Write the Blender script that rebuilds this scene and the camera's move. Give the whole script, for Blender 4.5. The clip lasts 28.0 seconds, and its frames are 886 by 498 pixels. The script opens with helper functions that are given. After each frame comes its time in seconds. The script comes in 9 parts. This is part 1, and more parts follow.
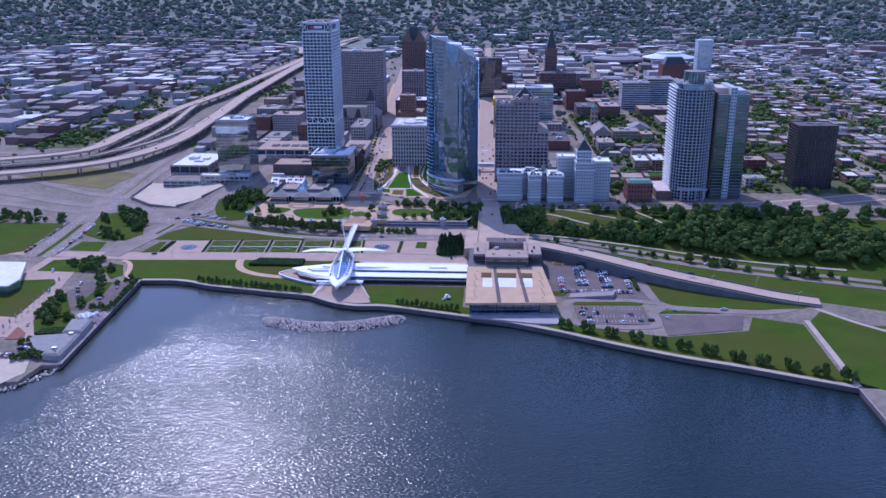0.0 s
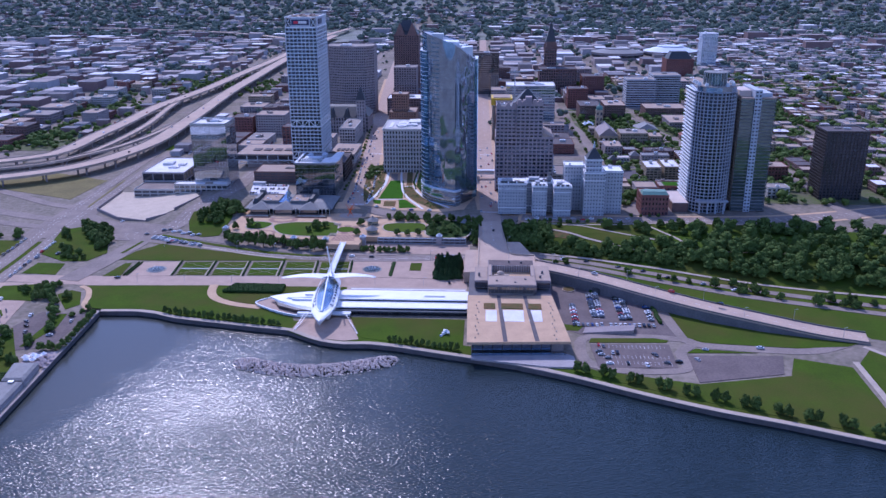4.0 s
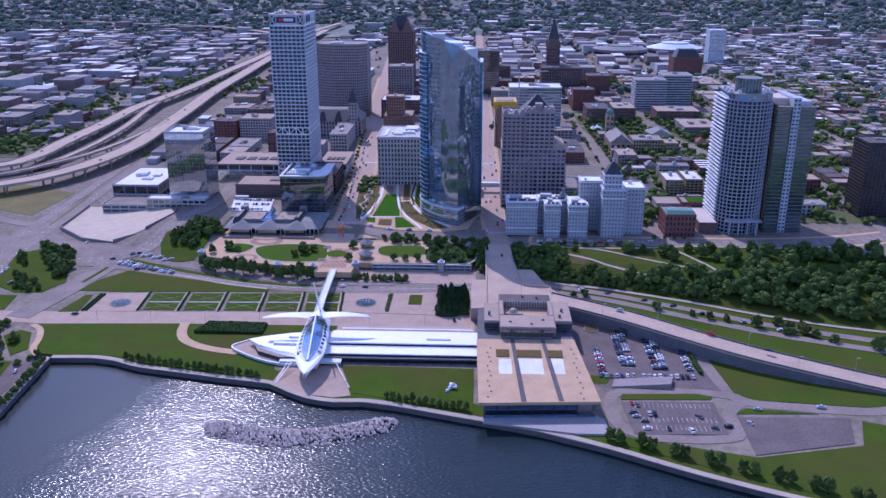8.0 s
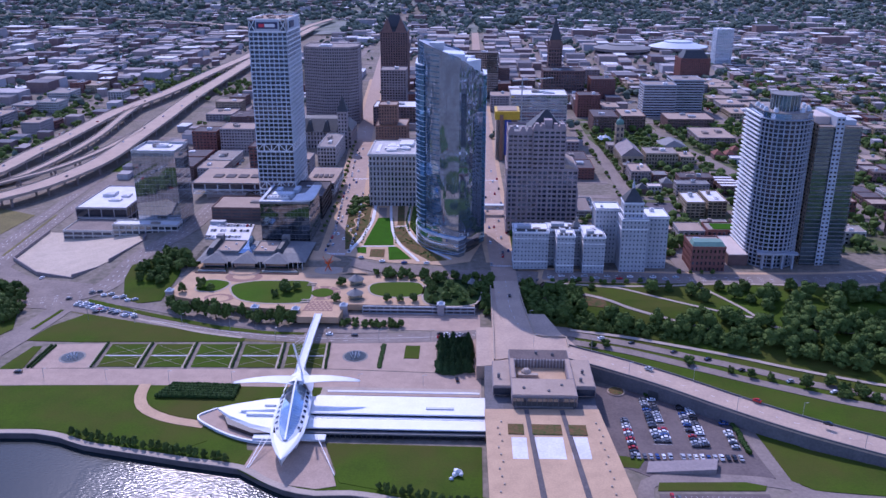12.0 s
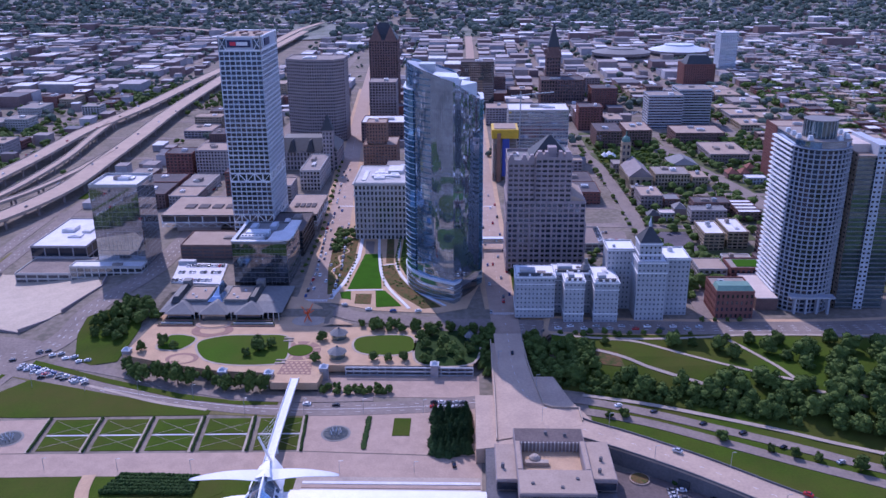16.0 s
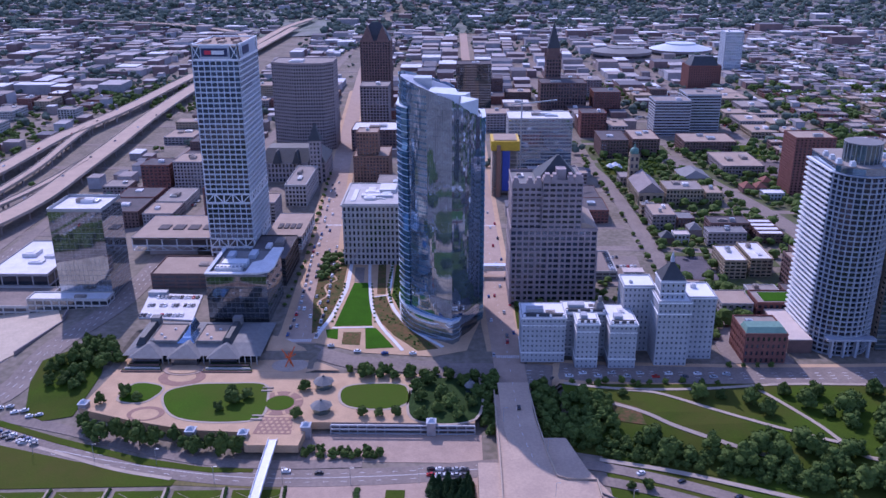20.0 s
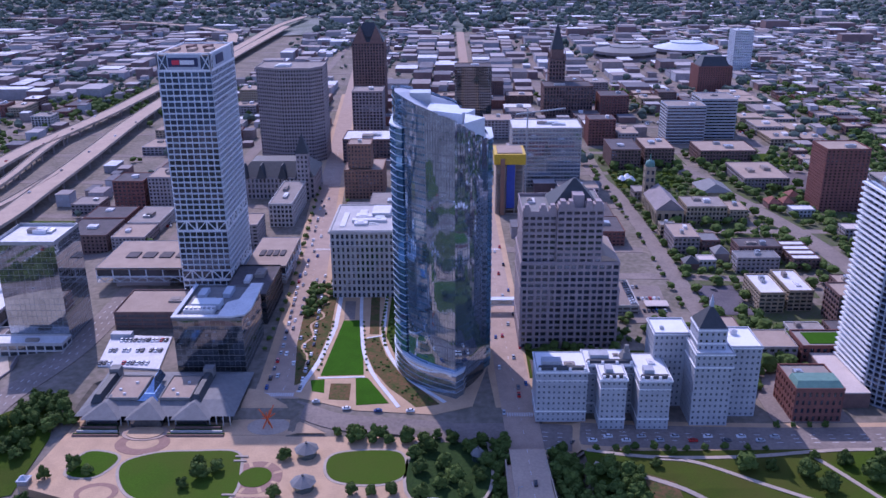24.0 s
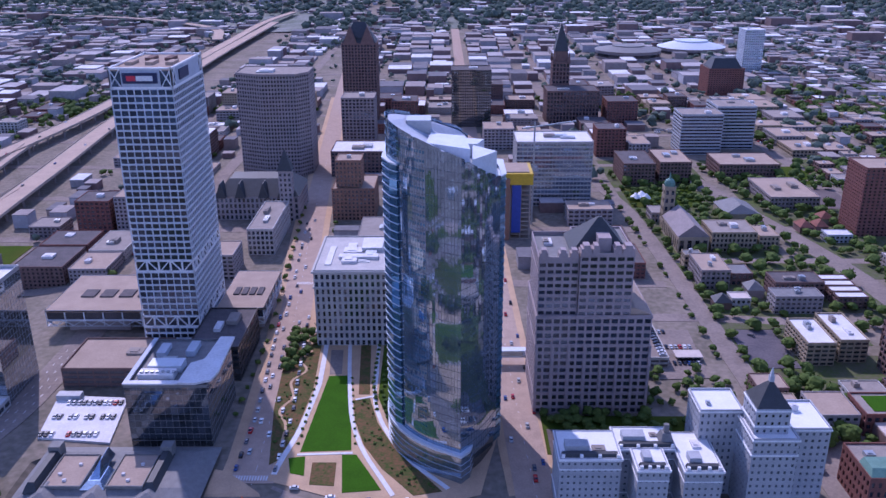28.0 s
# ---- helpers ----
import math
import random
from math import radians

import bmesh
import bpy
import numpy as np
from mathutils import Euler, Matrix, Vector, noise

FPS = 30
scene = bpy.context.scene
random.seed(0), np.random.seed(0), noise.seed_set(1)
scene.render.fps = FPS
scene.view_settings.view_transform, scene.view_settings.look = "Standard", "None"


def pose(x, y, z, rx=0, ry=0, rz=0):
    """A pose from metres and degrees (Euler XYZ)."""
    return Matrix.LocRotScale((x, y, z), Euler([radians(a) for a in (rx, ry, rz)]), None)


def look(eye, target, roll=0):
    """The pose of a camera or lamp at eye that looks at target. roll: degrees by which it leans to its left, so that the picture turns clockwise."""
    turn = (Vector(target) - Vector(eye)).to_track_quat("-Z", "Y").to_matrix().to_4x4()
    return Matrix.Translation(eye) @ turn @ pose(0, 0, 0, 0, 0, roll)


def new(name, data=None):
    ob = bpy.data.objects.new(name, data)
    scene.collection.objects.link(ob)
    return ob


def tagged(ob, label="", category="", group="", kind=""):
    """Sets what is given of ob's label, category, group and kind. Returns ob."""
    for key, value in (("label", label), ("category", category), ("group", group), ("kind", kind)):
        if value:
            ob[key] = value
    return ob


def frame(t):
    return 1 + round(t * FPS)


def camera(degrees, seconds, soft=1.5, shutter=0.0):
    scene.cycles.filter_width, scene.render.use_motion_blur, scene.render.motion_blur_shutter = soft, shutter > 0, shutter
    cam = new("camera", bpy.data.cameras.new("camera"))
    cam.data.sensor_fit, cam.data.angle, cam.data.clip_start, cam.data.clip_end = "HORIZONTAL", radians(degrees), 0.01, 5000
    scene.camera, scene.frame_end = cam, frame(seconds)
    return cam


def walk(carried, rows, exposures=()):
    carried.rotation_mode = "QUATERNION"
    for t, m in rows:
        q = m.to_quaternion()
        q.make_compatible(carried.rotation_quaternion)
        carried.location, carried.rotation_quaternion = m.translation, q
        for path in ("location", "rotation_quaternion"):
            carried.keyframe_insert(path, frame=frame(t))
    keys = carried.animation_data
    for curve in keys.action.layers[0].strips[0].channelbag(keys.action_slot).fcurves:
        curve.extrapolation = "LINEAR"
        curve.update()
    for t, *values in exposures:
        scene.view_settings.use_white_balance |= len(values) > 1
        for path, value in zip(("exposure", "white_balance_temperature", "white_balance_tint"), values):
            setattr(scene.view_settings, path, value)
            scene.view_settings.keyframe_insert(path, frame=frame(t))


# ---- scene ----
cam = camera(55.4, 28.0)
PATH = [
    (0, (69.802, 2.719, 254.111), (69.683, 4.617, 253.491), -0.3),
    (1, (69.332, 22.941, 254.936), (69.217, 24.837, 254.311), -0.3),
    (2, (68.336, 43.728, 254.894), (68.222, 45.623, 254.264), -0.4),
    (3, (64.662, 65.851, 255.552), (64.555, 67.744, 254.915), -0.3),
    (6, (54.218, 133.456, 254.033), (54.125, 135.346, 253.386), -0.1),
    (7, (50.853, 155.901, 254.247), (50.766, 157.79, 253.595), 0.0),
    (8, (47.343, 179.519, 254.347), (47.261, 181.406, 253.691), 0.0),
    (9, (44.494, 201.976, 253.846), (44.417, 203.862, 253.186), 0.1),
    (10, (42.469, 225.148, 254.121), (42.396, 227.033, 253.456), 0.1),
    (11, (39.675, 247.254, 256.511), (39.608, 249.137, 255.842), 0.1),
    (12, (38.304, 269.323, 259.9), (38.239, 271.205, 259.229), 0.1),
    (15, (36.856, 331.679, 264.806), (36.801, 333.562, 264.135), -0.3),
    (16, (37.118, 352.407, 267.405), (37.064, 354.289, 266.731), -0.4),
    (17, (37.332, 372.549, 270.229), (37.282, 374.43, 269.552), -0.4),
    (18, (36.32, 388.113, 271.683), (36.275, 389.993, 271.003), -0.3),
    (19, (34.279, 404.847, 272.02), (34.239, 406.726, 271.335), -0.3),
    (20, (32.336, 422.337, 272.182), (32.299, 424.214, 271.493), -0.2),
    (21, (30.33, 441.512, 271.97), (30.296, 443.388, 271.277), -0.3),
    (24, (27.898, 501.53, 270.696), (27.87, 503.404, 269.999), -0.4),
    (25, (25.591, 522.375, 270.985), (25.569, 524.248, 270.284), -0.4),
    (26, (24.409, 544.435, 271.421), (24.39, 546.306, 270.716), -0.4),
    (27, (23.17, 565.834, 271.743), (23.156, 567.704, 271.034), -0.3),
    (28, (21.719, 587.996, 271.958), (21.709, 589.865, 271.246), -0.2),
]
walk(cam, [(t, look(eye, target, roll)) for t, eye, target, roll in PATH], [(0, 0.46, 4980, 33), (8, 0.44, 5100, 38), (28, 0.42, 5250, 42)])

# ---- world, sun ----
SUN_AZ, SUN_EL = radians(24), radians(44)
world = bpy.data.worlds.new("world")
scene.world = world
world.use_nodes = True
wn = world.node_tree.nodes
sky = wn.new("ShaderNodeTexSky")
sky.sky_type, sky.sun_disc = "NISHITA", False
sky.sun_elevation, sky.sun_rotation = SUN_EL, -SUN_AZ
sky.air_density, sky.dust_density, sky.ozone_density = 1.0, 0.6, 5.0
wn["Background"].inputs["Strength"].default_value = 0.14
# scattered fair-weather clouds all over the sky
where, puff, cover, cloudy = wn.new("ShaderNodeTexCoord"), wn.new("ShaderNodeTexNoise"), wn.new("ShaderNodeValToRGB"), wn.new("ShaderNodeMix")
puff.inputs["Scale"].default_value, puff.inputs["Detail"].default_value, puff.inputs["Roughness"].default_value = 3.2, 7, 0.58
cover.color_ramp.elements[0].position, cover.color_ramp.elements[1].position = 0.54, 0.72
cloudy.data_type = "RGBA"
cloudy.inputs[7].default_value = (6.5, 6.7, 7.0, 1)
for a, b in ((where.outputs["Generated"], puff.inputs["Vector"]), (puff.outputs[0], cover.inputs[0]), (cover.outputs[0], cloudy.inputs[0]), (sky.outputs[0], cloudy.inputs[6]), (cloudy.outputs[2], wn["Background"].inputs["Color"])):
    world.node_tree.links.new(a, b)
sun_data = bpy.data.lights.new("sun", "SUN")
sun_data.energy, sun_data.angle, sun_data.color = 2.55, radians(0.53), (1.0, 0.915, 0.78)
sun = new("sun", sun_data)
sun.matrix_world = look((0, 0, 500), (math.sin(SUN_AZ) * math.cos(SUN_EL), -math.cos(SUN_AZ) * math.cos(SUN_EL), 500 - math.sin(SUN_EL)))


# ---- materials ----
def material(name, a, b=None, scale=0.3, rough=0.8, bump=0.0, metal=0.0, fine=6.0, random_tint=0.0, spec=0.4):
    """Two colours mixed by a coarse and a fine noise in world metres, with relief."""
    m = bpy.data.materials.new(name)
    m.use_nodes = True
    n, l = m.node_tree.nodes, m.node_tree.links
    p = n["Principled BSDF"]
    p.inputs["Roughness"].default_value, p.inputs["Metallic"].default_value = rough, metal
    p.inputs["Specular IOR Level"].default_value = spec
    b = b or tuple(v * 0.75 for v in a)
    geo = n.new("ShaderNodeNewGeometry")
    big, small = n.new("ShaderNodeTexNoise"), n.new("ShaderNodeTexNoise")
    big.inputs["Scale"].default_value, big.inputs["Detail"].default_value = scale, 5
    small.inputs["Scale"].default_value, small.inputs["Detail"].default_value = scale * fine, 3
    mix = n.new("ShaderNodeMath")
    mix.operation = "ADD"
    half = n.new("ShaderNodeMath")
    half.operation, half.inputs[1].default_value = "MULTIPLY", 0.5
    ramp = n.new("ShaderNodeValToRGB")
    ramp.color_ramp.elements[0].position, ramp.color_ramp.elements[1].position = 0.38, 0.62
    ramp.color_ramp.elements[0].color, ramp.color_ramp.elements[1].color = (*b, 1), (*a, 1)
    for tex in (big, small):
        l.new(geo.outputs["Position"], tex.inputs["Vector"])
    l.new(big.outputs[0], mix.inputs[0])
    l.new(small.outputs[0], mix.inputs[1])
    l.new(mix.outputs[0], half.inputs[0])
    l.new(half.outputs[0], ramp.inputs[0])
    out = ramp.outputs[0]
    if random_tint:
        info, hue = n.new("ShaderNodeObjectInfo"), n.new("ShaderNodeHueSaturation")
        span = n.new("ShaderNodeMapRange")
        span.inputs[3].default_value, span.inputs[4].default_value = 1 - random_tint, 1 + random_tint
        l.new(info.outputs["Random"], span.inputs[0])
        l.new(span.outputs[0], hue.inputs["Value"])
        l.new(out, hue.inputs["Color"])
        out = hue.outputs[0]
    l.new(out, p.inputs["Base Color"])
    if bump:
        bn = n.new("ShaderNodeBump")
        bn.inputs["Strength"].default_value, bn.inputs["Distance"].default_value = 0.6, bump
        l.new(small.outputs[0], bn.inputs["Height"])
        l.new(bn.outputs[0], p.inputs["Normal"])
    return m


def water_material():
    m = bpy.data.materials.new("lake_water")
    m.use_nodes = True
    n, l = m.node_tree.nodes, m.node_tree.links
    p = n["Principled BSDF"]
    p.inputs["Base Color"].default_value = (0.012, 0.022, 0.025, 1)
    p.inputs["Specular IOR Level"].default_value = 0.42
    p.inputs["Roughness"].default_value, p.inputs["IOR"].default_value = 0.2, 1.333
    geo = n.new("ShaderNodeNewGeometry")
    stretch = n.new("ShaderNodeMapping")
    stretch.inputs["Rotation"].default_value, stretch.inputs["Scale"].default_value = (0, 0, radians(-25)), (1.0, 2.0, 1.0)
    l.new(geo.outputs["Position"], stretch.inputs["Vector"])
    # calmer in the sheltered cove and in lulls of the wind
    split, lee, lull, calm = n.new("ShaderNodeSeparateXYZ"), n.new("ShaderNodeMapRange"), n.new("ShaderNodeTexNoise"), n.new("ShaderNodeMapRange")
    lee.inputs[1].default_value, lee.inputs[2].default_value, lee.inputs[3].default_value, lee.inputs[4].default_value = 500, 600, 1.0, 0.42
    lull.inputs["Scale"].default_value, lull.inputs["Detail"].default_value = 0.008, 3
    calm.inputs[1].default_value, calm.inputs[2].default_value, calm.inputs[3].default_value, calm.inputs[4].default_value = 0.38, 0.6, 0.7, 1.1
    gust = n.new("ShaderNodeMath")
    gust.operation = "MULTIPLY"
    # smooth dark strip in the lee of the pier
    offs, fray, wide, strip, still = n.new("ShaderNodeMath"), n.new("ShaderNodeTexNoise"), n.new("ShaderNodeMath"), n.new("ShaderNodeMapRange"), n.new("ShaderNodeMath")
    offs.operation, wide.operation, still.operation = "MULTIPLY_ADD", "MULTIPLY_ADD", "MULTIPLY"
    offs.inputs[1].default_value, wide.inputs[1].default_value = -0.3, 60
    fray.inputs["Scale"].default_value, fray.inputs["Detail"].default_value = 0.03, 4
    strip.inputs[1].default_value, strip.inputs[2].default_value, strip.inputs[3].default_value, strip.inputs[4].default_value = -324, -300, 0.22, 1.0
    l.new(geo.outputs["Position"], fray.inputs["Vector"])
    l.new(split.outputs[1], offs.inputs[0])
    l.new(split.outputs[0], offs.inputs[2])
    l.new(fray.outputs[0], wide.inputs[0])
    l.new(offs.outputs[0], wide.inputs[2])
    l.new(wide.outputs[0], strip.inputs[0])
    l.new(gust.outputs[0], still.inputs[0])
    l.new(strip.outputs[0], still.inputs[1])
    l.new(geo.outputs["Position"], split.inputs[0])
    l.new(split.outputs[1], lee.inputs[0])
    l.new(geo.outputs["Position"], lull.inputs["Vector"])
    l.new(lull.outputs[0], calm.inputs[0])
    l.new(lee.outputs[0], gust.inputs[0])
    l.new(calm.outputs[0], gust.inputs[1])
    last = None
    for scale, dist, strength, fine in ((0.05, 1.2, 0.2, 3), (0.46, 0.62, 1.0, 1.4)):
        tex, bn, rise = n.new("ShaderNodeTexNoise"), n.new("ShaderNodeBump"), n.new("ShaderNodeMath")
        rise.operation = "MULTIPLY"
        tex.inputs["Scale"].default_value, tex.inputs["Detail"].default_value = scale, fine
        bn.inputs["Distance"].default_value, bn.inputs["Strength"].default_value = dist, strength
        l.new(stretch.outputs[0], tex.inputs["Vector"])
        l.new(tex.outputs[0], rise.inputs[0])
        l.new(still.outputs[0], rise.inputs[1])
        l.new(rise.outputs[0], bn.inputs["Height"])
        if last:
            l.new(last.outputs[0], bn.inputs["Normal"])
        last = bn
    l.new(last.outputs[0], p.inputs["Normal"])
    return m


def glass_material(name, base, rough=0.08, metal=0.6, wobble=0.0, random_tint=0.3):
    """Coated window glass: dark, mirror-like, each pane a little different."""
    m = material(name, base, tuple(v * 0.6 for v in base), scale=0.12, rough=rough, metal=metal, random_tint=random_tint, spec=0.8)
    if wobble:
        n, l = m.node_tree.nodes, m.node_tree.links
        geo, tex, bn = n.new("ShaderNodeNewGeometry"), n.new("ShaderNodeTexNoise"), n.new("ShaderNodeBump")
        tex.inputs["Scale"].default_value = 0.25
        bn.inputs["Distance"].default_value, bn.inputs["Strength"].default_value = wobble, 0.5
        l.new(geo.outputs["Position"], tex.inputs["Vector"])
        l.new(tex.outputs[0], bn.inputs["Height"])
        l.new(bn.outputs[0], n["Principled BSDF"].inputs["Normal"])
    return m


WATER = water_material()
EARTH = material("city_ground", (0.27, 0.222, 0.18), (0.15, 0.132, 0.10), 0.025, 0.95, fine=9, spec=0.08)
ASPHALT = material("asphalt", (0.28, 0.228, 0.195), (0.20, 0.163, 0.142), 0.06, 0.9, fine=9, spec=0.08)
DARK_ASPHALT = material("dark_asphalt", (0.15, 0.13, 0.14), (0.10, 0.09, 0.10), 0.08, 0.9, fine=9, spec=0.08)
CONCRETE = material("pale_concrete", (0.46, 0.375, 0.30), (0.35, 0.29, 0.24), 0.08, 0.9, fine=10, spec=0.08)
PAVING = material("tan_paving", (0.55, 0.375, 0.235), (0.44, 0.30, 0.19), 0.12, 0.9, fine=10, spec=0.08)
LOT = material("worn_lot_asphalt", (0.175, 0.14, 0.13), (0.125, 0.10, 0.095), 0.08, 0.9, fine=9, spec=0.08)
TAN_ROAD = material("tan_concrete_road", (0.50, 0.375, 0.28), (0.40, 0.30, 0.235), 0.06, 0.9, fine=12, spec=0.08)
PINK_PAVING = material("pinkish_paving", (0.45, 0.33, 0.255), (0.355, 0.26, 0.205), 0.15, 0.9, fine=8, spec=0.08)
def turf_material(name, lush, dull, worn):
    """Mown turf: broad dull and worn areas, mottling, fine blades."""
    m = material(name, lush, dull, 0.05, 0.95, 0.2, fine=18, spec=0.02)
    n, l = m.node_tree.nodes, m.node_tree.links
    p = n["Principled BSDF"]
    geo, broad, edge, mix = n.new("ShaderNodeNewGeometry"), n.new("ShaderNodeTexNoise"), n.new("ShaderNodeValToRGB"), n.new("ShaderNodeMix")
    broad.inputs["Scale"].default_value, broad.inputs["Detail"].default_value, broad.inputs["Roughness"].default_value = 0.014, 6, 0.62
    edge.color_ramp.elements[0].position, edge.color_ramp.elements[1].position = 0.44, 0.66
    mix.data_type = "RGBA"
    mix.inputs[7].default_value = (*worn, 1)
    l.new(geo.outputs["Position"], broad.inputs["Vector"])
    l.new(broad.outputs[0], edge.inputs[0])
    l.new(edge.outputs[0], mix.inputs[0])
    l.new(p.inputs["Base Color"].links[0].from_socket, mix.inputs[6])
    l.new(mix.outputs[2], p.inputs["Base Color"])
    return m


GRASS = turf_material("mown_grass", (0.062, 0.104, 0.011), (0.046, 0.074, 0.011), (0.078, 0.078, 0.019))
YARD = material("yard_grass", (0.085, 0.115, 0.03), (0.13, 0.12, 0.085), 0.06, 0.95, fine=6, spec=0.08)
DRY_GRASS = material("dry_grass", (0.20, 0.17, 0.07), (0.14, 0.12, 0.055), 0.05, 0.95, fine=12, spec=0.08)
PLAZA_GRASS = turf_material("watered_grass", (0.060, 0.122, 0.011), (0.050, 0.098, 0.011), (0.070, 0.098, 0.016))
ROSE_PAVING = material("rose_brick_paving", (0.34, 0.215, 0.165), (0.27, 0.165, 0.13), 0.3, 0.9, fine=12, spec=0.08)
LUSH_GRASS = material("lush_lawn", (0.042, 0.125, 0.008), (0.034, 0.095, 0.008), 0.08, 0.95, 0.15, fine=15, spec=0.02)
PLANTING = material("planting_bed", (0.17, 0.095, 0.05), (0.065, 0.088, 0.025), 0.16, 0.95, fine=4, spec=0.05)
HEDGE = material("hedge_leaf", (0.04, 0.075, 0.018), (0.02, 0.04, 0.012), 0.6, 0.9, 0.3, spec=0.08)
LEAF = material("tree_leaf", (0.088, 0.125, 0.028), (0.05, 0.082, 0.02), 0.10, 0.85, 0.0, fine=8, random_tint=0.22, spec=0.1)
# far canopy and far ground: haze is put into the colour, greyer and lighter
HAZED_LEAF = material("hazed_leaf", (0.12, 0.15, 0.12), (0.085, 0.115, 0.09), 0.02, 0.9, fine=14, spec=0.05)
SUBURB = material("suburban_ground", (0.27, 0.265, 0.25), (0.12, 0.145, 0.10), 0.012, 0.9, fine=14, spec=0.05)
DARK_LEAF = material("conifer_leaf", (0.04, 0.075, 0.025), (0.02, 0.042, 0.016), 0.3, 0.9, 0.3, random_tint=0.2, spec=0.1)
BARK = material("bark", (0.10, 0.075, 0.055), None, 1.5, 0.95, spec=0.08)
TAN_WALL = material("tan_precast_panel", (0.46, 0.36, 0.27), (0.38, 0.30, 0.23), 0.2, 0.85)
# concrete darkened so the shade on ramp wall and plinth sits in the colour
WALL_GREY = material("shade_darkened_concrete", (0.17, 0.16, 0.165), (0.12, 0.115, 0.12), 0.08, 0.9, fine=9, spec=0.08)
SUN_ROOF = material("pale_tan_membrane", (0.62, 0.53, 0.47), (0.52, 0.44, 0.39), 0.12, 0.9, fine=10, spec=0.08)
RED_TILE = material("red_tile_roof", (0.28, 0.12, 0.09), (0.20, 0.09, 0.07), 0.4, 0.85, spec=0.08)
ROCK = material("limestone_block", (0.62, 0.51, 0.45), (0.46, 0.38, 0.34), 0.5, 0.95, random_tint=0.25)
SAND = material("beach_sand", (0.55, 0.45, 0.34), (0.45, 0.37, 0.28), 0.1, 0.95, spec=0.08)
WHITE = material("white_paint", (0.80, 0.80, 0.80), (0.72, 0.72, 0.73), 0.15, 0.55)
WHITE_METAL = material("white_panels", (0.62, 0.65, 0.69), (0.52, 0.55, 0.59), 0.15, 0.45)
WHITE_BRICK = material("white_glazed_brick", (0.42, 0.43, 0.455), (0.34, 0.35, 0.375), 0.15, 0.6)
PALE_STONE = material("pale_limestone", (0.50, 0.47, 0.44), (0.40, 0.38, 0.36), 0.1, 0.85)
BLUE_STONE = material("blue_grey_precast", (0.46, 0.49, 0.54), (0.38, 0.41, 0.46), 0.1, 0.7)
# white precast darkened to grey: the tower front's shade is in the colour
SHADE_PRECAST = material("shaded_white_precast", (0.37, 0.39, 0.43), (0.31, 0.33, 0.37), 0.1, 0.7)
GRAY_STONE = material("gray_granite", (0.36, 0.32, 0.31), (0.29, 0.26, 0.26), 0.1, 0.8)
ROSE_STONE = material("rose_granite", (0.37, 0.30, 0.295), (0.30, 0.245, 0.245), 0.1, 0.8)
BROWN_BRICK = material("brown_brick", (0.215, 0.135, 0.115), (0.15, 0.10, 0.09), 0.2, 0.9, spec=0.08)
RED_BRICK = material("red_brick", (0.235, 0.105, 0.085), (0.17, 0.08, 0.07), 0.2, 0.9, spec=0.08)
BUFF_BRICK = material("buff_brick", (0.40, 0.32, 0.22), (0.31, 0.25, 0.18), 0.2, 0.9, spec=0.08)
ORANGE_STONE = material("orange_terracotta", (0.29, 0.16, 0.105), (0.21, 0.12, 0.085), 0.2, 0.9)
DARK_STONE = material("dark_bronze_cladding", (0.055, 0.042, 0.04), (0.035, 0.03, 0.03), 0.2, 0.5)
TAUPE = material("taupe_precast", (0.30, 0.25, 0.24), (0.23, 0.195, 0.19), 0.1, 0.85)
BALLAST = material("gravel_roof", (0.34, 0.295, 0.26), (0.26, 0.225, 0.20), 0.15, 0.95, fine=10, spec=0.08)
TAN_ROOF = material("tan_gravel_roof", (0.42, 0.325, 0.255), (0.34, 0.26, 0.205), 0.1, 0.95, fine=10, spec=0.08)
WHITE_ROOF = material("white_membrane_roof", (0.72, 0.70, 0.70), (0.58, 0.56, 0.56), 0.12, 0.85)
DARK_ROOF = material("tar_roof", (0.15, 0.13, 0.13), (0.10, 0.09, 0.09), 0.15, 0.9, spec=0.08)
SLATE = material("slate_roof", (0.21, 0.205, 0.20), (0.155, 0.15, 0.148), 0.3, 0.75)
DARK_SLATE = material("dark_slate_roof", (0.055, 0.06, 0.065), (0.04, 0.043, 0.047), 0.3, 0.6)
COPPER = material("green_copper", (0.14, 0.27, 0.22), (0.10, 0.20, 0.165), 0.4, 0.7)
STEEL = material("gray_steel", (0.42, 0.44, 0.46), (0.33, 0.35, 0.37), 0.5, 0.4, metal=0.5)
YELLOW = material("yellow_formwork", (0.62, 0.40, 0.02), (0.48, 0.31, 0.02), 0.4, 0.6)
BLUE_WRAP = material("blue_wrap", (0.05, 0.09, 0.38), (0.035, 0.06, 0.28), 0.3, 0.5)
ORANGE = material("orange_painted_steel", (0.75, 0.13, 0.02), (0.62, 0.10, 0.02), 0.5, 0.4)
GLASS = glass_material("window_glass", (0.09, 0.11, 0.15), 0.1, 0.7)
BLUE_GLASS = glass_material("blue_curtain_glass", (0.40, 0.51, 0.64), 0.04, 0.84, 0.0, 0.1)
TEAL_GLASS = glass_material("deep_blue_glass", (0.15, 0.33, 0.48), 0.05, 0.7, 0.0, 0.1)
SILVER_GLASS = glass_material("silvered_glass", (0.50, 0.54, 0.58), 0.03, 0.9, 0.0, 0.08)
DARK_GLASS = glass_material("smoked_glass", (0.22, 0.25, 0.29), 0.04, 0.9, 0.01)
GREEN_GLASS = glass_material("greenish_glass", (0.22, 0.30, 0.32), 0.06, 0.8, 0.06)
BLIND_GLASS = glass_material("curtained_window_glass", (0.20, 0.23, 0.28), 0.25, 0.35)
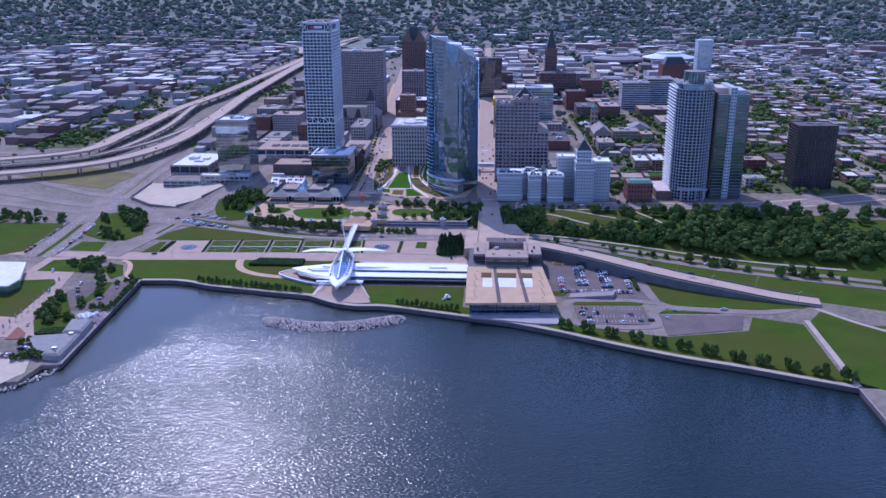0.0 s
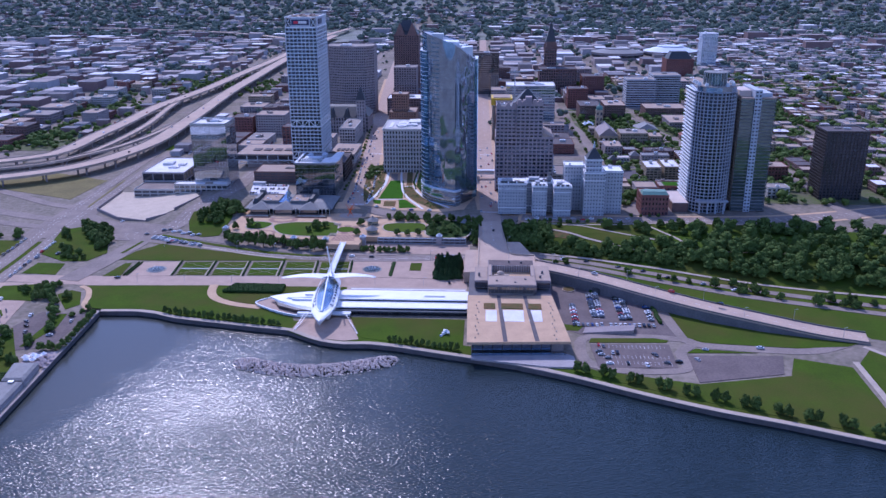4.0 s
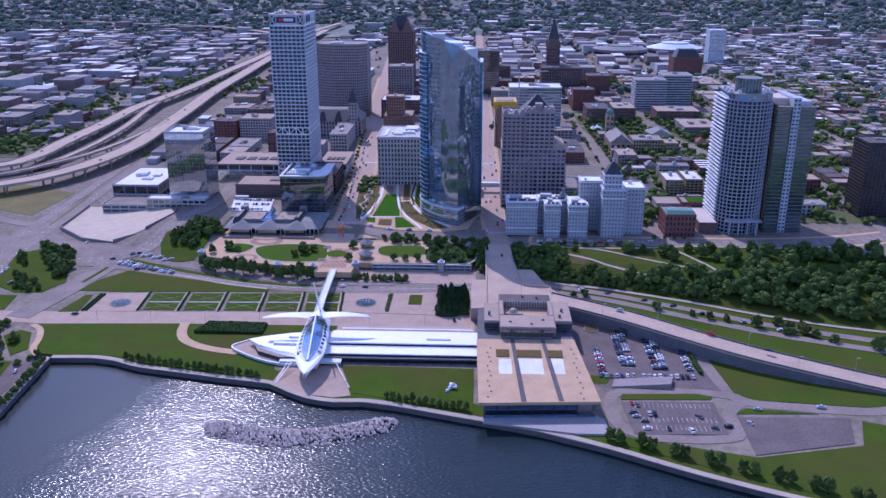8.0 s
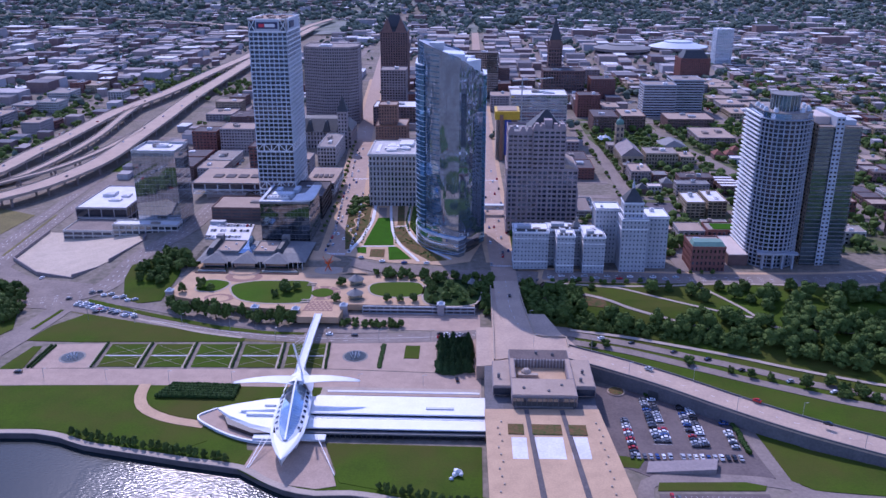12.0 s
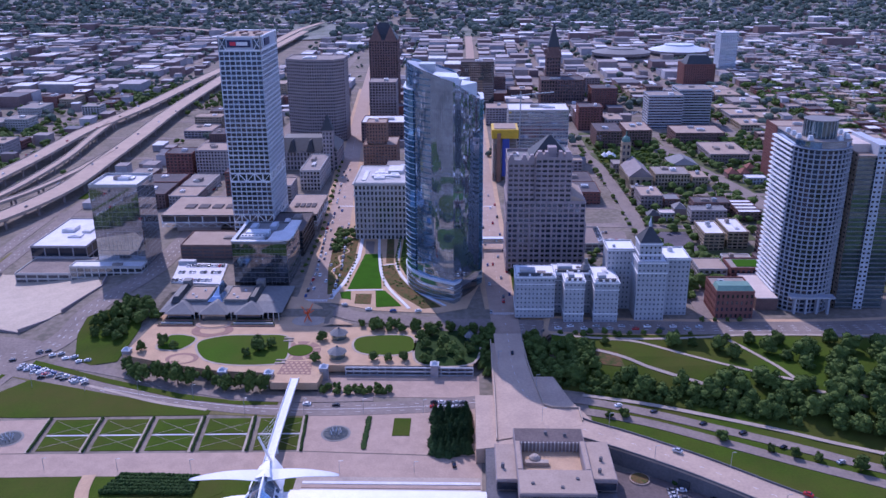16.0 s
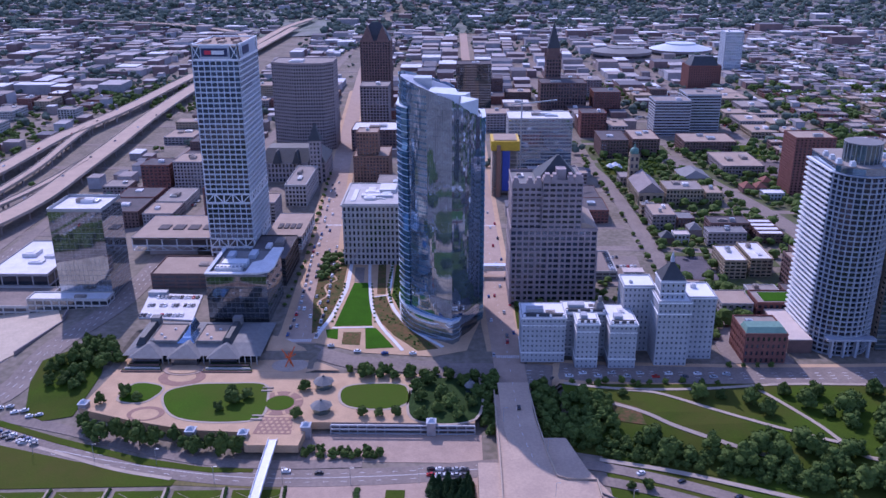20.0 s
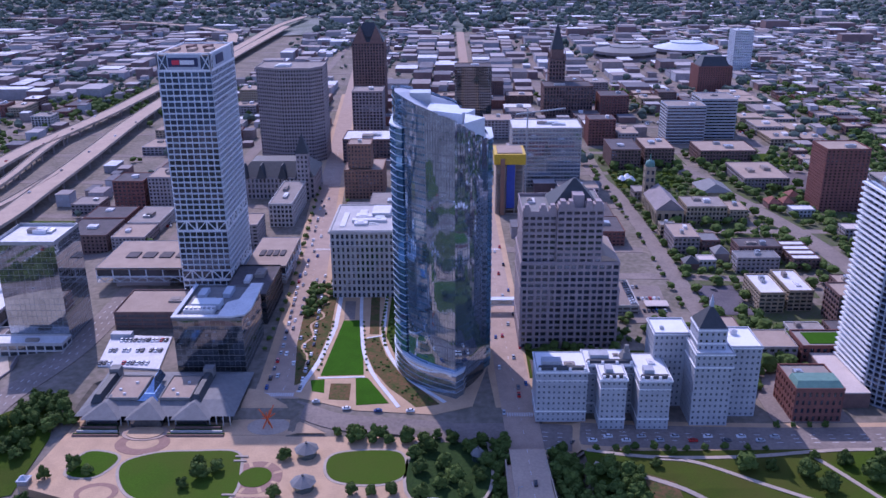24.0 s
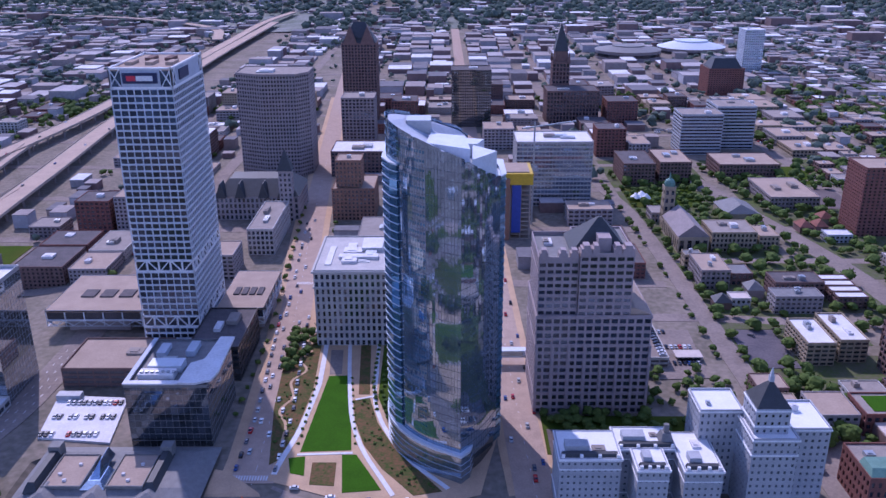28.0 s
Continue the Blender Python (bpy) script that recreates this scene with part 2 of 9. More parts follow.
TYRE = material("tyre_rubber", (0.02, 0.02, 0.02), None, 3, 0.9)
SIGN_BLUE = material("dark_blue_sign", (0.02, 0.03, 0.09), None, 1, 0.5)
SIGN_WHITE = material("white_sign_letters", (0.8, 0.8, 0.8), None, 1, 0.5)
SIGN_RED = material("red_sign_letters", (0.7, 0.05, 0.08), None, 1, 0.5)
# far walls and roofs greyed and paled against near ones, in place of haze
HAZED_WALLS = [material("distant_" + n, c, None, 0.05, 0.9, spec=0.08) for n, c in (("brick", (0.24, 0.165, 0.155)), ("concrete", (0.36, 0.34, 0.35)), ("stucco", (0.36, 0.30, 0.28)), ("siding", (0.46, 0.45, 0.47)))]
HAZED_ROOFS = [material("distant_" + n, c, None, 0.04, 0.9, spec=0.08) for n, c in (("shingle", (0.36, 0.31, 0.29)), ("felt", (0.20, 0.19, 0.20)), ("gravel", (0.46, 0.42, 0.41)), ("membrane", (0.72, 0.71, 0.72)))]
CAR_PAINTS = [material("car_paint_" + n, c, c, 1, 0.25, spec=0.6) for n, c in (("white", (0.75, 0.75, 0.76)), ("silver", (0.42, 0.43, 0.45)),
    ("black", (0.015, 0.015, 0.018)), ("gray", (0.12, 0.12, 0.13)), ("red", (0.42, 0.02, 0.02)), ("blue", (0.03, 0.07, 0.22)))]


# ---- building helpers ----
def part(name, bm, mat, parent=None, label="", smooth=False):
    """One mesh object from a bmesh in world metres, under a thing or a part."""
    me = bpy.data.meshes.new(name)
    base = Vector((0, 0, 0))
    up = parent
    while up:
        base += up.location
        up = up.parent
    if parent:
        bmesh.ops.translate(bm, verts=bm.verts, vec=-base)
    bm.normal_update()
    bm.to_mesh(me)
    bm.free()
    if smooth:
        me.polygons.foreach_set("use_smooth", [True] * len(me.polygons))
    me.materials.append(mat)
    ob = new(name, me)
    ob.parent = parent
    if label:
        ob["label"] = label
    return ob


def thing(name, label, category, loc=(0, 0, 0), group="", kind=""):
    ob = new(name)
    ob.location = loc
    return tagged(ob, label, category, group, kind)


def box(bm, x0, x1, y0, y1, z0, z1):
    v = [bm.verts.new(c) for c in ((x0, y0, z0), (x1, y0, z0), (x1, y1, z0), (x0, y1, z0), (x0, y0, z1), (x1, y0, z1), (x1, y1, z1), (x0, y1, z1))]
    for f in ((3, 2, 1, 0), (4, 5, 6, 7), (0, 1, 5, 4), (1, 2, 6, 5), (2, 3, 7, 6), (3, 0, 4, 7)):
        bm.faces.new([v[i] for i in f])


def obox(bm, p, u, n, a0, a1, b0, b1, z0, z1):
    """A box along the direction u and the outward normal n from the point p."""
    v = []
    for z in (z0, z1):
        for a, b in ((a0, b0), (a1, b0), (a1, b1), (a0, b1)):
            v.append(bm.verts.new((p[0] + u[0] * a + n[0] * b, p[1] + u[1] * a + n[1] * b, z)))
    for f in ((3, 2, 1, 0), (4, 5, 6, 7), (0, 1, 5, 4), (1, 2, 6, 5), (2, 3, 7, 6), (3, 0, 4, 7)):
        bm.faces.new([v[i] for i in f])


def prism(bm, poly, z0, z1, top=None):
    """An upright prism over a counter-clockwise outline; top: an outline of its own for the upper face."""
    lo = [bm.verts.new((x, y, z0)) for x, y in poly]
    hi = [bm.verts.new((x, y, z1)) for x, y in (top or poly)]
    bm.faces.new(hi)
    bm.faces.new(lo[::-1])
    for i in range(len(lo)):
        j = (i + 1) % len(lo)
        bm.faces.new((lo[i], lo[j], hi[j], hi[i]))


def rect(x0, x1, y0, y1):
    return [(x0, y0), (x1, y0), (x1, y1), (x0, y1)]


def inset(poly, d):
    """The outline moved inwards by d."""
    out = []
    k = len(poly)
    for i in range(k):
        p, q, r = Vector(poly[i - 1]), Vector(poly[i]), Vector(poly[(i + 1) % k])
        u, v = (q - p).normalized(), (r - q).normalized()
        n1, n2 = Vector((-u.y, u.x)), Vector((-v.y, v.x))
        m = (n1 + n2) / (1 + n1.dot(n2))
        out.append((q.x + m.x * d, q.y + m.y * d))
    return out


PANES = {}


def pane_mesh(w, h, mat):
    key = (round(w, 2), round(h, 2), mat.name)
    if key not in PANES:
        bm = bmesh.new()
        box(bm, -w / 2, w / 2, -0.05, 0.05, -h / 2, h / 2)
        PANES[key] = bpy.data.meshes.new("window")
        bm.to_mesh(PANES[key])
        bm.free()
        PANES[key].materials.append(mat)
    return PANES[key]


def facade(bm, a, b, z0, z1, floors, bays, pier, span, depth, sill=0.35, panes=None, pane_mat=None, limit=0):
    """Piers and spandrels from a to b, which leave real openings; panes: the thing that gets a window in each."""
    a, b = Vector(a), Vector(b)
    u = (b - a).normalized()
    n = Vector((u.y, -u.x))
    width = (b - a).length
    bay, fh = width / bays, (z1 - z0) / floors
    us, zs = [0.0], [z0]
    for i in range(bays):
        us += [i * bay + pier / 2, (i + 1) * bay - pier / 2]
    for k in range(floors):
        zs += [z0 + k * fh + span * sill, z0 + (k + 1) * fh - span * (1 - sill)]
    us, zs = us + [width], zs + [z1]

    def row(back):
        return [[bm.verts.new((a.x + u.x * s - n.x * back, a.y + u.y * s - n.y * back, z)) for s in us] for z in zs]
    out, back = row(0), row(depth)
    for j in range(len(zs) - 1):
        for i in range(len(us) - 1):
            o = [out[j][i], out[j][i + 1], out[j + 1][i + 1], out[j + 1][i]]
            if i % 2 and j % 2:
                c = [back[j][i], back[j][i + 1], back[j + 1][i + 1], back[j + 1][i]]
                for k in range(4):
                    bm.faces.new((o[k], o[(k + 1) % 4], c[(k + 1) % 4], c[k]))
            else:
                bm.faces.new(o)
    for line_ in back:
        for v in line_:
            if not v.link_faces:
                bm.verts.remove(v)
    made = 0
    if panes and limit:
        me = pane_mesh(bay - pier, fh - span, pane_mat)
        for k in range(floors - 1, -1, -1):
            for i in range(bays):
                if made >= limit:
                    return made
                c = a + u * (i + 0.5) * bay - n * (depth * 0.55)
                ob = new("window", me)
                ob.parent = panes
                ob.location = Vector((c.x, c.y, z0 + (k + 0.5) * fh + span * (sill - 0.5))) - panes.location
                ob.rotation_euler.z = math.atan2(u.y, u.x)
                made += 1
    return made


def tower(name, label, poly, z0, z1, floors, bay, wall, glass=None, roof=None, pier=1.0, span=1.3, depth=0.5, parapet=1.2, category="building", limit=0,
          pane_edges=(0,), group="", units=2, seed=0, base=None, sill=0.35, edges=None):
    """A building on a counter-clockwise outline: grid of wall with real openings, glazed core, roof, parapet, roof units."""
    glass, roof = glass or GLASS, roof or BALLAST
    cx, cy = sum(p[0] for p in poly) / len(poly), sum(p[1] for p in poly) / len(poly)
    ob = base or thing(name, label, category, (cx, cy, z0), group)
    bm = bmesh.new()
    k = len(poly)
    for i in range(k):
        p, q = poly[i], poly[(i + 1) % k]
        length = math.dist(p, q)
        bays = max(1, round(length / bay))
        if edges is not None and i not in edges:
            obox(bm, p, Vector(((q[0] - p[0]) / length, (q[1] - p[1]) / length)), Vector(((q[1] - p[1]) / length, -(q[0] - p[0]) / length)), 0, length, -depth, 0, z0, z1)
        else:
            facade(bm, p, q, z0, z1, floors, bays, pier, span, depth, sill, ob, glass, limit if i in pane_edges else 0)
    bmesh.ops.remove_doubles(bm, verts=bm.verts, dist=0.01)
    o, c = inset(poly, -0.1), inset(poly, depth)
    ring = [[bm.verts.new((x, y, z)) for x, y in loop] for loop, z in ((o, z1), (o, z1 + parapet), (c, z1 + parapet), (c, z1))]
    for i in range(k):
        j = (i + 1) % k
        for m in range(4):
            bm.faces.new((ring[m][i], ring[m][j], ring[(m + 1) % 4][j], ring[(m + 1) % 4][i]))
    part("wall", bm, wall, ob)
    bm = bmesh.new()
    prism(bm, inset(poly, depth), z0, z1 - 0.3)
    part("glazed_core", bm, glass, ob)
    bm = bmesh.new()
    prism(bm, inset(poly, depth * 0.98), z1 - 0.29, z1 + 0.25)
    part("roof", bm, roof, ob)
    rnd = random.Random(seed + int(cx * 7 + cy))
    x0, x1 = min(p[0] for p in poly), max(p[0] for p in poly)
    y0, y1 = min(p[1] for p in poly), max(p[1] for p in poly)
    for _ in range(units):
        w, d, h = rnd.uniform(0.1, 0.24) * (x1 - x0), rnd.uniform(0.1, 0.24) * (y1 - y0), rnd.uniform(1.2, 3.2)
        ux, uy = rnd.uniform(x0 + 0.2 * (x1 - x0), x1 - 0.2 * (x1 - x0) - w), rnd.uniform(y0 + 0.2 * (y1 - y0), y1 - 0.2 * (y1 - y0) - d)
        bm = bmesh.new()
        box(bm, ux, ux + w, uy, uy + d, z1 + 0.25, z1 + 0.25 + h)
        box(bm, ux + w * 0.2, ux + w * 0.7, uy + d * 0.2, uy + d * 0.7, z1 + 0.25 + h, z1 + 0.7 + h)
        part("rooftop_unit", bm, rnd.choice((STEEL, WHITE_ROOF, BALLAST)), ob)
    return ob


# ---- terrain ----
SHORE = [(-600, 250), (-262, 440), (-236, 476), (-234, 506), (-222, 506), (-234, 671), (-205, 672), (-188, 668), (-172, 661), (-140, 654), (-112, 648), (-81, 642),
         (-68, 633), (-54, 625), (-38, 621), (-21, 622), (0, 618), (30, 609), (81, 594), (118, 578), (160, 556), (200, 538), (236, 525), (270, 511), (302, 498), (301, 350), (330, 100)]


def smooth(a, b, v):
    s = min(1.0, max(0.0, (v - a) / (b - a)))
    return s * s * (3 - 2 * s)


def height(x, y):
    """The ground's height: low lakefront, bluff, downtown, the lower south, rising far west."""
    up = 4 + 10 * smooth(-335, -225, x)
    if x > 95:
        toe = 818 - 0.37 * (x - 95)
        h = 3.4 + (up - 3.4) * smooth(toe, toe + 62, y)
    else:
        h = 3.4 + (up - 3.4) * smooth(826, 950, y)
    if -194 < x < 46 and y < (962 if x < -98 else 926 if x < -62 else 904):
        h = min(h, 9.5)   # the hollow under the plaza deck
    return h + 150 * smooth(3300, 5000, y)


def inland(x, y):
    """Whether a place lies landward of the shore."""
    inside = False
    ring = SHORE + [(9000, 100), (9000, 9000), (-9000, 9000), (-9000, 250)]
    for i in range(len(ring)):
        (ax, ay), (bx, by) = ring[i - 1], ring[i]
        if (ay > y) != (by > y) and x < (bx - ax) * (y - ay) / (by - ay) + ax:
            inside = not inside
    return inside


def shore_gap(x, y):
    """How far a place lies from the quay line."""
    least, p = 1e9, Vector((x, y))
    if y > 700:
        return least
    for a, b in zip(SHORE, SHORE[1:]):
        a, b = Vector(a), Vector(b)
        k = min(1, max(0, (p - a).dot(b - a) / (b - a).length_squared))
        least = min(least, (p - a - (b - a) * k).length)
    return least


def ground_sheet():
    xs = [-4200, -3000, -2200, -1500, -1100, -850, -700, -600, -540] + list(range(-500, 520, 6)) + [560, 640, 740, 900, 1100, 1500, 2200, 3000, 4200]
    ys = [0, 150, 300, 380] + list(range(440, 980, 6)) + [1000, 1040, 1100, 1200, 1400, 1700, 2000, 2400, 2800, 3200, 3500, 3800, 4100, 4400, 4700, 5000, 5300]
    verts, faces = [], []
    for y in ys:
        for x in xs:
            verts.append((x, y, height(x, y) if inland(x, y) and shore_gap(x, y) > 8.6 else -4.0))
    w = len(xs)
    for j in range(len(ys) - 1):
        for i in range(w - 1):
            k = j * w + i
            faces.append((k, k + 1, k + w + 1, k + w))
    me = bpy.data.meshes.new("ground")
    me.from_pydata(verts, [], faces)
    me.materials.append(EARTH)
    return tagged(new("ground", me), "grey built-up city ground by the lake", "ground", kind="structure")


ground_sheet()
bm = bmesh.new()
box(bm, -4200, 4200, -2500, 720, -0.6, 0.0)
tagged(part("water", bm, WATER), "dark rippled lake water with sun glitter", "water", kind="structure")


def patch(name, poly, mat, lift, label, category="ground", kind="structure", thick=0.25, step=12, parent=None):
    """A slab draped over the ground inside an outline."""
    bm = bmesh.new()
    f = bm.faces.new([bm.verts.new((x, y, 0)) for x, y in poly])
    f.normal_update()
    if f.normal.z < 0:
        f.normal_flip()
    xs, ys = [p[0] for p in poly], [p[1] for p in poly]
    flat = max(height(x, y) for x, y in poly) - min(height(x, y) for x, y in poly) < 0.02
    if not flat:
        for axis, lo, hi in ((0, min(xs), max(xs)), (1, min(ys), max(ys))):
            s = step * math.ceil(lo / step)
            while s < hi:
                co, no = ((s, 0, 0), (1, 0, 0)) if axis == 0 else ((0, s, 0), (0, 1, 0))
                bmesh.ops.bisect_plane(bm, geom=bm.verts[:] + bm.edges[:] + bm.faces[:], plane_co=co, plane_no=no)
                s += step
    bmesh.ops.triangulate(bm, faces=bm.faces[:])
    top = bm.faces[:]
    for v in bm.verts:
        v.co.z = height(v.co.x, v.co.y) + lift
    bmesh.ops.extrude_face_region(bm, geom=top)
    low = [v for f in top for v in f.verts]
    for v in set(low):
        v.co.z -= thick
    bmesh.ops.recalc_face_normals(bm, faces=bm.faces)
    ob = part(name, bm, mat, parent)
    return ob if parent else tagged(ob, label, category, kind=kind)


def spline(points, step=6.0):
    """A smooth line of places through the points (Catmull-Rom)."""
    pts = [Vector(p) for p in points]
    pts = [pts[0] * 2 - pts[1]] + pts + [pts[-1] * 2 - pts[-2]]
    out = []
    for i in range(1, len(pts) - 2):
        p0, p1, p2, p3 = pts[i - 1:i + 3]
        n = max(1, int((p2 - p1).length / step))
        for k in range(n):
            t = k / n
            out.append(0.5 * ((2 * p1) + (p2 - p0) * t + (2 * p0 - 5 * p1 + 4 * p2 - p3) * t * t + (3 * p1 - p0 - 3 * p2 + p3) * t ** 3))
    out.append(pts[-2])
    return out


def sides(line, half):
    """For each place of a line, the places to its left and right."""
    out = []
    for i, p in enumerate(line):
        d = (line[min(i + 1, len(line) - 1)] - line[max(i - 1, 0)]).normalized()
        n = Vector((-d.y, d.x))
        h = half(i / max(1, len(line) - 1)) if callable(half) else half
        out.append((Vector((p.x, p.y)) + n * h, Vector((p.x, p.y)) - n * h))
    return out


def ribbon_bm(points, width, lift, z=None, thick=0.25, step=6.0, bm=None):
    """A strip along a smooth line, on the ground or at heights given as the points' third value."""
    bm = bm or bmesh.new()
    line = spline(points, step)
    rows = []
    for p, (a, b) in zip(line, sides(line, width / 2)):
        za = zb = p.z + lift if len(points[0]) == 3 else None
        if za is None:
            za, zb = height(a.x, a.y) + lift, height(b.x, b.y) + lift
        rows.append([bm.verts.new(c) for c in ((a.x, a.y, za), (b.x, b.y, zb), (b.x, b.y, zb - thick), (a.x, a.y, za - thick))])
    for r, s in zip(rows, rows[1:]):
        for i in range(4):
            j = (i + 1) % 4
            bm.faces.new((r[i], s[i], s[j], r[j]))
    bm.faces.new(rows[0])
    bm.faces.new(rows[-1][::-1])
    bmesh.ops.recalc_face_normals(bm, faces=bm.faces)
    return bm


def slab(name, poly, mat, z0, z1, label, category="pavement", parent=None, kind="structure"):
    """A level slab."""
    bm = bmesh.new()
    prism(bm, poly, z0, z1)
    bmesh.ops.recalc_face_normals(bm, faces=bm.faces)
    ob = part(name, bm, mat, parent)
    return ob if parent else tagged(ob, label, category, kind=kind)


def oval(cx, cy, rx, ry, n=28):
    return [(cx + rx * math.cos(i * math.tau / n), cy + ry * math.sin(i * math.tau / n)) for i in range(n)]


def ribbon(name, points, width, mat, lift, label, category="road", thick=0.25, kind="structure", step=6.0):
    return tagged(part(name, ribbon_bm(points, width, lift, None, thick, step), mat), label, category, kind=kind)


# ---- lakefront surfaces ----
line = [(x, y, 3.75) for x, y in SHORE[4:-2]]
for pts in (SHORE[5:-2], SHORE[-3:]):
    k = 1 if pts[-1][1] == 100 else 0
    tagged(part("ground_verge", ribbon_bm([(x + (9 if k else 0), y + (0 if k else 9.5), 3.46) for x, y in pts], 17, 0, thick=0.5, step=8), GRASS if not k else EARTH), "narrow green strip behind the quay", "verge", kind="structure")
slab("ground_verge", [(-256, 478), (-238, 480), (-235, 504.5), (-222.6, 505), (-233.6, 664), (-252, 668)], EARTH, -2, 3.46, "bare ground behind the pier's edge", "verge")
ribbon("pavement", [(x + 0.4, y + 1.6, z) for x, y, z in line[1:]], 4.0, CONCRETE, 0, "pinkish paved lakeside promenade", "promenade", 0.4)
ribbon("pavement", [(-224, 507, 3.71), (-235, 663, 3.71), (-236, 672, 3.71)], 2.4, CONCRETE, 0, "narrow pale walk along the pier edge", "path", 0.4)
for k in range(len(SHORE) - 1):
    (ax, ay), (bx, by) = SHORE[k], SHORE[k + 1]
    if k < 3:
        continue
    bm = bmesh.new()
    u = Vector((bx - ax, by - ay)).normalized()
    n = Vector((u.y, -u.x))
    length = math.dist((ax, ay), (bx, by))
    obox(bm, (ax, ay), u, n, -0.05, length + 0.05, -1.3, 0, -3, 3.1)
    sea_wall = tagged(part("wall_lake", bm, DARK_ROOF), "dark weathered seawall along the water", "seawall", kind="structure")
    bm = bmesh.new()
    obox(bm, (ax, ay), u, n, -0.05, length + 0.05, -0.7, 0.2, 3.1, 3.7)
    part("coping", bm, TAUPE, sea_wall, "pale concrete coping")

patch("pavement", [(-390, 735), (-268, 725), (-165, 729), (46, 731), (46, 750), (-54, 754), (-270, 747), (-390, 745)], PINK_PAVING, 0.12, "wide pinkish paved promenade", "pavement")
patch("pavement", [(-246, 748), (-206, 750), (-209, 786), (-244, 783)], PINK_PAVING, 0.16, "pinkish paved fountain square", "pavement")
patch("pavement", [(-55, 755), (46, 751), (46, 812), (-58, 800)], PINK_PAVING, 0.16, "pinkish paved forecourt with fountain", "pavement")
for k in range(5):
    x0, x1 = -205 + 30.4 * k, -176 + 30.4 * k
    patch("lawn", [(x0 + 2, 752 + k * 0.8), (x1 + 1, 753 + k * 0.8), (x1 - 1.5, 767.6 + k), (x0 + 0.5, 766.8 + k)], GRASS, 0.3, "clipped garden lawn panel", "lawn")
    patch("lawn", [(x0 + 0.3, 769.2 + k), (x1 - 1.7, 770 + k), (x1 - 3.2, 786 + k), (x0 - 1.2, 785 + k)], GRASS, 0.3, "clipped garden lawn panel", "lawn")
patch("lawn", [(-246, 680), (-238, 676), (-228, 675), (-205, 676), (-172, 665), (-140, 658), (-112, 652), (-84, 647), (-80, 655), (-90, 690), (-60, 712), (46, 714), (46, 731), (-165, 729), (-268, 724)], GRASS, 0.14, "green lawn round the museum", "lawn")
patch("lawn", [(-265, 746), (-250, 747), (-253, 780), (-259, 779)], GRASS, 0.3, "green lawn beside the garden strip", "lawn")
patch("lawn", [(-268, 788), (-232, 787), (-118, 792), (-117, 797), (-180, 814), (-246, 834), (-262, 812)], GRASS, 0.35, "broad green lawn below the road", "lawn")
patch("lawn", [(-246, 677), (-228, 675), (-205, 677), (-186, 673), (-138, 659), (-120, 655), (-106, 668), (-111, 677), (-124, 680), (-149, 690), (-161, 704), (-167, 727), (-268, 722)], GRASS, 0.3, "green lakeside lawn", "lawn")
patch("lawn", [(-157, 724), (-155, 712), (-147, 701), (-135, 694), (-119, 690), (-88, 716), (-90, 729), (-117, 729)], GRASS, 0.3, "lawn inside the curved path", "lawn")
patch("lawn", [(-40, 668), (-27, 632), (0, 625), (30, 617), (46, 611), (46, 667)], GRASS, 0.3, "dark green museum lawn", "lawn")
patch("pavement", [(-76, 671), (-79, 645), (-66, 635), (-54, 629), (-38, 626), (-28, 629), (-41, 671)], PINK_PAVING, 0.34, "rose paved terrace below the pavilion", "pavement")
ribbon("pavement", [(-163, 730), (-161, 716), (-155, 703), (-144, 694), (-130, 688), (-112, 684)], 7, PAVING, 0.36, "curved tan garden path", "path")
# north parking fields, loop roads and lawns
patch("road", [(108, 742), (172, 722), (196, 702), (197, 644), (134, 642), (113, 656)], LOT, 0.2, "grey asphalt museum car park", "car park")
ribbon("road", [(194, 712), (199, 660), (204, 636), (216, 629), (276, 623), (304, 632), (330, 650)], 9, ASPHALT, 0.24, "grey service road", "road")
ribbon("road", [(206, 632), (194, 616), (192, 592), (150, 589), (130, 600), (127, 624), (136, 641), (180, 642), (202, 638)], 8, ASPHALT, 0.28, "grey loop road", "road")
patch("road", [(134, 628), (189, 630), (188, 594), (136, 592)], LOT, 0.4, "worn asphalt car park", "car park")
patch("road", [(198, 613), (262, 615), (254, 588), (197, 574)], LOT, 0.4, "empty dark asphalt car park", "car park")
patch("lawn", [(199, 694), (222, 672), (258, 655), (300, 642), (322, 638), (312, 632), (276, 628), (214, 634), (204, 642)], GRASS, 0.32, "long green lawn beside the drive", "lawn")
patch("lawn", [(124, 583), (160, 566), (200, 547), (236, 533), (270, 519), (298, 506), (302, 600), (268, 612), (258, 586), (197, 572), (135, 588)], GRASS, 0.3, "green lakeshore lawn with small trees", "lawn")
patch("lawn", [(306, 505), (420, 420), (470, 600), (352, 600), (326, 630), (309, 606)], GRASS, 0.3, "wide green lawn by the lake", "lawn")
patch("lawn", [(134, 631), (188, 633), (190, 637), (180, 640), (136, 638)], GRASS, 0.34, "narrow green kerb island", "lawn")
patch("lawn", [(114, 652), (128, 650), (133, 659), (118, 662)], GRASS, 0.34, "small green corner lawn", "lawn")
patch("lawn", [(198, 617), (246, 619), (206, 624)], GRASS, 0.34, "green road island", "lawn")
ribbon("pavement", [(307, 608), (305, 560), (303, 515), (303, 500)], 4, CONCRETE, 0.42, "pale concrete lakeshore path", "path")
ribbon("pavement", [(322, 632), (352, 596), (400, 560), (470, 520)], 4, CONCRETE, 0.42, "pale concrete lakeshore path", "path")
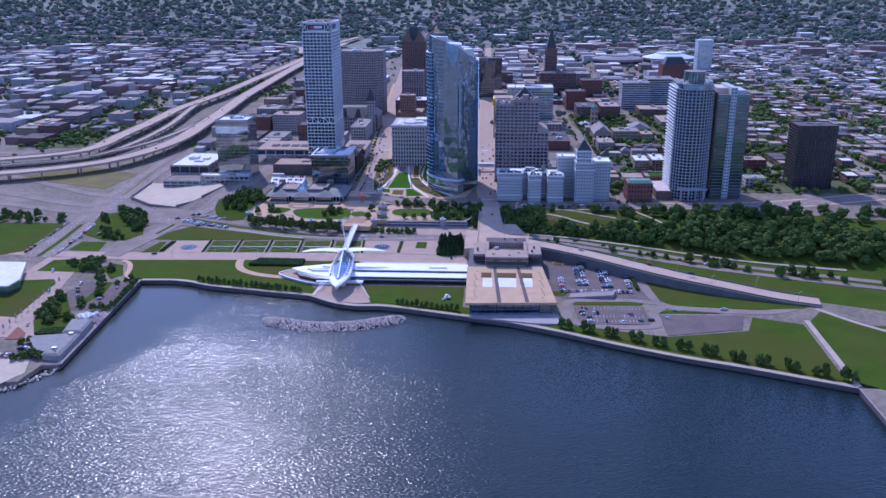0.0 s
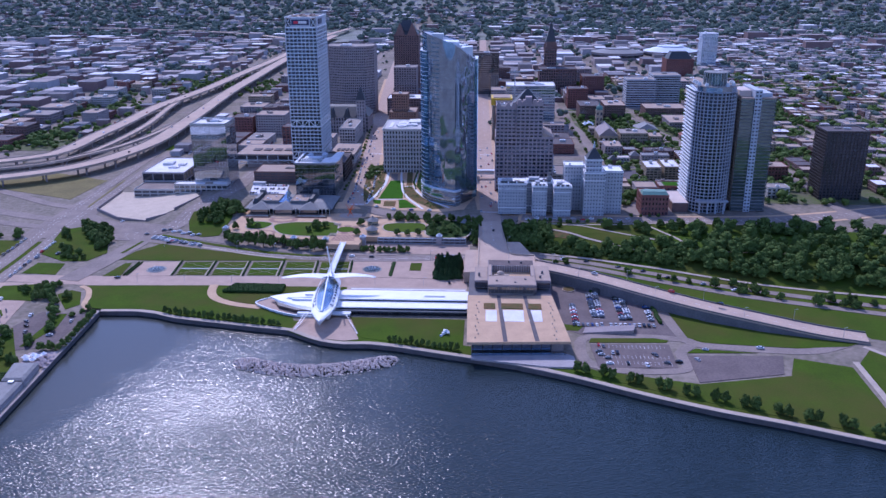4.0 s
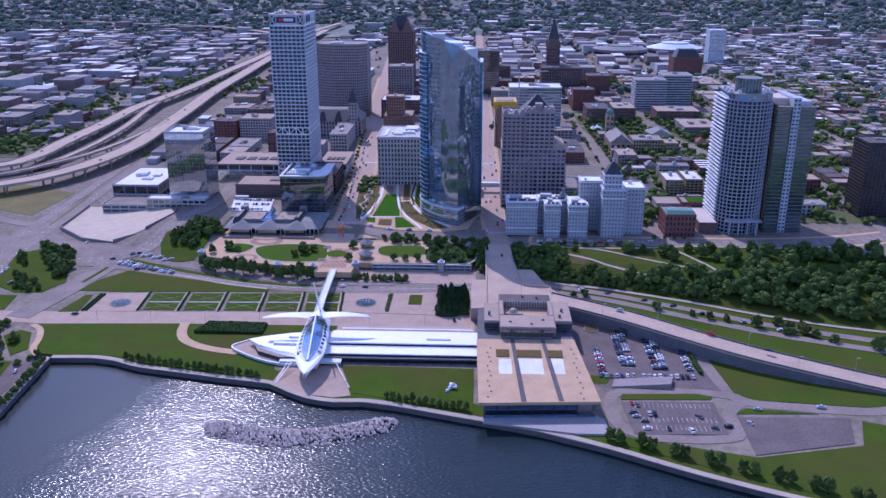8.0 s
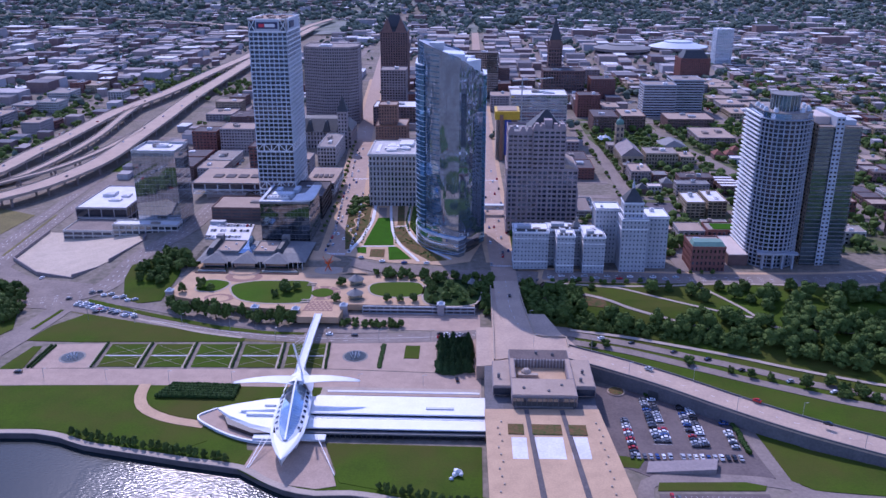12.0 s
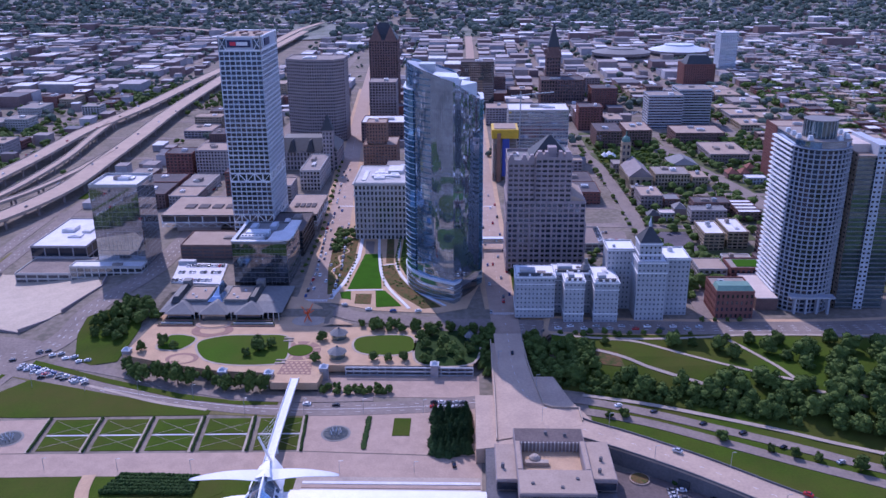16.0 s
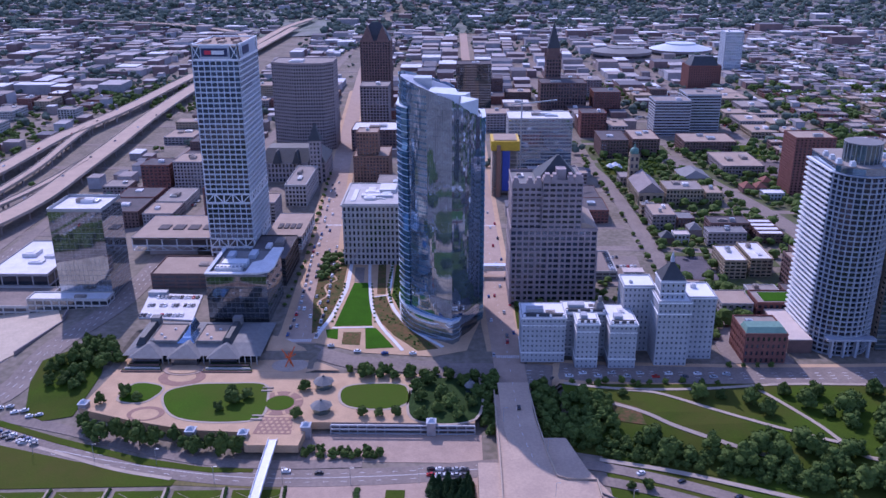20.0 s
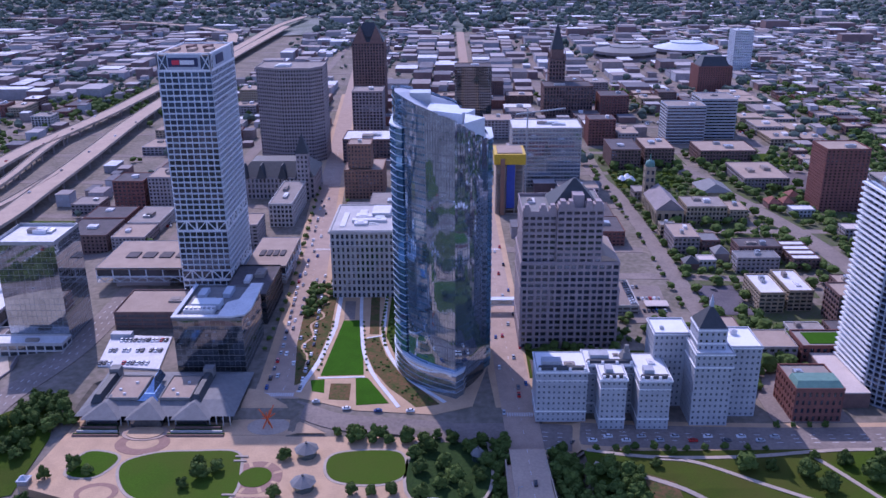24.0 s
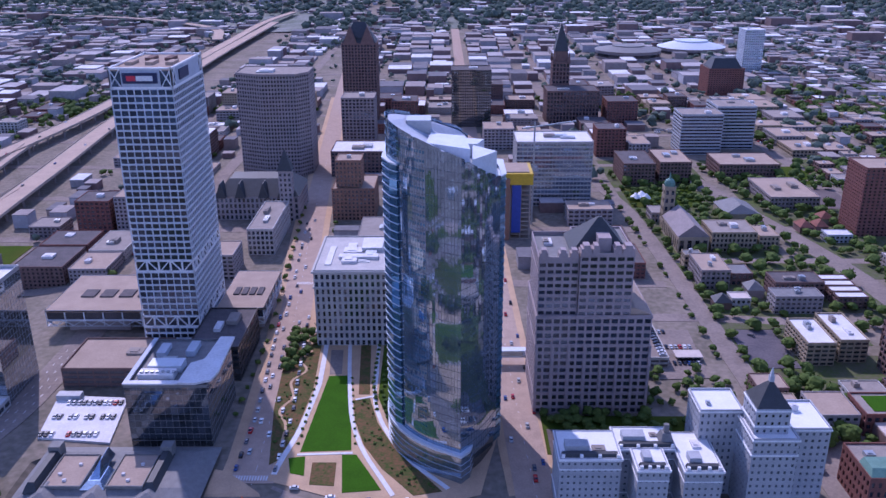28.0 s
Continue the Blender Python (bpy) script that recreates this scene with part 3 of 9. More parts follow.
patch("lawn", [(112, 762), (190, 716), (258, 676), (310, 655), (480, 590), (600, 560), (600, 650), (480, 730), (300, 775), (175, 806), (112, 822)], GRASS, 0.12, "green verge between the drives", "lawn")
patch("lawn", [(-262, 838), (-190, 812), (-120, 793), (-60, 790), (-60, 796), (-120, 802), (-190, 822), (-258, 842)], DRY_GRASS, 0.15, "dry verge along the drive", "lawn")
# drives along the bluff foot
ribbon("pavement", [(-250, 843), (-231, 836.5), (-192, 821.5), (-154, 806.5), (-120, 798)], 2.6, CONCRETE, 0.5, "pale path along the drive", "path")
ribbon("road", [(-320, 852), (-262, 846), (-200, 826), (-150, 812), (-80, 800), (0, 803), (60, 812), (100, 812)], 15, ASPHALT, 0.3, "grey four-lane lakefront drive", "road")
ribbon("road", [(60, 812), (100, 814), (143, 800), (188, 779), (223, 762), (252, 746), (277, 736), (340, 714), (440, 680), (600, 616)], 8, ASPHALT, 0.5, "grey carriageway of the lakefront drive", "road")
ribbon("road", [(60, 808), (100, 802), (140, 789), (166, 776), (193, 761), (219, 747), (247, 733), (271, 722), (330, 701), (430, 668), (590, 604)], 8, ASPHALT, 0.46, "grey carriageway of the lakefront drive", "road")
ribbon("pavement", [(110, 818), (145, 808), (177, 796), (216, 780), (250, 764), (300, 744), (380, 722)], 3, CONCRETE, 0.85, "pale path along the bluff foot", "path")
ribbon("road", [(-240, 856), (-190, 842), (-140, 824), (-100, 814), (-60, 812), (-20, 814)], 8, ASPHALT, 0.34, "grey slip road below the plaza", "road")
for off in (-9, 9):
    ribbon("road", [(-357 + off, 728), (-360 + off, 780), (-366 + off, 838), (-372 + off, 880), (-377 + off, 950), (-388 + off, 1155), (-394 + off, 1240)], 13, ASPHALT, 0.32, "wide grey southbound street", "road")
ribbon("road", [(-290, 735), (-278, 790), (-268, 850)], 20, ASPHALT, 0.34, "grey street to the lake", "road")
patch("road", [(-394, 846), (-262, 846), (-262, 884), (-318, 900), (-352, 926), (-352, 1016), (-394, 1016)], ASPHALT, 0.28, "broad grey street crossing", "road")
for pts, w in (([(-380, 950), (-420, 965), (-480, 1002), (-565, 1050), (-700, 1090)], 12), ([(-380, 905), (-440, 925), (-520, 962), (-640, 1000)], 14), ([(-380, 880), (-440, 896), (-500, 915), (-640, 950)], 12)):
    ribbon("road", pts, w, ASPHALT, 0.36, "pale grey ramp road", "road")
ribbon("road", [(-310, 850), (-262, 868), (-247, 890), (-243, 930), (-225, 1000), (-222, 1080), (-224, 1200)], 20, ASPHALT, 0.36, "grey street climbing into downtown", "road")
patch("lawn", [(-254, 853), (-236, 846.5), (-196, 830.5), (-140, 810.5), (-101, 804), (-78, 804.5), (-78, 807.5), (-106, 809), (-142, 817), (-198, 836.5), (-238, 852), (-254, 858)], GRASS, 0.5, "narrow green median", "lawn")
patch("lawn", [(-365, 732), (-352, 732), (-358, 836), (-368, 836)], GRASS, 0.2, "narrow green street median", "lawn")
# south pier
patch("pavement", [(-346, 560), (-292, 548), (-262, 546), (-284, 592), (-302, 690), (-312, 728), (-346, 728)], PINK_PAVING, 0.2, "pinkish paved festival walk", "pavement")
patch("road", [(-285, 640), (-277, 668), (-242, 664), (-239, 638), (-240, 606), (-264, 600)], LOT, 0.26, "small dark pier car park", "car park")
patch("lawn", [(-266, 553), (-247, 556), (-245, 570), (-252, 584), (-264, 604), (-284, 638), (-286, 604), (-280, 578)], GRASS, 0.3, "green planted island", "lawn")
patch("pavement", [(-283, 544), (-269.5, 545.5), (-274, 556), (-286, 567)], RED_TILE, 0.4, "reddish clay play court", "court")
patch("pavement", [(-247, 577), (-229, 576), (-226, 566), (-228, 590), (-231, 600), (-250, 597)], ROSE_STONE, 0.42, "rose paved restaurant terrace", "terrace")
patch("road", [(-272, 526), (-246, 520), (-244, 512), (-272, 512)], LOT, 0.46, "small car park beside the beach", "car park")
patch("lawn", [(-262, 606), (-259, 606), (-252, 640), (-256, 664), (-262, 664)], GRASS, 0.42, "narrow green strip in the pier car park", "lawn")
patch("lawn", [(-346, 664), (-311, 670), (-304, 660), (-300, 607), (-298, 585), (-346, 590)], GRASS, 0.34, "green festival lawn", "lawn")
patch("lawn", [(-337, 690), (-297, 689), (-309, 725), (-337, 720)], GRASS, 0.34, "green corner lawn", "lawn")
patch("lawn", [(-283, 703), (-276, 713), (-266, 709), (-255, 683), (-262, 673)], GRASS, 0.34, "small rounded lawn", "lawn")
ribbon("pavement", [(-272, 722), (-263, 715), (-256, 700), (-252, 684), (-244, 674)], 4.5, PAVING, 0.4, "curved tan path", "path", step=3)
patch("lawn", [(-338, 750), (-307, 748), (-312, 776), (-337, 777)], GRASS, 0.34, "green garden lawn", "lawn")
patch("ground_sand", [(-262, 522), (-247, 513), (-240, 492), (-262, 445), (-345, 398), (-345, 522)], SAND, 0.3, "pale sandy beach", "beach")
patch("lawn", [(-362, 872), (-345, 885), (-322, 880), (-300, 838), (-287, 806), (-296, 783), (-318, 782), (-346, 800)], GRASS, 0.42, "green tree island", "lawn")
patch("lawn", [(-560, 842), (-384, 838), (-380, 744), (-396, 733), (-560, 735)], GRASS, 0.3, "large green lawn by the street", "lawn")
patch("lawn", [(-552, 1045), (-495, 1114), (-403, 1072), (-408, 985)], DRY_GRASS, 0.3, "dry yellowish vacant lot", "lawn")
patch("ground_lot", [(-357, 943), (-362, 1018), (-327, 1016), (-270, 1000), (-256, 975), (-267, 926), (-286, 899), (-320, 910)], SAND, 0.5, "bare sandy building lot", "lot")
bm = bmesh.new()
for (ax, ay), (bx, by) in zip([(-362, 1018), (-358, 943), (-320, 908.5), (-286, 897.5), (-266, 925), (-255, 975)], [(-358, 943), (-320, 908.5), (-286, 897.5), (-266, 925), (-255, 975), (-258, 990)]):
    u = Vector((bx - ax, by - ay)).normalized()
    obox(bm, (ax, ay), u, Vector((u.y, -u.x)), 0, math.dist((ax, ay), (bx, by)), -0.4, 0.4, 3, height(ax, ay) + 3.2)
tagged(part("wall_lot", bm, TAUPE), "weathered retaining wall round the building lot", "retaining wall", kind="structure")
# bluff park
patch("lawn", [(96, 884), (150, 884), (232, 886), (330, 880), (470, 850), (470, 770), (300, 780), (230, 795), (190, 806), (120, 836), (98, 850)], GRASS, 0.45, "green bluff park lawn", "lawn")
for pts in ([(100, 873), (137, 854.5), (157, 839), (192, 818), (206, 812)], [(132, 877), (153, 873), (183, 853.5), (207, 838.5), (226, 828), (243, 820)], [(214, 880), (224, 862), (236, 838), (243, 820), (258, 806), (330, 796)], [(80, 890), (98, 884.5), (132, 878), (180, 878.5), (238, 885), (320, 884)]):
    ribbon("pavement", pts, 2.6, CONCRETE, 0.75, "pale winding park path", "path", step=4)
patch("planting_bed", [(121, 866), (138, 857), (140, 842), (126, 846)], PLANTING, 0.6, "rough brown shrub bed on the slope", "garden bed")
# downtown avenue, cross streets, with their pavements
ribbon("pavement", [(-76, 942), (-76, 960), (-84, 1100), (-104, 1330), (-122, 1573), (-150, 1960)], 33, PAVING, 0.3, "tan paved footways along the avenue", "pavement", step=20)
ribbon("pavement", [(66, 930), (62, 1000), (58, 1200), (52, 1700)], 29, PAVING, 0.3, "tan paved footways along the street", "pavement", step=20)
ribbon("pavement", [(76, 903), (130, 898), (240, 896), (360, 905), (500, 950)], 31, PAVING, 0.22, "tan paved footways along the avenue", "pavement")
ribbon("road", [(20, 903), (76, 903), (130, 898), (240, 896), (360, 905), (500, 950)], 22, ASPHALT, 0.32, "grey avenue above the bluff", "road")
ribbon("road", [(-76, 938), (-76, 960), (-84, 1100), (-104, 1330), (-122, 1573), (-150, 1960), (-185, 2500), (-220, 3200)], 22, PINK_PAVING, 0.4, "long straight downtown avenue", "road", step=20)
ribbon("road", [(-68, 930), (-40, 916), (-10, 912), (24, 908)], 14, ASPHALT, 0.44, "grey curving avenue", "road")
ribbon("road", [(68, 770), (68, 840), (66, 900), (62, 1000), (58, 1200), (52, 1700), (46, 2500), (40, 3600)], 20, PINK_PAVING, 0.42, "long straight cross-town street", "road", step=20)
patch("pavement", [(-68, 940), (-30, 926), (16, 922), (38, 930), (50, 985), (50, 1080), (-66, 1100)], PAVING, 0.36, "pale garden paving at the tower's foot", "pavement")
patch("lawn", [(-55.8, 964.5), (-29, 966), (-37.7, 1045.5), (-51, 1045)], LUSH_GRASS, 0.5, "bright green garden lawn", "lawn")
patch("lawn", [(-61, 959), (-52.5, 960.5), (-50.5, 944), (-58, 946)], LUSH_GRASS, 0.5, "small bright lawn", "lawn")
patch("lawn", [(-33.5, 962), (-26, 962), (-11, 933), (-30, 931)], LUSH_GRASS, 0.5, "small bright lawn", "lawn")
patch("planting_bed", [(-48, 955), (-35.5, 955), (-34.5, 936), (-47, 937)], PLANTING, 0.52, "square brown planted bed", "garden bed")
patch("planting_bed", [(-78, 1009), (-83, 1081), (-61.5, 1090), (-58.5, 1030), (-61, 985), (-66, 957), (-70, 953)], PLANTING, 0.5, "brown and green planted garden bed", "garden bed")
patch("planting_bed", [(-33, 1016), (-24, 1020), (-17, 992), (-5, 965), (19, 932), (5, 929), (-12, 950), (-23, 971), (-30, 995)], PLANTING, 0.5, "russet curved planted bed", "garden bed")
patch("planting_bed", [(-30.7, 1023), (-24, 1023), (-29.5, 1098), (-36, 1098)], PLANTING, 0.5, "planted strip between white paths", "garden bed")
patch("planting_bed", [(-19, 1020), (-13, 1000), (-11, 1004), (-15, 1090), (-20, 1090)], GRASS, 0.5, "green planted strip by the tower", "garden bed")
patch("pavement", [(-54, 1079), (-46, 1079), (-43.5, 1047.5), (-51, 1046.5)], ASPHALT, 0.48, "grey gravel court", "pavement")
ribbon("pavement", [(-58.5, 1095), (-56, 1045), (-56, 1028), (-59.5, 985), (-64.5, 957), (-66, 945)], 3.0, WHITE_ROOF, 0.56, "pale curving garden walk", "path", step=4)
ribbon("pavement", [(-43.5, 1098), (-39, 1050), (-32.5, 1000), (-26, 975), (-19, 957), (-5, 929)], 2.4, WHITE_ROOF, 0.56, "pale curving garden walk", "path", step=4)
ribbon("pavement", [(-24, 1098), (-22, 1050), (-20.5, 1016), (-12, 985), (2, 957), (22, 934)], 2.4, WHITE_ROOF, 0.54, "pale curving garden walk", "path", step=4)
ribbon("pavement", [(-66, 1078), (-72, 1066), (-66, 1052), (-73, 1038), (-69, 1020), (-74, 1005), (-68, 990), (-67, 970)], 1.6, PAVING, 0.6, "narrow winding tan path", "path", step=3)
ribbon("pavement", [(-32, 1017), (-21, 1021)], 1.6, WHITE_ROOF, 0.62, "short pale garden path", "path")
ribbon("pavement", [(-57, 962), (-28, 963.5)], 1.6, WHITE_ROOF, 0.58, "short pale garden path", "path")


# ---- lakefront museum ----
def pavilion():
    ob = thing("museum_pavilion", "white winged museum pavilion with a ship-like glass prow", "museum", (-60, 680, 3.4))
    axis, side = Vector((0.07, -1)).normalized(), Vector((1, 0.07)).normalized()   # axis: from the mast towards the prow
    mid = Vector((-62.5, 712))

    def at(a, b, z):
        p = mid + axis * a + side * b
        return (p.x, p.y, z)

    def strip(rows, name, mat, label="", smooth=False, closed=False):
        bm = bmesh.new()
        vs = [[bm.verts.new(at(*c)) for c in r] for r in rows]
        for r, q in zip(vs, vs[1:]):
            for i in range(len(r) - (0 if closed else 1)):
                j = (i + 1) % len(r)
                bm.faces.new((r[i], q[i], q[j], r[j]))
        bmesh.ops.recalc_face_normals(bm, faces=bm.faces)
        return part(name, bm, mat, ob, label, smooth)
    hull = ((-8, 2, 12), (0, 6.5, 13.5), (12, 8.8, 14.6), (26, 9.7, 15.2), (40, 9.8, 15.0), (52, 9.0, 14.4), (62, 6.5, 13.8), (70, 3.3, 13.4), (76, 0.3, 13.2))
    strip([[(a, b * w, z) for b, z in (((-1, zt), (-0.8, zt - 3.6), (-0.5, 4.6), (0.5, 4.6), (0.8, zt - 3.6), (1, zt)) if a < 56 else
                                       ((-1, zt), (-0.8, zt - 1.6), (-0.5, zt - 3.0), (0.5, zt - 3.0), (0.8, zt - 1.6), (1, zt)))] for a, w, zt in hull], "hull", WHITE, smooth=True)
    for sgn in (-1, 1):
        strip([[(a, sgn * w, zt), (a, sgn * (w - min(w * 0.6, 1.5)), zt + 0.7), (a, sgn * (w - min(w * 0.6, 1.5)), zt - 0.3), (a, sgn * w, zt - 0.7)] for a, w, zt in hull], "rim", WHITE, closed=True)
    strip([[(a, -w * 0.9, zt + 0.25), (a, 0, zt + 0.5), (a, w * 0.9, zt + 0.25)] for a, w, zt in hull if a > 44], "prow_deck", WHITE, "smooth white deck of the prow")
    # flank panels with oval lights, and the glass ridge between them
    ridge = ((8, 7.0, 14.8, 23.4), (20, 7.8, 15.6, 23.0), (32, 8.2, 15.8, 20.6), (44, 7.6, 15.5, 18.0), (54, 5.0, 15.0, 15.9), (60, 1.4, 14.7, 15.0))

    def at_ridge(t):
        for (a0, w0, p0, q0), (a1, w1, p1, q1) in zip(ridge, ridge[1:]):
            if a0 <= t <= a1:
                f = (t - a0) / (a1 - a0)
                return w0 + (w1 - w0) * f, p0 + (p1 - p0) * f, q0 + (q1 - q0) * f
    for sgn in (-1, 1):
        strip([[(a, sgn * (w + 0.6), lo - 0.3), (a, sgn * w * 0.72, lo + (hi - lo) * 0.26)] for a, w, lo, hi in ridge], "flank_panel", WHITE_METAL, "pale flank panel with oval lights")
        strip([[(a, sgn * w * 0.72, lo + (hi - lo) * 0.26), (a, sgn * 0.5, hi)] for a, w, lo, hi in ridge], "glass_roof", BLUE_GLASS, "blue glass roof slope")
        for i in range(8):
            t = 12 + i * 5.2
            w, lo, hi = at_ridge(t)
            bm = bmesh.new()
            loop = []
            for k in range(10):
                c, d = math.cos(k * math.tau / 10), 0.5 + 0.32 * math.sin(k * math.tau / 10)
                loop.append(bm.verts.new(Vector(at(t + 1.5 * c, sgn * (w + 0.6 - (w * 0.28 + 0.6) * d), lo - 0.3 + ((hi - lo) * 0.26 + 0.3) * d + 0.12))))
            bm.faces.new(loop if sgn > 0 else loop[::-1])
            part("oval_light", bm, GLASS, ob, "dark oval roof light")
        for i in range(26):
            t = 9 + i * 2.0
            w, lo, hi = at_ridge(t)
            beam(ob, "roof_rib", at(t, sgn * w * 0.74, lo + (hi - lo) * 0.26 + 0.05), at(t, sgn * 0.4, hi + 0.1), 0.09, STEEL)
    strip([[(a, -0.55, hi), (a, -0.45, hi + 0.5), (a, 0.45, hi + 0.5), (a, 0.55, hi)] for a, w, lo, hi in ridge], "spine", WHITE_METAL, closed=True)
    # stern: a raised white hood where the wings spring, open towards the footbridge
    strip([[(a, -w, z0), (a, -w * 0.55, z1 - 1.2), (a, 0, z1), (a, w * 0.55, z1 - 1.2), (a, w, z0)] for a, w, z0, z1 in
           ((-19, 0.8, 15.0, 15.8), (-13, 5.4, 13.6, 18.0), (-4, 8.2, 13.5, 21.0), (4, 8.6, 14, 23.0), (10, 8.0, 14.8, 23.6))], "stern_hood", WHITE, smooth=True)
    bm = bmesh.new()
    prism(bm, [at(-14, -1.5, 0)[:2], at(4, -8, 0)[:2], at(14, -8, 0)[:2], at(14, 8, 0)[:2], at(4, 8, 0)[:2], at(-14, 1.5, 0)[:2]], 3.4, 13)
    bmesh.ops.recalc_face_normals(bm, faces=bm.faces)
    part("stern", bm, WHITE, ob)
    # two level wings of thin fins
    for sgn in (-1, 1):
        for k in range(18):
            f0, f1 = k / 18, (k + 0.985) / 18
            rows = []
            for f in (f0, f1):
                lift = 22.6 + 1.5 * math.sin(f * 2.6) - 1.6 * f * f
                chord = 7.5 * (1 - f) ** 0.6 + 0.5
                rows.append([(6 - 0.35 * chord + 2 * f, sgn * (0.8 + 36 * f), lift + 0.2), (6 + 0.65 * chord + 2 * f, sgn * (0.8 + 36 * f), lift - 0.3 - 0.8 * (1 - f)),
                             (6 + 0.65 * chord + 2 * f, sgn * (0.8 + 36 * f), lift - 0.6 - 0.8 * (1 - f)), (6 - 0.35 * chord + 2 * f, sgn * (0.8 + 36 * f), lift - 0.3)])
            strip(rows, "wing_fin", WHITE, "thin white sunshade fin", closed=True)
        beam(ob, "wing_spar", at(6, sgn * 0.5, 22.4), at(7.5, sgn * 30, 22.6), 0.5, WHITE)
    beam(ob, "mast", at(-10, 0.6, 18), at(17, 0.8, 50), 0.9, WHITE)
    for k in range(9):
        f = 0.35 + 0.65 * k / 8
        beam(ob, "cable", at(-10 + 27 * f, 0.7, 18 + 32 * f), at(-26 - k * 7.5, 0.4, 11.8), 0.1, WHITE_METAL)
    # thin stays down to the terrace
    for b0, a1, b1 in ((-14, 68, -19.5), (-11, 68, -18.6), (15, 76, 27)):
        beam(ob, "stay", at(46, b0, 8.6), at(a1, b1, 3.8), 0.35, WHITE)
    bm = bmesh.new()
    box(bm, -80, -40, 666.5, 672, 5.4, 6.6)
    part("terrace_beam", bm, WHITE_METAL, ob)
    return ob


def beam(parent, name, a, b, r, mat, label=""):
    """A square bar between two places."""
    a, b = Vector(a), Vector(b)
    d = (b - a).normalized()
    s = d.cross(Vector((0, 0, 1)))
    s = s.normalized() * r / 2 if s.length > 1e-3 else Vector((r / 2, 0, 0))
    t = d.cross(s).normalized() * r / 2
    bm = bmesh.new()
    q = [bm.verts.new(p + x * s + y * t) for p in (a, b) for x, y in ((-1, -1), (1, -1), (1, 1), (-1, 1))]
    for f in ((3, 2, 1, 0), (4, 5, 6, 7), (0, 1, 5, 4), (1, 2, 6, 5), (2, 3, 7, 6), (3, 0, 4, 7)):
        bm.faces.new([q[i] for i in f])
    bmesh.ops.recalc_face_normals(bm, faces=bm.faces)
    return part(name, bm, mat, parent, label)


def gallery():
    """The long low white wing beside the pavilion, with stepped roof strips and a pointed south end."""
    ob = thing("museum_gallery", "long low white museum wing with stepped roof bands", "museum", (0, 690, 3.4))
    for y0, y1, z in ((672.6, 675, 7.2), (675, 685, 9.0), (685, 689, 8.4), (689, 703, 10.2), (703, 709, 9.0), (709, 713.5, 7.6)):
        bm = bmesh.new()
        box(bm, -52, 48, y0, y1, z - 0.9, z)
        part("roof_band", bm, WHITE if y0 > 674 else SLATE, ob)
    for y, z in ((685.2, 8.9), (688.8, 8.9), (675.1, 8.3), (703.2, 9.7)):
        bm = bmesh.new()
        box(bm, -50, 47.6, y - 0.35, y + 0.35, z - 0.5, z + 0.02)
        part("clerestory_strip", bm, GLASS, ob)
    bm = bmesh.new()
    box(bm, -51, 47.5, 674, 712.5, 3.4, 6.6)
    part("glazed_wall", bm, GLASS, ob)
    for i in range(34):
        bm = bmesh.new()
        box(bm, -50.5 + i * 2.95, -50.2 + i * 2.95, 672.6, 673.8, 3.4, 6.5)
        part("column", bm, DARK_STONE, ob)
    for i in range(3):
        bm = bmesh.new()
        box(bm, 14 + i * 0.5, 30 + i * 0.5, 694.4, 696.2, 10.2, 10.8)
        part("skylight", bm, STEEL, ob) if i == 0 else bm.free()
    # pointed south end
    bm = bmesh.new()
    prism(bm, [(-107, 694), (-98, 685), (-84, 676), (-70, 670), (-52, 671), (-52, 712), (-80, 708), (-98, 701)], 7.6, 8.9,
          [(-107, 694), (-98, 686), (-84, 678), (-70, 673), (-52, 673), (-52, 709), (-80, 705), (-98, 699)])
    part("south_roof", bm, WHITE, ob)
    for x0, x1, y0, z in ((-92, -66, 690, 9.6), (-88, -62, 686, 10.3), (-80, -60, 697, 10.0)):
        bm = bmesh.new()
        box(bm, x0, x1, y0, y0 + 2.4, 8.9, z)
        part("roof_step", bm, WHITE, ob)
    bm = bmesh.new()
    prism(bm, [(-117.5, 689.5), (-106, 679), (-92, 670.5), (-79, 666), (-60, 667), (-60, 700), (-98, 702), (-108.5, 699.5)], 3.4, 5.0)
    part("south_terrace", bm, PINK_PAVING, ob, "rose paved terrace floor")
    bm = ribbon_bm([(-109, 700, 5.6), (-117.5, 690, 5.6), (-106, 679, 5.6), (-92, 670.5, 5.6), (-79, 666, 5.6), (-66, 665.6, 5.6)], 1.0, 0, thick=1.6, step=2)
    part("terrace_rim", bm, WHITE_METAL, ob, "pale parapet round the terrace")
    bm = bmesh.new()
    prism(bm, [(-101, 687), (-97, 679), (-81, 670.5), (-60, 672), (-60, 708), (-90, 700)], 5.0, 7.6)
    part("south_wall", bm, DARK_STONE, ob, "dark recessed glazing")
    return ob


def footbridge():
    ob = thing("footbridge", "slender white cable-stayed footbridge over the drive", "footbridge", (-70, 765, 10))
    bm = ribbon_bm([(-66, 716, 10.6), (-68, 745, 10.6), (-70, 790, 10.4), (-71, 826, 10.4)], 5.2, 0, thick=0.8)
    part("deck", bm, WHITE_METAL, ob)
    for s in (-2.5, 2.5):
        bm = ribbon_bm([(-66 + s, 716, 11.6), (-68 + s, 745, 11.6), (-70 + s, 790, 11.4), (-71 + s, 826, 11.4)], 0.18, 0, thick=1.0)
        part("railing", bm, WHITE, ob)
    for y in (738, 752):
        bm = bmesh.new()
        box(bm, -69.5, -66.5, y - 0.4, y + 0.4, 3.4, 9.8)
        part("support", bm, WHITE, ob)


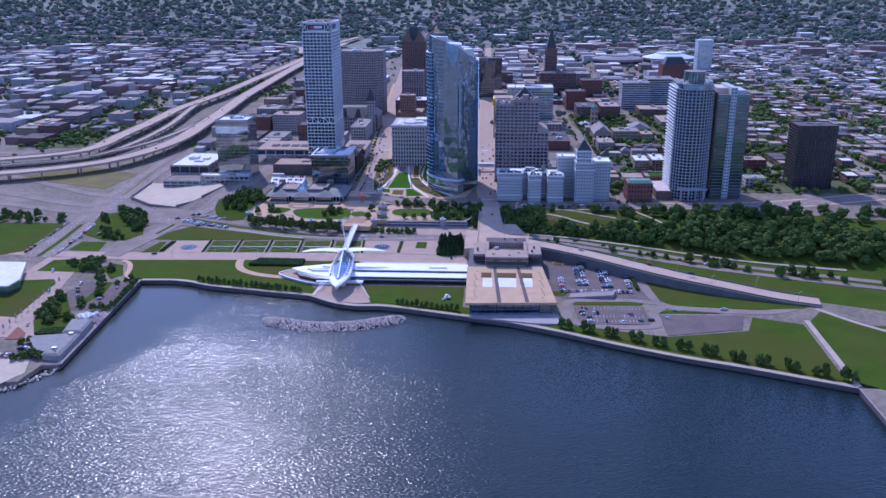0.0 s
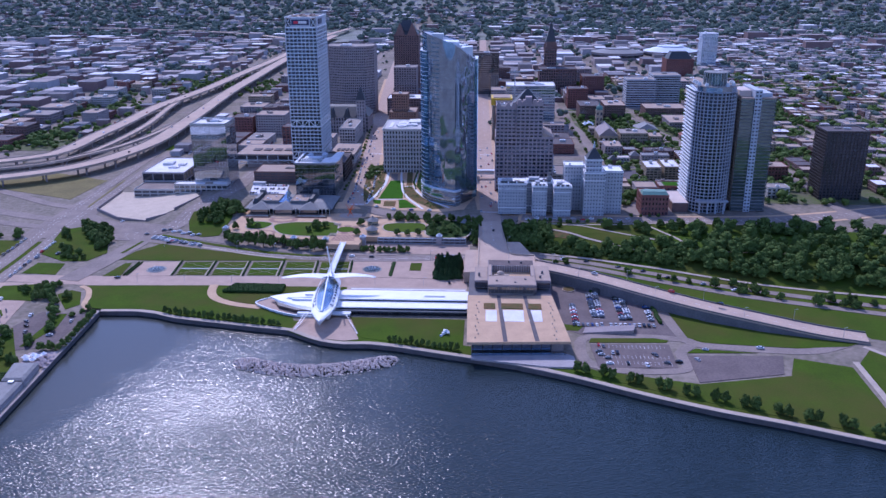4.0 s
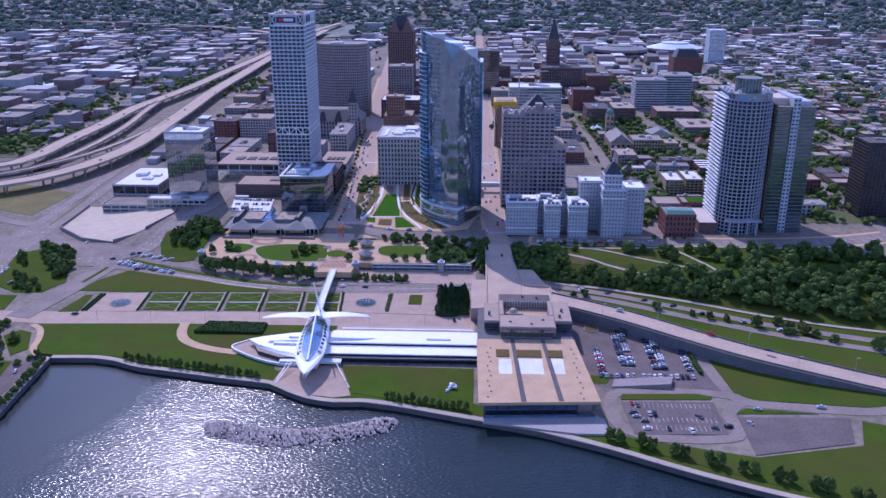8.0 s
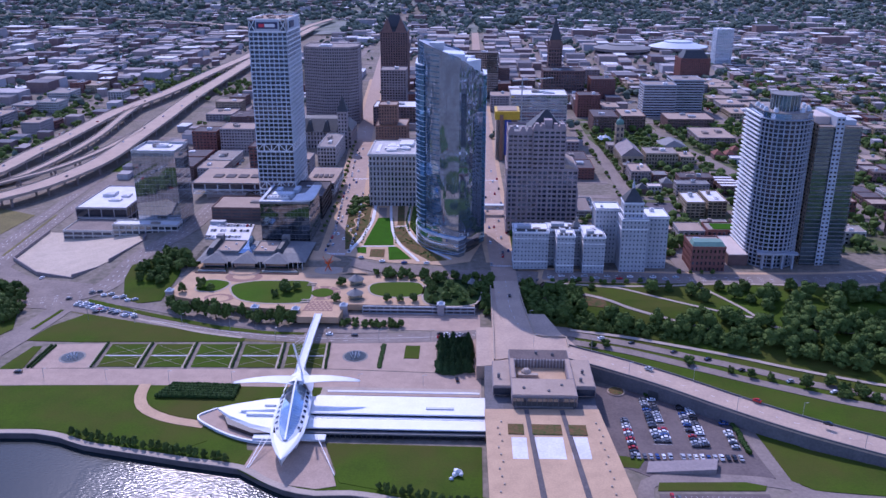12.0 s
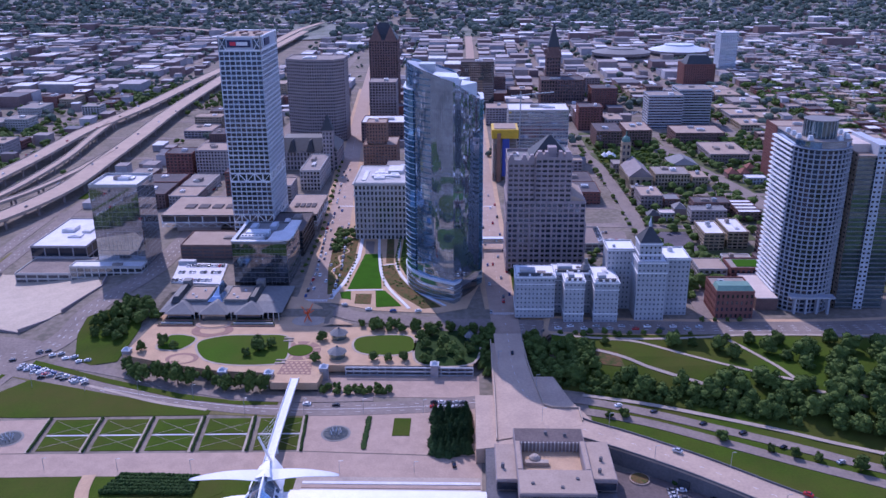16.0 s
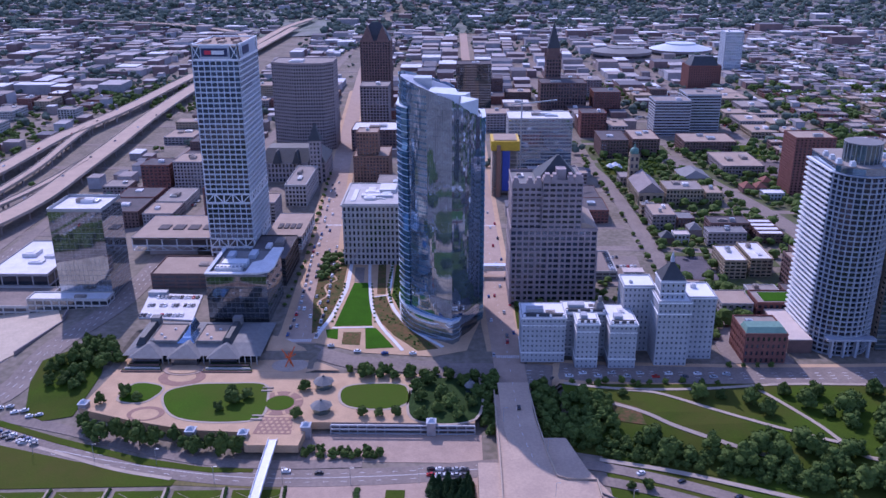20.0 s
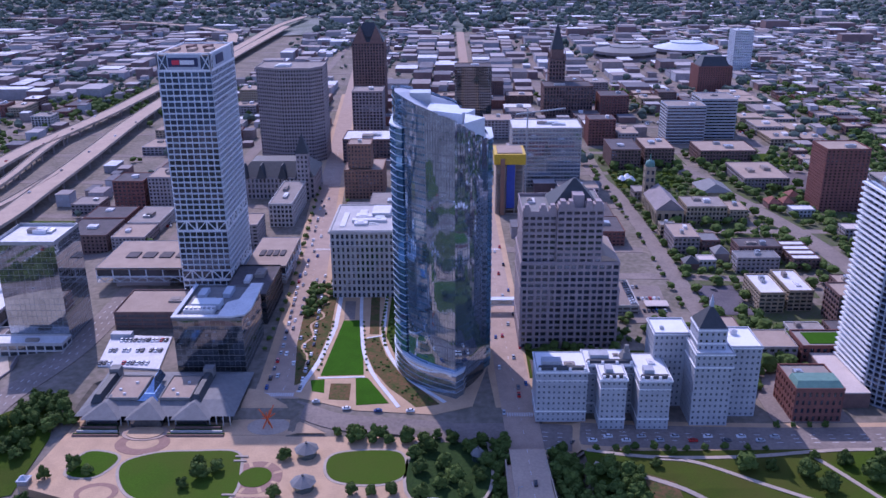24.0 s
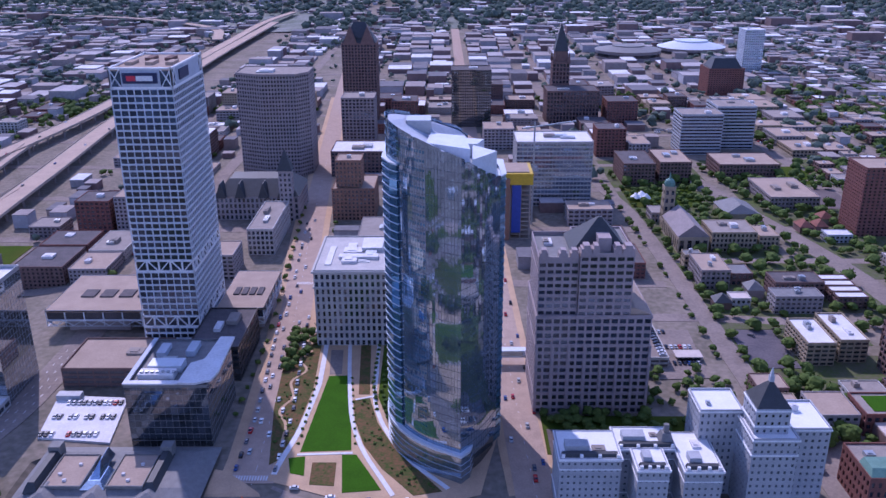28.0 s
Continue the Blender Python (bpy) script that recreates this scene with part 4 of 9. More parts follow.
def memorial():
    """The older museum and memorial: a broad roof terrace with a raised hollow box on piers above it."""
    ob = thing("museum_terrace_building", "broad tan museum block with a roof terrace over the lake", "museum", (80, 645, 3.4))
    bm = bmesh.new()
    prism(bm, [(49, 605), (119, 609.5), (112, 692), (47.5, 690)], 12.2, 14.0)
    part("terrace_slab", bm, PAVING, ob)
    bm = bmesh.new()
    prism(bm, [(52, 611), (115, 615), (110, 691), (49, 689)], 3.4, 12.2)
    part("body", bm, TAUPE, ob)
    bm = bmesh.new()
    prism(bm, [(52.5, 608.5), (106, 611.8), (106, 615), (52.5, 611.2)], 5.0, 12.1)
    part("glazed_front", bm, DARK_GLASS, ob)
    for i in range(9):
        x = 53 + i * 6.6
        bm = bmesh.new()
        box(bm, x, x + 0.5, 607.8 + i * 0.42, 608.8 + i * 0.42, 5, 12.2)
        part("mullion", bm, DARK_STONE, ob)
    bm = bmesh.new()
    prism(bm, [(52, 600), (103, 590), (122, 590), (121, 606), (117, 610), (52, 606)], 3.4, 4.7)
    part("lower_terrace", bm, GRAY_STONE, ob)
    bm = bmesh.new()
    prism(bm, [(52, 604), (116, 608), (116, 610), (52, 606)], 4.7, 5.6)
    part("sill_band", bm, BLUE_GLASS, ob)
    for x0, x1, y0, y1 in ((61.5, 69.5, 641, 661), (73, 89, 641.4, 661.8), (92.5, 102, 642, 662.4)):
        bm = bmesh.new()
        box(bm, x0, x1, y0, y1, 14.0, 14.08)
        part("white_roof_panel", bm, WHITE_ROOF, ob)
    for x0, x1 in ((60, 68.5), (73, 89), (93, 102.5)):
        bm = bmesh.new()
        box(bm, x0, x1, 664, 674, 14.0, 14.5)
        part("planter", bm, PLANTING, ob, "rust-brown planted roof bed")
    for x, dx in ((71, 2.5), (91, 4)):
        bm = bmesh.new()
        v = [bm.verts.new(c) for c in ((x + dx, 607.5 if x < 80 else 609, 13.9), (x + dx + 3, 607.6 if x < 80 else 609.1, 13.9), (x + 1.4, 690, 13.9), (x - 1.2, 690, 13.9))]
        bm.faces.new(v)
        r = bmesh.ops.extrude_face_region(bm, geom=bm.faces[:])
        bmesh.ops.translate(bm, verts=[g for g in r["geom"] if isinstance(g, bmesh.types.BMVert)], vec=(0, 0, 0.3))
        bmesh.ops.recalc_face_normals(bm, faces=bm.faces)
        part("roof_strip", bm, DARK_ROOF, ob)
    for i in range(22):
        bm = bmesh.new()
        x, y = (54 + (i % 2) * 54 + (i % 3)), 612 + (i // 2) * 6.4
        box(bm, x, x + 0.9, y, y + 0.9, 14, 14.7)
        part("roof_bollard", bm, CONCRETE, ob)
    top = thing("memorial_box", "grey concrete memorial building raised on piers around a court", "memorial", (78, 720, 3.4))
    court = (66, 90, 712, 738)
    for x0, x1, y0, y1, z0, z1 in ((63, 100, 692, 712, 15.5, 22), (63, 100, 738, 752, 15.5, 21), (63, 66, 712, 738, 15.5, 22), (97, 100, 712, 738, 15.5, 22),
                                   (52.5, 63, 706, 738, 14, 20), (100, 112, 706, 740, 14, 20.5)):
        bm = bmesh.new()
        box(bm, x0, x1, y0, y1, z0, z1)
        blk = part("raised_block", bm, TAUPE, top)
        bm = bmesh.new()
        box(bm, x0 + 0.5, x1 - 0.5, y0 + 0.5, y1 - 0.5, z1 - 0.1, z1 + 0.3)
        part("roof_cap", bm, TAN_ROOF if y0 < 730 else LOT, top)
    for z0, z1, m, name in ((15.6, 18.4, DARK_SLATE, "front_glazing"), (18.6, 20.6, DARK_GLASS, "front_glazing")):
        bm = bmesh.new()
        box(bm, 63.6, 99.4, 691.3, 692.2, z0, z1)
        part(name, bm, m, top, "dark recessed window band")
    for x0, x1, y0 in ((52.9, 62.8, 705.6), (100.2, 111.6, 705.6)):
        bm = bmesh.new()
        box(bm, x0, x1, y0, y0 + 0.5, 14.6, 18.6)
        part("wing_glazing", bm, GLASS, top)
    for x in range(65, 99, 3):
        bm = bmesh.new()
        box(bm, x, x + 0.35, 690.9, 691.5, 15.6, 20.8)
        part("mullion", bm, WALL_GREY, top)
    for x, y in ((70, 700), (84, 697), (92, 704), (56, 716), (106, 722), (104, 712), (80, 746), (90, 744)):
        bm = bmesh.new()
        prism(bm, oval(x, y, 0.9, 0.9, 10), 20, 23.0)
        part("roof_vent", bm, WALL_GREY, top)
    for i in range(16):
        bm = bmesh.new()
        box(bm, 66.4 + i * 1.95, 66.9 + i * 1.95, 736.8, 738, 16, 21.6)
        part("court_fin", bm, PALE_STONE, top)
    bm = bmesh.new()
    box(bm, 65, 98, 694, 750, 3.4, 15.4)
    part("pier_core", bm, GRAY_STONE, top)
    bm = bmesh.new()
    box(bm, 48, 112, 690.5, 760, 3.4, 12.6)
    part("plinth", bm, WALL_GREY, top)
    bm = bmesh.new()
    box(bm, 66.2, 96.8, 712.2, 737.8, 15.4, 15.9)
    part("court_floor", bm, PAVING, top)
    bm = bmesh.new()
    bmesh.ops.create_uvsphere(bm, u_segments=12, v_segments=6, radius=3.4, matrix=Matrix.Translation((73, 728, 17)))
    box(bm, 68, 80, 724, 727, 15.9, 18)
    part("court_roof_shell", bm, CONCRETE, top)


gallery()
pavilion()
footbridge()
memorial()
# raised approach road: viaduct with retaining wall
ROAD_UP = [(300, 652, 6.0), (258, 667, 9.5), (222, 684, 11.5), (190, 705, 12.6), (158, 730, 12.8), (125, 752, 12.9), (98, 768, 13), (78, 790, 13), (68, 830, 13.4), (66, 885, 14.2)]
ROAD_UP = ROAD_UP[::-1] + [(330, 645, 4.2)]
ribbon("road", ROAD_UP, 19, TAN_ROAD, 0.3, "raised pinkish concrete approach road", "road", 0.9)
for off, lab in ((9.3, "inner"), (-9.3, "outer")):
    ln = spline(ROAD_UP, 6)
    edge = [s[0] if off > 0 else s[1] for s in sides(ln, 9.4)]
    bm = bmesh.new()
    prev = None
    for p, q in zip(edge, ln):
        if q.y > 772:
            prev = None
            continue
        g = 3.0
        d = Vector((q.x - p.x, q.y - p.y)).normalized() * 0.5
        ring = [bm.verts.new(c) for c in ((p.x, p.y, g), (p.x, p.y, q.z + 1.3), (p.x + d.x, p.y + d.y, q.z + 1.3), (p.x + d.x, p.y + d.y, g))]
        if prev:
            for k in range(4):
                bm.faces.new((prev[k], ring[k], ring[(k + 1) % 4], prev[(k + 1) % 4]))
        prev = ring
    bmesh.ops.recalc_face_normals(bm, faces=bm.faces)
    tagged(part("wall_ramp", bm, WALL_GREY), "tall grey retaining wall under the approach road, coloured dark for shade", "retaining wall", kind="structure")
slab("road", [(54, 752), (103, 768), (103, 786), (88, 786.5), (83, 789), (80, 811), (77, 842), (75, 872), (54, 872)], TAN_ROAD, 9, 13.38, "broad tan head of the approach road", "road")
for edge in ([(54.2, 876), (54.8, 810), (54.4, 752)], [(75.5, 876), (77.4, 842), (80.4, 811), (83.4, 789.4), (88, 786.9), (103.3, 786.4), (103.6, 772)]):
    bm = bmesh.new()
    for (ax, ay), (bx, by) in zip(edge, edge[1:]):
        u = Vector((bx - ax, by - ay)).normalized()
        obox(bm, (ax, ay), u, Vector((u.y, -u.x)), 0, math.dist((ax, ay), (bx, by)), -0.3, 0.3, 3, 14.5)
    tagged(part("wall_head", bm, TAN_WALL), "tan parapet wall beside the road head", "parapet", kind="structure")
patch("pavement", [(43, 744), (104, 756), (112, 768), (100, 796), (92, 826), (56, 826), (54, 802), (43, 802)], TAN_ROAD, 9.4, "raised tan forecourt by the memorial", "pavement", thick=9.2)

# ---- civic plaza deck and parking garage under it ----
deck = [(-190, 905), (-194, 858), (-160, 846), (-122, 836), (-92, 834), (-86, 821), (-56, 821), (-54, 845), (20, 845), (42, 845), (46, 900), (20, 906), (-66, 922), (-90, 938), (-100, 962), (-186, 962)]
slab("plaza_deck", deck, PAVING, 5.2, 10.0, "tan paved civic plaza deck above a garage", "plaza")


def soft(points, k=6):
    """A closed smooth outline through the points, counter-clockwise."""
    n, out = len(points), []
    for i in range(n):
        p0, p1, p2, p3 = [Vector(points[(i + d) % n]) for d in (-1, 0, 1, 2)]
        for m in range(k):
            t = m / k
            q = 0.5 * ((2 * p1) + (p2 - p0) * t + (2 * p0 - 5 * p1 + 4 * p2 - p3) * t * t + (3 * p1 - p0 - 3 * p2 + p3) * t ** 3)
            out.append((q.x, q.y))
    area = sum(a[0] * b[1] - b[0] * a[1] for a, b in zip(out, out[1:] + out[:1]))
    return out if area > 0 else out[::-1]


for poly, mat, lab in (([(-174, 869), (-171, 888), (-155, 886), (-152, 878), (-159, 866)], PLAZA_GRASS, "curved plaza lawn"),
                       ([(-148, 876), (-134, 887), (-112, 889), (-90, 888), (-84, 870), (-83, 853), (-90, 846), (-117, 845), (-137, 853)], PLAZA_GRASS, "large curved plaza lawn"),
                       ([(-39.5, 874), (-37, 886), (-20, 890), (-2, 888), (2, 872), (-2, 864), (-14, 860), (-33, 863)], PLAZA_GRASS, "oval plaza lawn"),
                       ([(6, 850), (42, 850), (44, 898), (20, 902), (6, 894)], HEDGE, "planted ground under plaza trees")):
    slab("pavement", soft(inset(soft(poly), -1.6), 1), CONCRETE, 9.9, 10.18, "pale kerb path round a plaza lawn")
    slab("lawn", soft(poly), mat, 9.9, 10.25, lab, "lawn")
slab("pavement", oval(-144, 897, 15, 11), ROSE_PAVING, 9.9, 10.14, "round rose-paved terrace")
slab("pavement", oval(-144, 897, 9, 6), PAVING, 9.9, 10.2, "round tan paved centre")
slab("pavement", oval(-152, 853, 11, 8), ROSE_PAVING, 9.0, 10.16, "round rose-paved lookout")
slab("pavement", oval(-152, 852, 8, 6), PAVING, 9.0, 10.22, "round tan lookout floor")
slab("pavement", oval(-75, 866, 14, 14), ROSE_PAVING, 9.9, 10.12, "ring of rose paving")
for k in range(8):
    a = math.tau * (k + 0.5) / 8
    c, d = Vector((math.cos(a), math.sin(a))), Vector((-math.sin(a), math.cos(a)))
    slab("pavement", [(-75 + c.x * r + d.x * w, 866 + c.y * r + d.y * w) for r, w in ((9.6, -0.9), (13.8, -0.9), (13.8, 0.9), (9.6, 0.9))], PAVING, 9.9, 10.17, "tan band across the rose paving")
slab("pavement", [(-84, 832), (-62, 832), (-64, 850), (-82, 850)], ROSE_PAVING, 9.9, 10.1, "rose paved plaza landing")
for i in range(6):
    for j in range(5):
        slab("pavement", oval(-81 + 3.4 * i + 1.7 * (j % 2), 834 + 3.5 * j, 1.25, 1.35, 4), PAVING, 9.9, 10.15, "tan diamond in the plaza paving")
for x, y in ((-86, 884), (-86, 880), (-85, 851), (-85, 847)):
    slab("bench", [(x - 3.4, y - 0.6), (x + 3.4, y - 0.6), (x + 3.4, y + 0.6), (x - 3.4, y + 0.6)], CONCRETE, 10.0, 10.75, "long pale stone bench on the plaza", "bench", kind="")
slab("lawn", oval(-75, 866, 8.5, 8.5), PLAZA_GRASS, 9.9, 10.35, "round lawn with a plaque", "lawn")
patch("pavement", [(-97, 905), (-44, 905), (-60, 915), (-71, 931), (-90, 947), (-97, 949)], PAVING, 0.66, "tan paved forecourt of the plaza hall", "pavement", step=6)
patch("pavement", oval(-78, 914, 12, 9), CONCRETE, 0.74, "pale round paving below the sculpture", "pavement", step=6)
patch("pavement", [(-56, 815), (46, 815), (46, 842), (-56, 842)], PINK_PAVING, 0.2, "pinkish drive in front of the garage", "pavement")
patch("lawn", [(-231, 868), (-239, 890), (-242, 915), (-225, 930), (-203, 925), (-197, 900), (-198, 857), (-214, 852), (-227, 859)], GRASS, 0.5, "green corner lawn below the plaza", "lawn")
ribbon("lawn", [(-273, 806), (-267, 840)], 3, GRASS, 0.5, "narrow green street median", "lawn")
ribbon("lawn", [(-373, 953), (-382, 1073)], 2.4, DRY_GRASS, 0.5, "narrow planted street median", "lawn")
patch("pavement", [(-52, 714.5), (46, 714.5), (46, 730.5), (-52, 730.5)], CONCRETE, 0.42, "pale terrace steps behind the gallery", "pavement")
for k, y in enumerate((717, 720.5, 724)):
    slab("terrace_step", rect(-48, 45, y, y + 2.2), PINK_PAVING if k % 2 else WHITE_ROOF, 3.6, 4.0 + 0.06 * k, "long low terrace step", "step")


# ---- downtown landmarks ----
def us_tower():
    z0, z1 = 14, 198
    poly = rect(-172, -135.5, 1073, 1136)
    ob = thing("office_tower", "tall white-gridded office tower with dark windows", "skyscraper", (-154, 1104, z0))
    belts = ((14, 34), (42, 72), (80, 186))
    bm = bmesh.new()
    for n, (a, b) in enumerate(belts):
        for i in range(4):
            p, q = poly[i], poly[(i + 1) % 4]
            wide = i % 2 == 0
            facade(bm, p, q, a, b, max(1, round((b - a) / 4.1)), 8 if wide else 18, 0.55 if wide else 0.5, 1.05, 0.7, 0.35, ob, GLASS, (0, 40, 144)[n] if i == 0 else ((0, 0, 100)[n] if i == 1 else 0))
    part("wall", bm, WHITE_METAL, ob)
    # truss belts
    for a, b in ((34, 42), (72, 80), (186, 198)):
        bm = bmesh.new()
        for i in range(4):
            p, q = Vector(poly[i]), Vector(poly[(i + 1) % 4])
            u = (q - p).normalized()
            n = Vector((u.y, -u.x))
            length = (q - p).length
            obox(bm, p, u, n, 0, length, -0.8, 0, a, a + 1)
            obox(bm, p, u, n, 0, length, -0.8, 0, b - 1, b)
            cells = 5 if i % 2 == 0 else 8
            if b > 190:
                cells = 2 if i % 2 == 0 else 2
                for e in (0, length - 7):
                    for d0, d1 in (((e, a), (e + 7, b)), ((e + 7, a), (e, b))):
                        bar(bm, p + u * d0[0], p + u * d1[0], d0[1], d1[1], n)
                obox(bm, p, u, n, 0, 1.2, -0.8, 0, a, b)
                obox(bm, p, u, n, length - 1.2, length, -0.8, 0, a, b)
                continue
            c = length / cells
            for k in range(cells):
                s, e = (a, b) if k % 2 == 0 else (b, a)
                bar(bm, p + u * k * c, p + u * (k + 1) * c, s, e, n)
                obox(bm, p, u, n, max(0, k * c - 0.5), k * c + 0.5, -0.8, 0, a, b)
        part("truss_belt", bm, WHITE, ob)
    bm = bmesh.new()
    prism(bm, inset(poly, 0.8), z0, z1 - 2)
    part("glazed_core", bm, GLASS, ob)
    bm = bmesh.new()
    prism(bm, inset(poly, 0.7), z1 - 2, z1 - 1.2)
    part("roof", bm, TAN_ROOF, ob)
    for i in range(5):
        bm = bmesh.new()
        x = -168 + i * 6
        box(bm, x, x + 4.5, 1090 + (i % 2) * 18, 1102 + (i % 2) * 18, z1 - 1.2, z1 + 0.6)
        part("rooftop_unit", bm, BROWN_BRICK if i % 2 else TAN_ROOF, ob)
    for x0, x1, y0, y1 in ((-165, -142.5, 1073.1, 1073.6), (-136.1, -135.7, 1080, 1129)):
        bm = bmesh.new()
        box(bm, x0, x1, y0, y1, 187, 197)
        part("crown_panel", bm, BLUE_STONE, ob)
    bm = bmesh.new()
    box(bm, -164, -144, 1072.4, 1073.1, 189, 195)
    sign = part("sign_board", bm, SIGN_BLUE, ob, "dark blue sign board")
    for i, (x, w, m) in enumerate([(-161.5, 5.0, SIGN_RED), (-156, 9.5, SIGN_WHITE)]):
        bm = bmesh.new()
        box(bm, x, x + w, 1072.1, 1072.4, 190.5, 193.4)
        part("sign_bar", bm, m, ob, "plain coloured bar of a sign")
    bm = bmesh.new()
    box(bm, -135.6, -134.9, 1086, 1104, 189, 195)
    part("sign_board", bm, SIGN_BLUE, ob)
    # low podium over the side street, on a truss
    pod = thing("office_podium", "wide low tan-roofed podium on white trusses", "building", (-210, 1134, 14))
    for x0, x1, y0, y1 in ((-250, -172, 1104, 1166), (-135, -103, 1108, 1174)):
        bm = bmesh.new()
        box(bm, x0, x1, y0, y1, 30, 31.2)
        part("roof", bm, TAN_ROOF, pod)
        bm = bmesh.new()
        for p, q in zip(rect(x0, x1, y0, y1), rect(x0, x1, y0, y1)[1:] + [(x0, y0)]):
            facade(bm, p, q, 24, 31.6, 1, max(2, round(math.dist(p, q) / 12)), 0.8, 1.6, 0.6)
            facade(bm, p, q, 19.5, 24, 1, max(2, round(math.dist(p, q) / 12)), 0.5, 0.8, 0.6)
            u = (Vector(q) - Vector(p)).normalized()
            k = max(2, round(math.dist(p, q) / 6))
            c = math.dist(p, q) / k
            for i in range(k):
                bar(bm, Vector(p) + u * i * c, Vector(p) + u * (i + 1) * c, 20 if i % 2 else 23.6, 23.6 if i % 2 else 20, Vector((u.y, -u.x)), 0.5)
        part("wall", bm, WHITE_METAL, pod)
        bm = bmesh.new()
        box(bm, x0 + 0.7, x1 - 0.7, y0 + 0.7, y1 - 0.7, 24, 30)
        part("glazed_core", bm, GLASS, pod)
        bm = bmesh.new()
        box(bm, x0 + 12, x1 - (2 if x0 > -140 else 24), y0 + 6, y1 - 3, 12, 24)
        part("base", bm, GRAY_STONE, pod)
        for i in range(4):
            bm = bmesh.new()
            xx = x0 + (x1 - x0) * (0.2 + 0.17 * i)
            box(bm, xx, xx + (x1 - x0) * 0.12, y0 + 22, y0 + 34, 31.2, 32.2)
            part("skylight", bm, DARK_ROOF, pod)
    bm = bmesh.new()
    box(bm, -172, -103, 1136, 1150, 14, 24)
    part("link", bm, GRAY_STONE, pod)


def bar(bm, p, q, zp, zq, n, w=0.9):
    """A leaning truss bar between two places of a wall."""
    v = []
    for b in (-0.7, 0.02):
        for c, z, s in ((p, zp, -1), (p, zp, 1), (q, zq, 1), (q, zq, -1)):
            v.append(bm.verts.new((c[0] + n.x * b, c[1] + n.y * b, z + s * w / 2)))
    for f in ((0, 1, 2, 3), (7, 6, 5, 4), (0, 4, 5, 1), (1, 5, 6, 2), (2, 6, 7, 3), (3, 7, 4, 0)):
        bm.faces.new([v[i] for i in f])


def glass_tower():
    """The curved blue glass tower with a sloping top, its fins and its lower side slabs."""
    ob = thing("glass_tower", "curved blue glass skyscraper mirroring clouds, with a sloping crown", "skyscraper", (20, 985, 14))
    curve = spline([(-8, 990), (-6.5, 976), (0.5, 962), (12, 950), (28, 940)], 1.6)
    rest = spline([(28, 940), (39, 954), (47, 970)], 2.0)[1:] + spline([(47, 970), (46, 990), (32, 1000), (10, 1004), (-4, 998), (-8, 990)], 3.0)[1:-1]
    ring = [Vector((p.x, p.y)) for p in curve + rest]

    def crown(p):
        return 190 - 0.29 * max(0, p.x + 8) - 0.58 * max(0, p.x - 28) * min(1, max(0, (1040 - p.y) / 40))
    z0, fh = 24.0, 4.25
    rnd = random.Random(4)
    bm, upright = bmesh.new(), bmesh.new()
    levels, dashes = {}, bmesh.new()
    for i, p in enumerate(ring):
        q = ring[(i + 1) % len(ring)]
        u = (q - p).normalized()
        n = Vector((u.y, -u.x))
        top = (crown(p), crown(q))
        k = 0
        while z0 + k * fh <= min(top) - 0.5:
            a, b = z0 + k * fh, z0 + k * fh + fh
            tilt = [rnd.uniform(-0.0018, 0.0018) for _ in range(4)]
            bm.faces.new([bm.verts.new((pt.x + n.x * t, pt.y + n.y * t, z)) for pt, z, t in ((p, a, tilt[0]), (q, a, tilt[1]), (q, min(b, top[1]), tilt[2]), (p, min(b, top[0]), tilt[3]))])
            if b < min(top):
                deep = 0.30 if p.x < -1 else 0.12
                obox(levels.setdefault(k, bmesh.new()), p, u, n, 0, (q - p).length, 0.0, deep, b - 0.20, b - 0.04)
                if p.x < 12 and p.y < 1000:
                    obox(dashes, p, u, n, 0, (q - p).length * 0.62, 0.0, 0.05, b - 2.5, b - 1.2)
            k += 1
        obox(upright, p, u, n, -0.04, 0.04, 0, 0.08, z0, min(top))
    part("curtain_wall", bm, BLUE_GLASS, ob)["kind"] = "stuff"
    part("mullion_grid", upright, GREEN_GLASS, ob)["kind"] = "stuff"
    part("opening_light", dashes, TEAL_GLASS, ob, "dark blue opening windows")["kind"] = "stuff"
    for fin in levels.values():
        part("floor_fin", fin, GREEN_GLASS, ob)["kind"] = "stuff"
    # core below the crown, white roof and stepped roof pieces
    shrunk = inset([(p.x, p.y) for p in ring], 1.2)
    for name, lo_z, drop, m in (("core", None, 2.6, DARK_GLASS), ("roof", 2.5, 1.6, BLUE_STONE)):
        bm = bmesh.new()
        lo = [bm.verts.new((x, y, 14 if lo_z is None else crown(Vector((x, y))) - lo_z)) for x, y in shrunk]
        hi = [bm.verts.new((x, y, crown(Vector((x, y))) - drop)) for x, y in shrunk]
        bm.faces.new(hi)
        for i in range(len(lo)):
            j = (i + 1) % len(lo)
            bm.faces.new((lo[i], lo[j], hi[j], hi[i]))
        part(name, bm, m, ob)
    for tri, z, h in (([(12, 964), (32, 952), (30, 978), (14, 984)], 176, 4.5), ([(33, 956), (45, 972), (34, 984)], 168, 6.5), ([(20, 986), (36, 984), (40, 994), (24, 998)], 170, 5)):
        bm = bmesh.new()
        prism(bm, tri, z - 10, z + h)
        part("roof_wedge", bm, WHITE_METAL, ob, "white wedge-shaped roof piece")
    bm = bmesh.new()
    box(bm, 2, 14, 986, 998, 178, 186)
    part("roof_room", bm, STEEL, ob)
    # podium that follows the curve, with a bright ledge
    wide = [p - (Vector((20, 990)) - p).normalized() * 2.4 for p in ring[:len(curve) + 3]]

    def outline(extra):
        return [(p.x, p.y) for p in [w - (Vector((20, 990)) - w).normalized() * extra for w in wide]] + [(46, 998), (0, 998)]
    bm = bmesh.new()
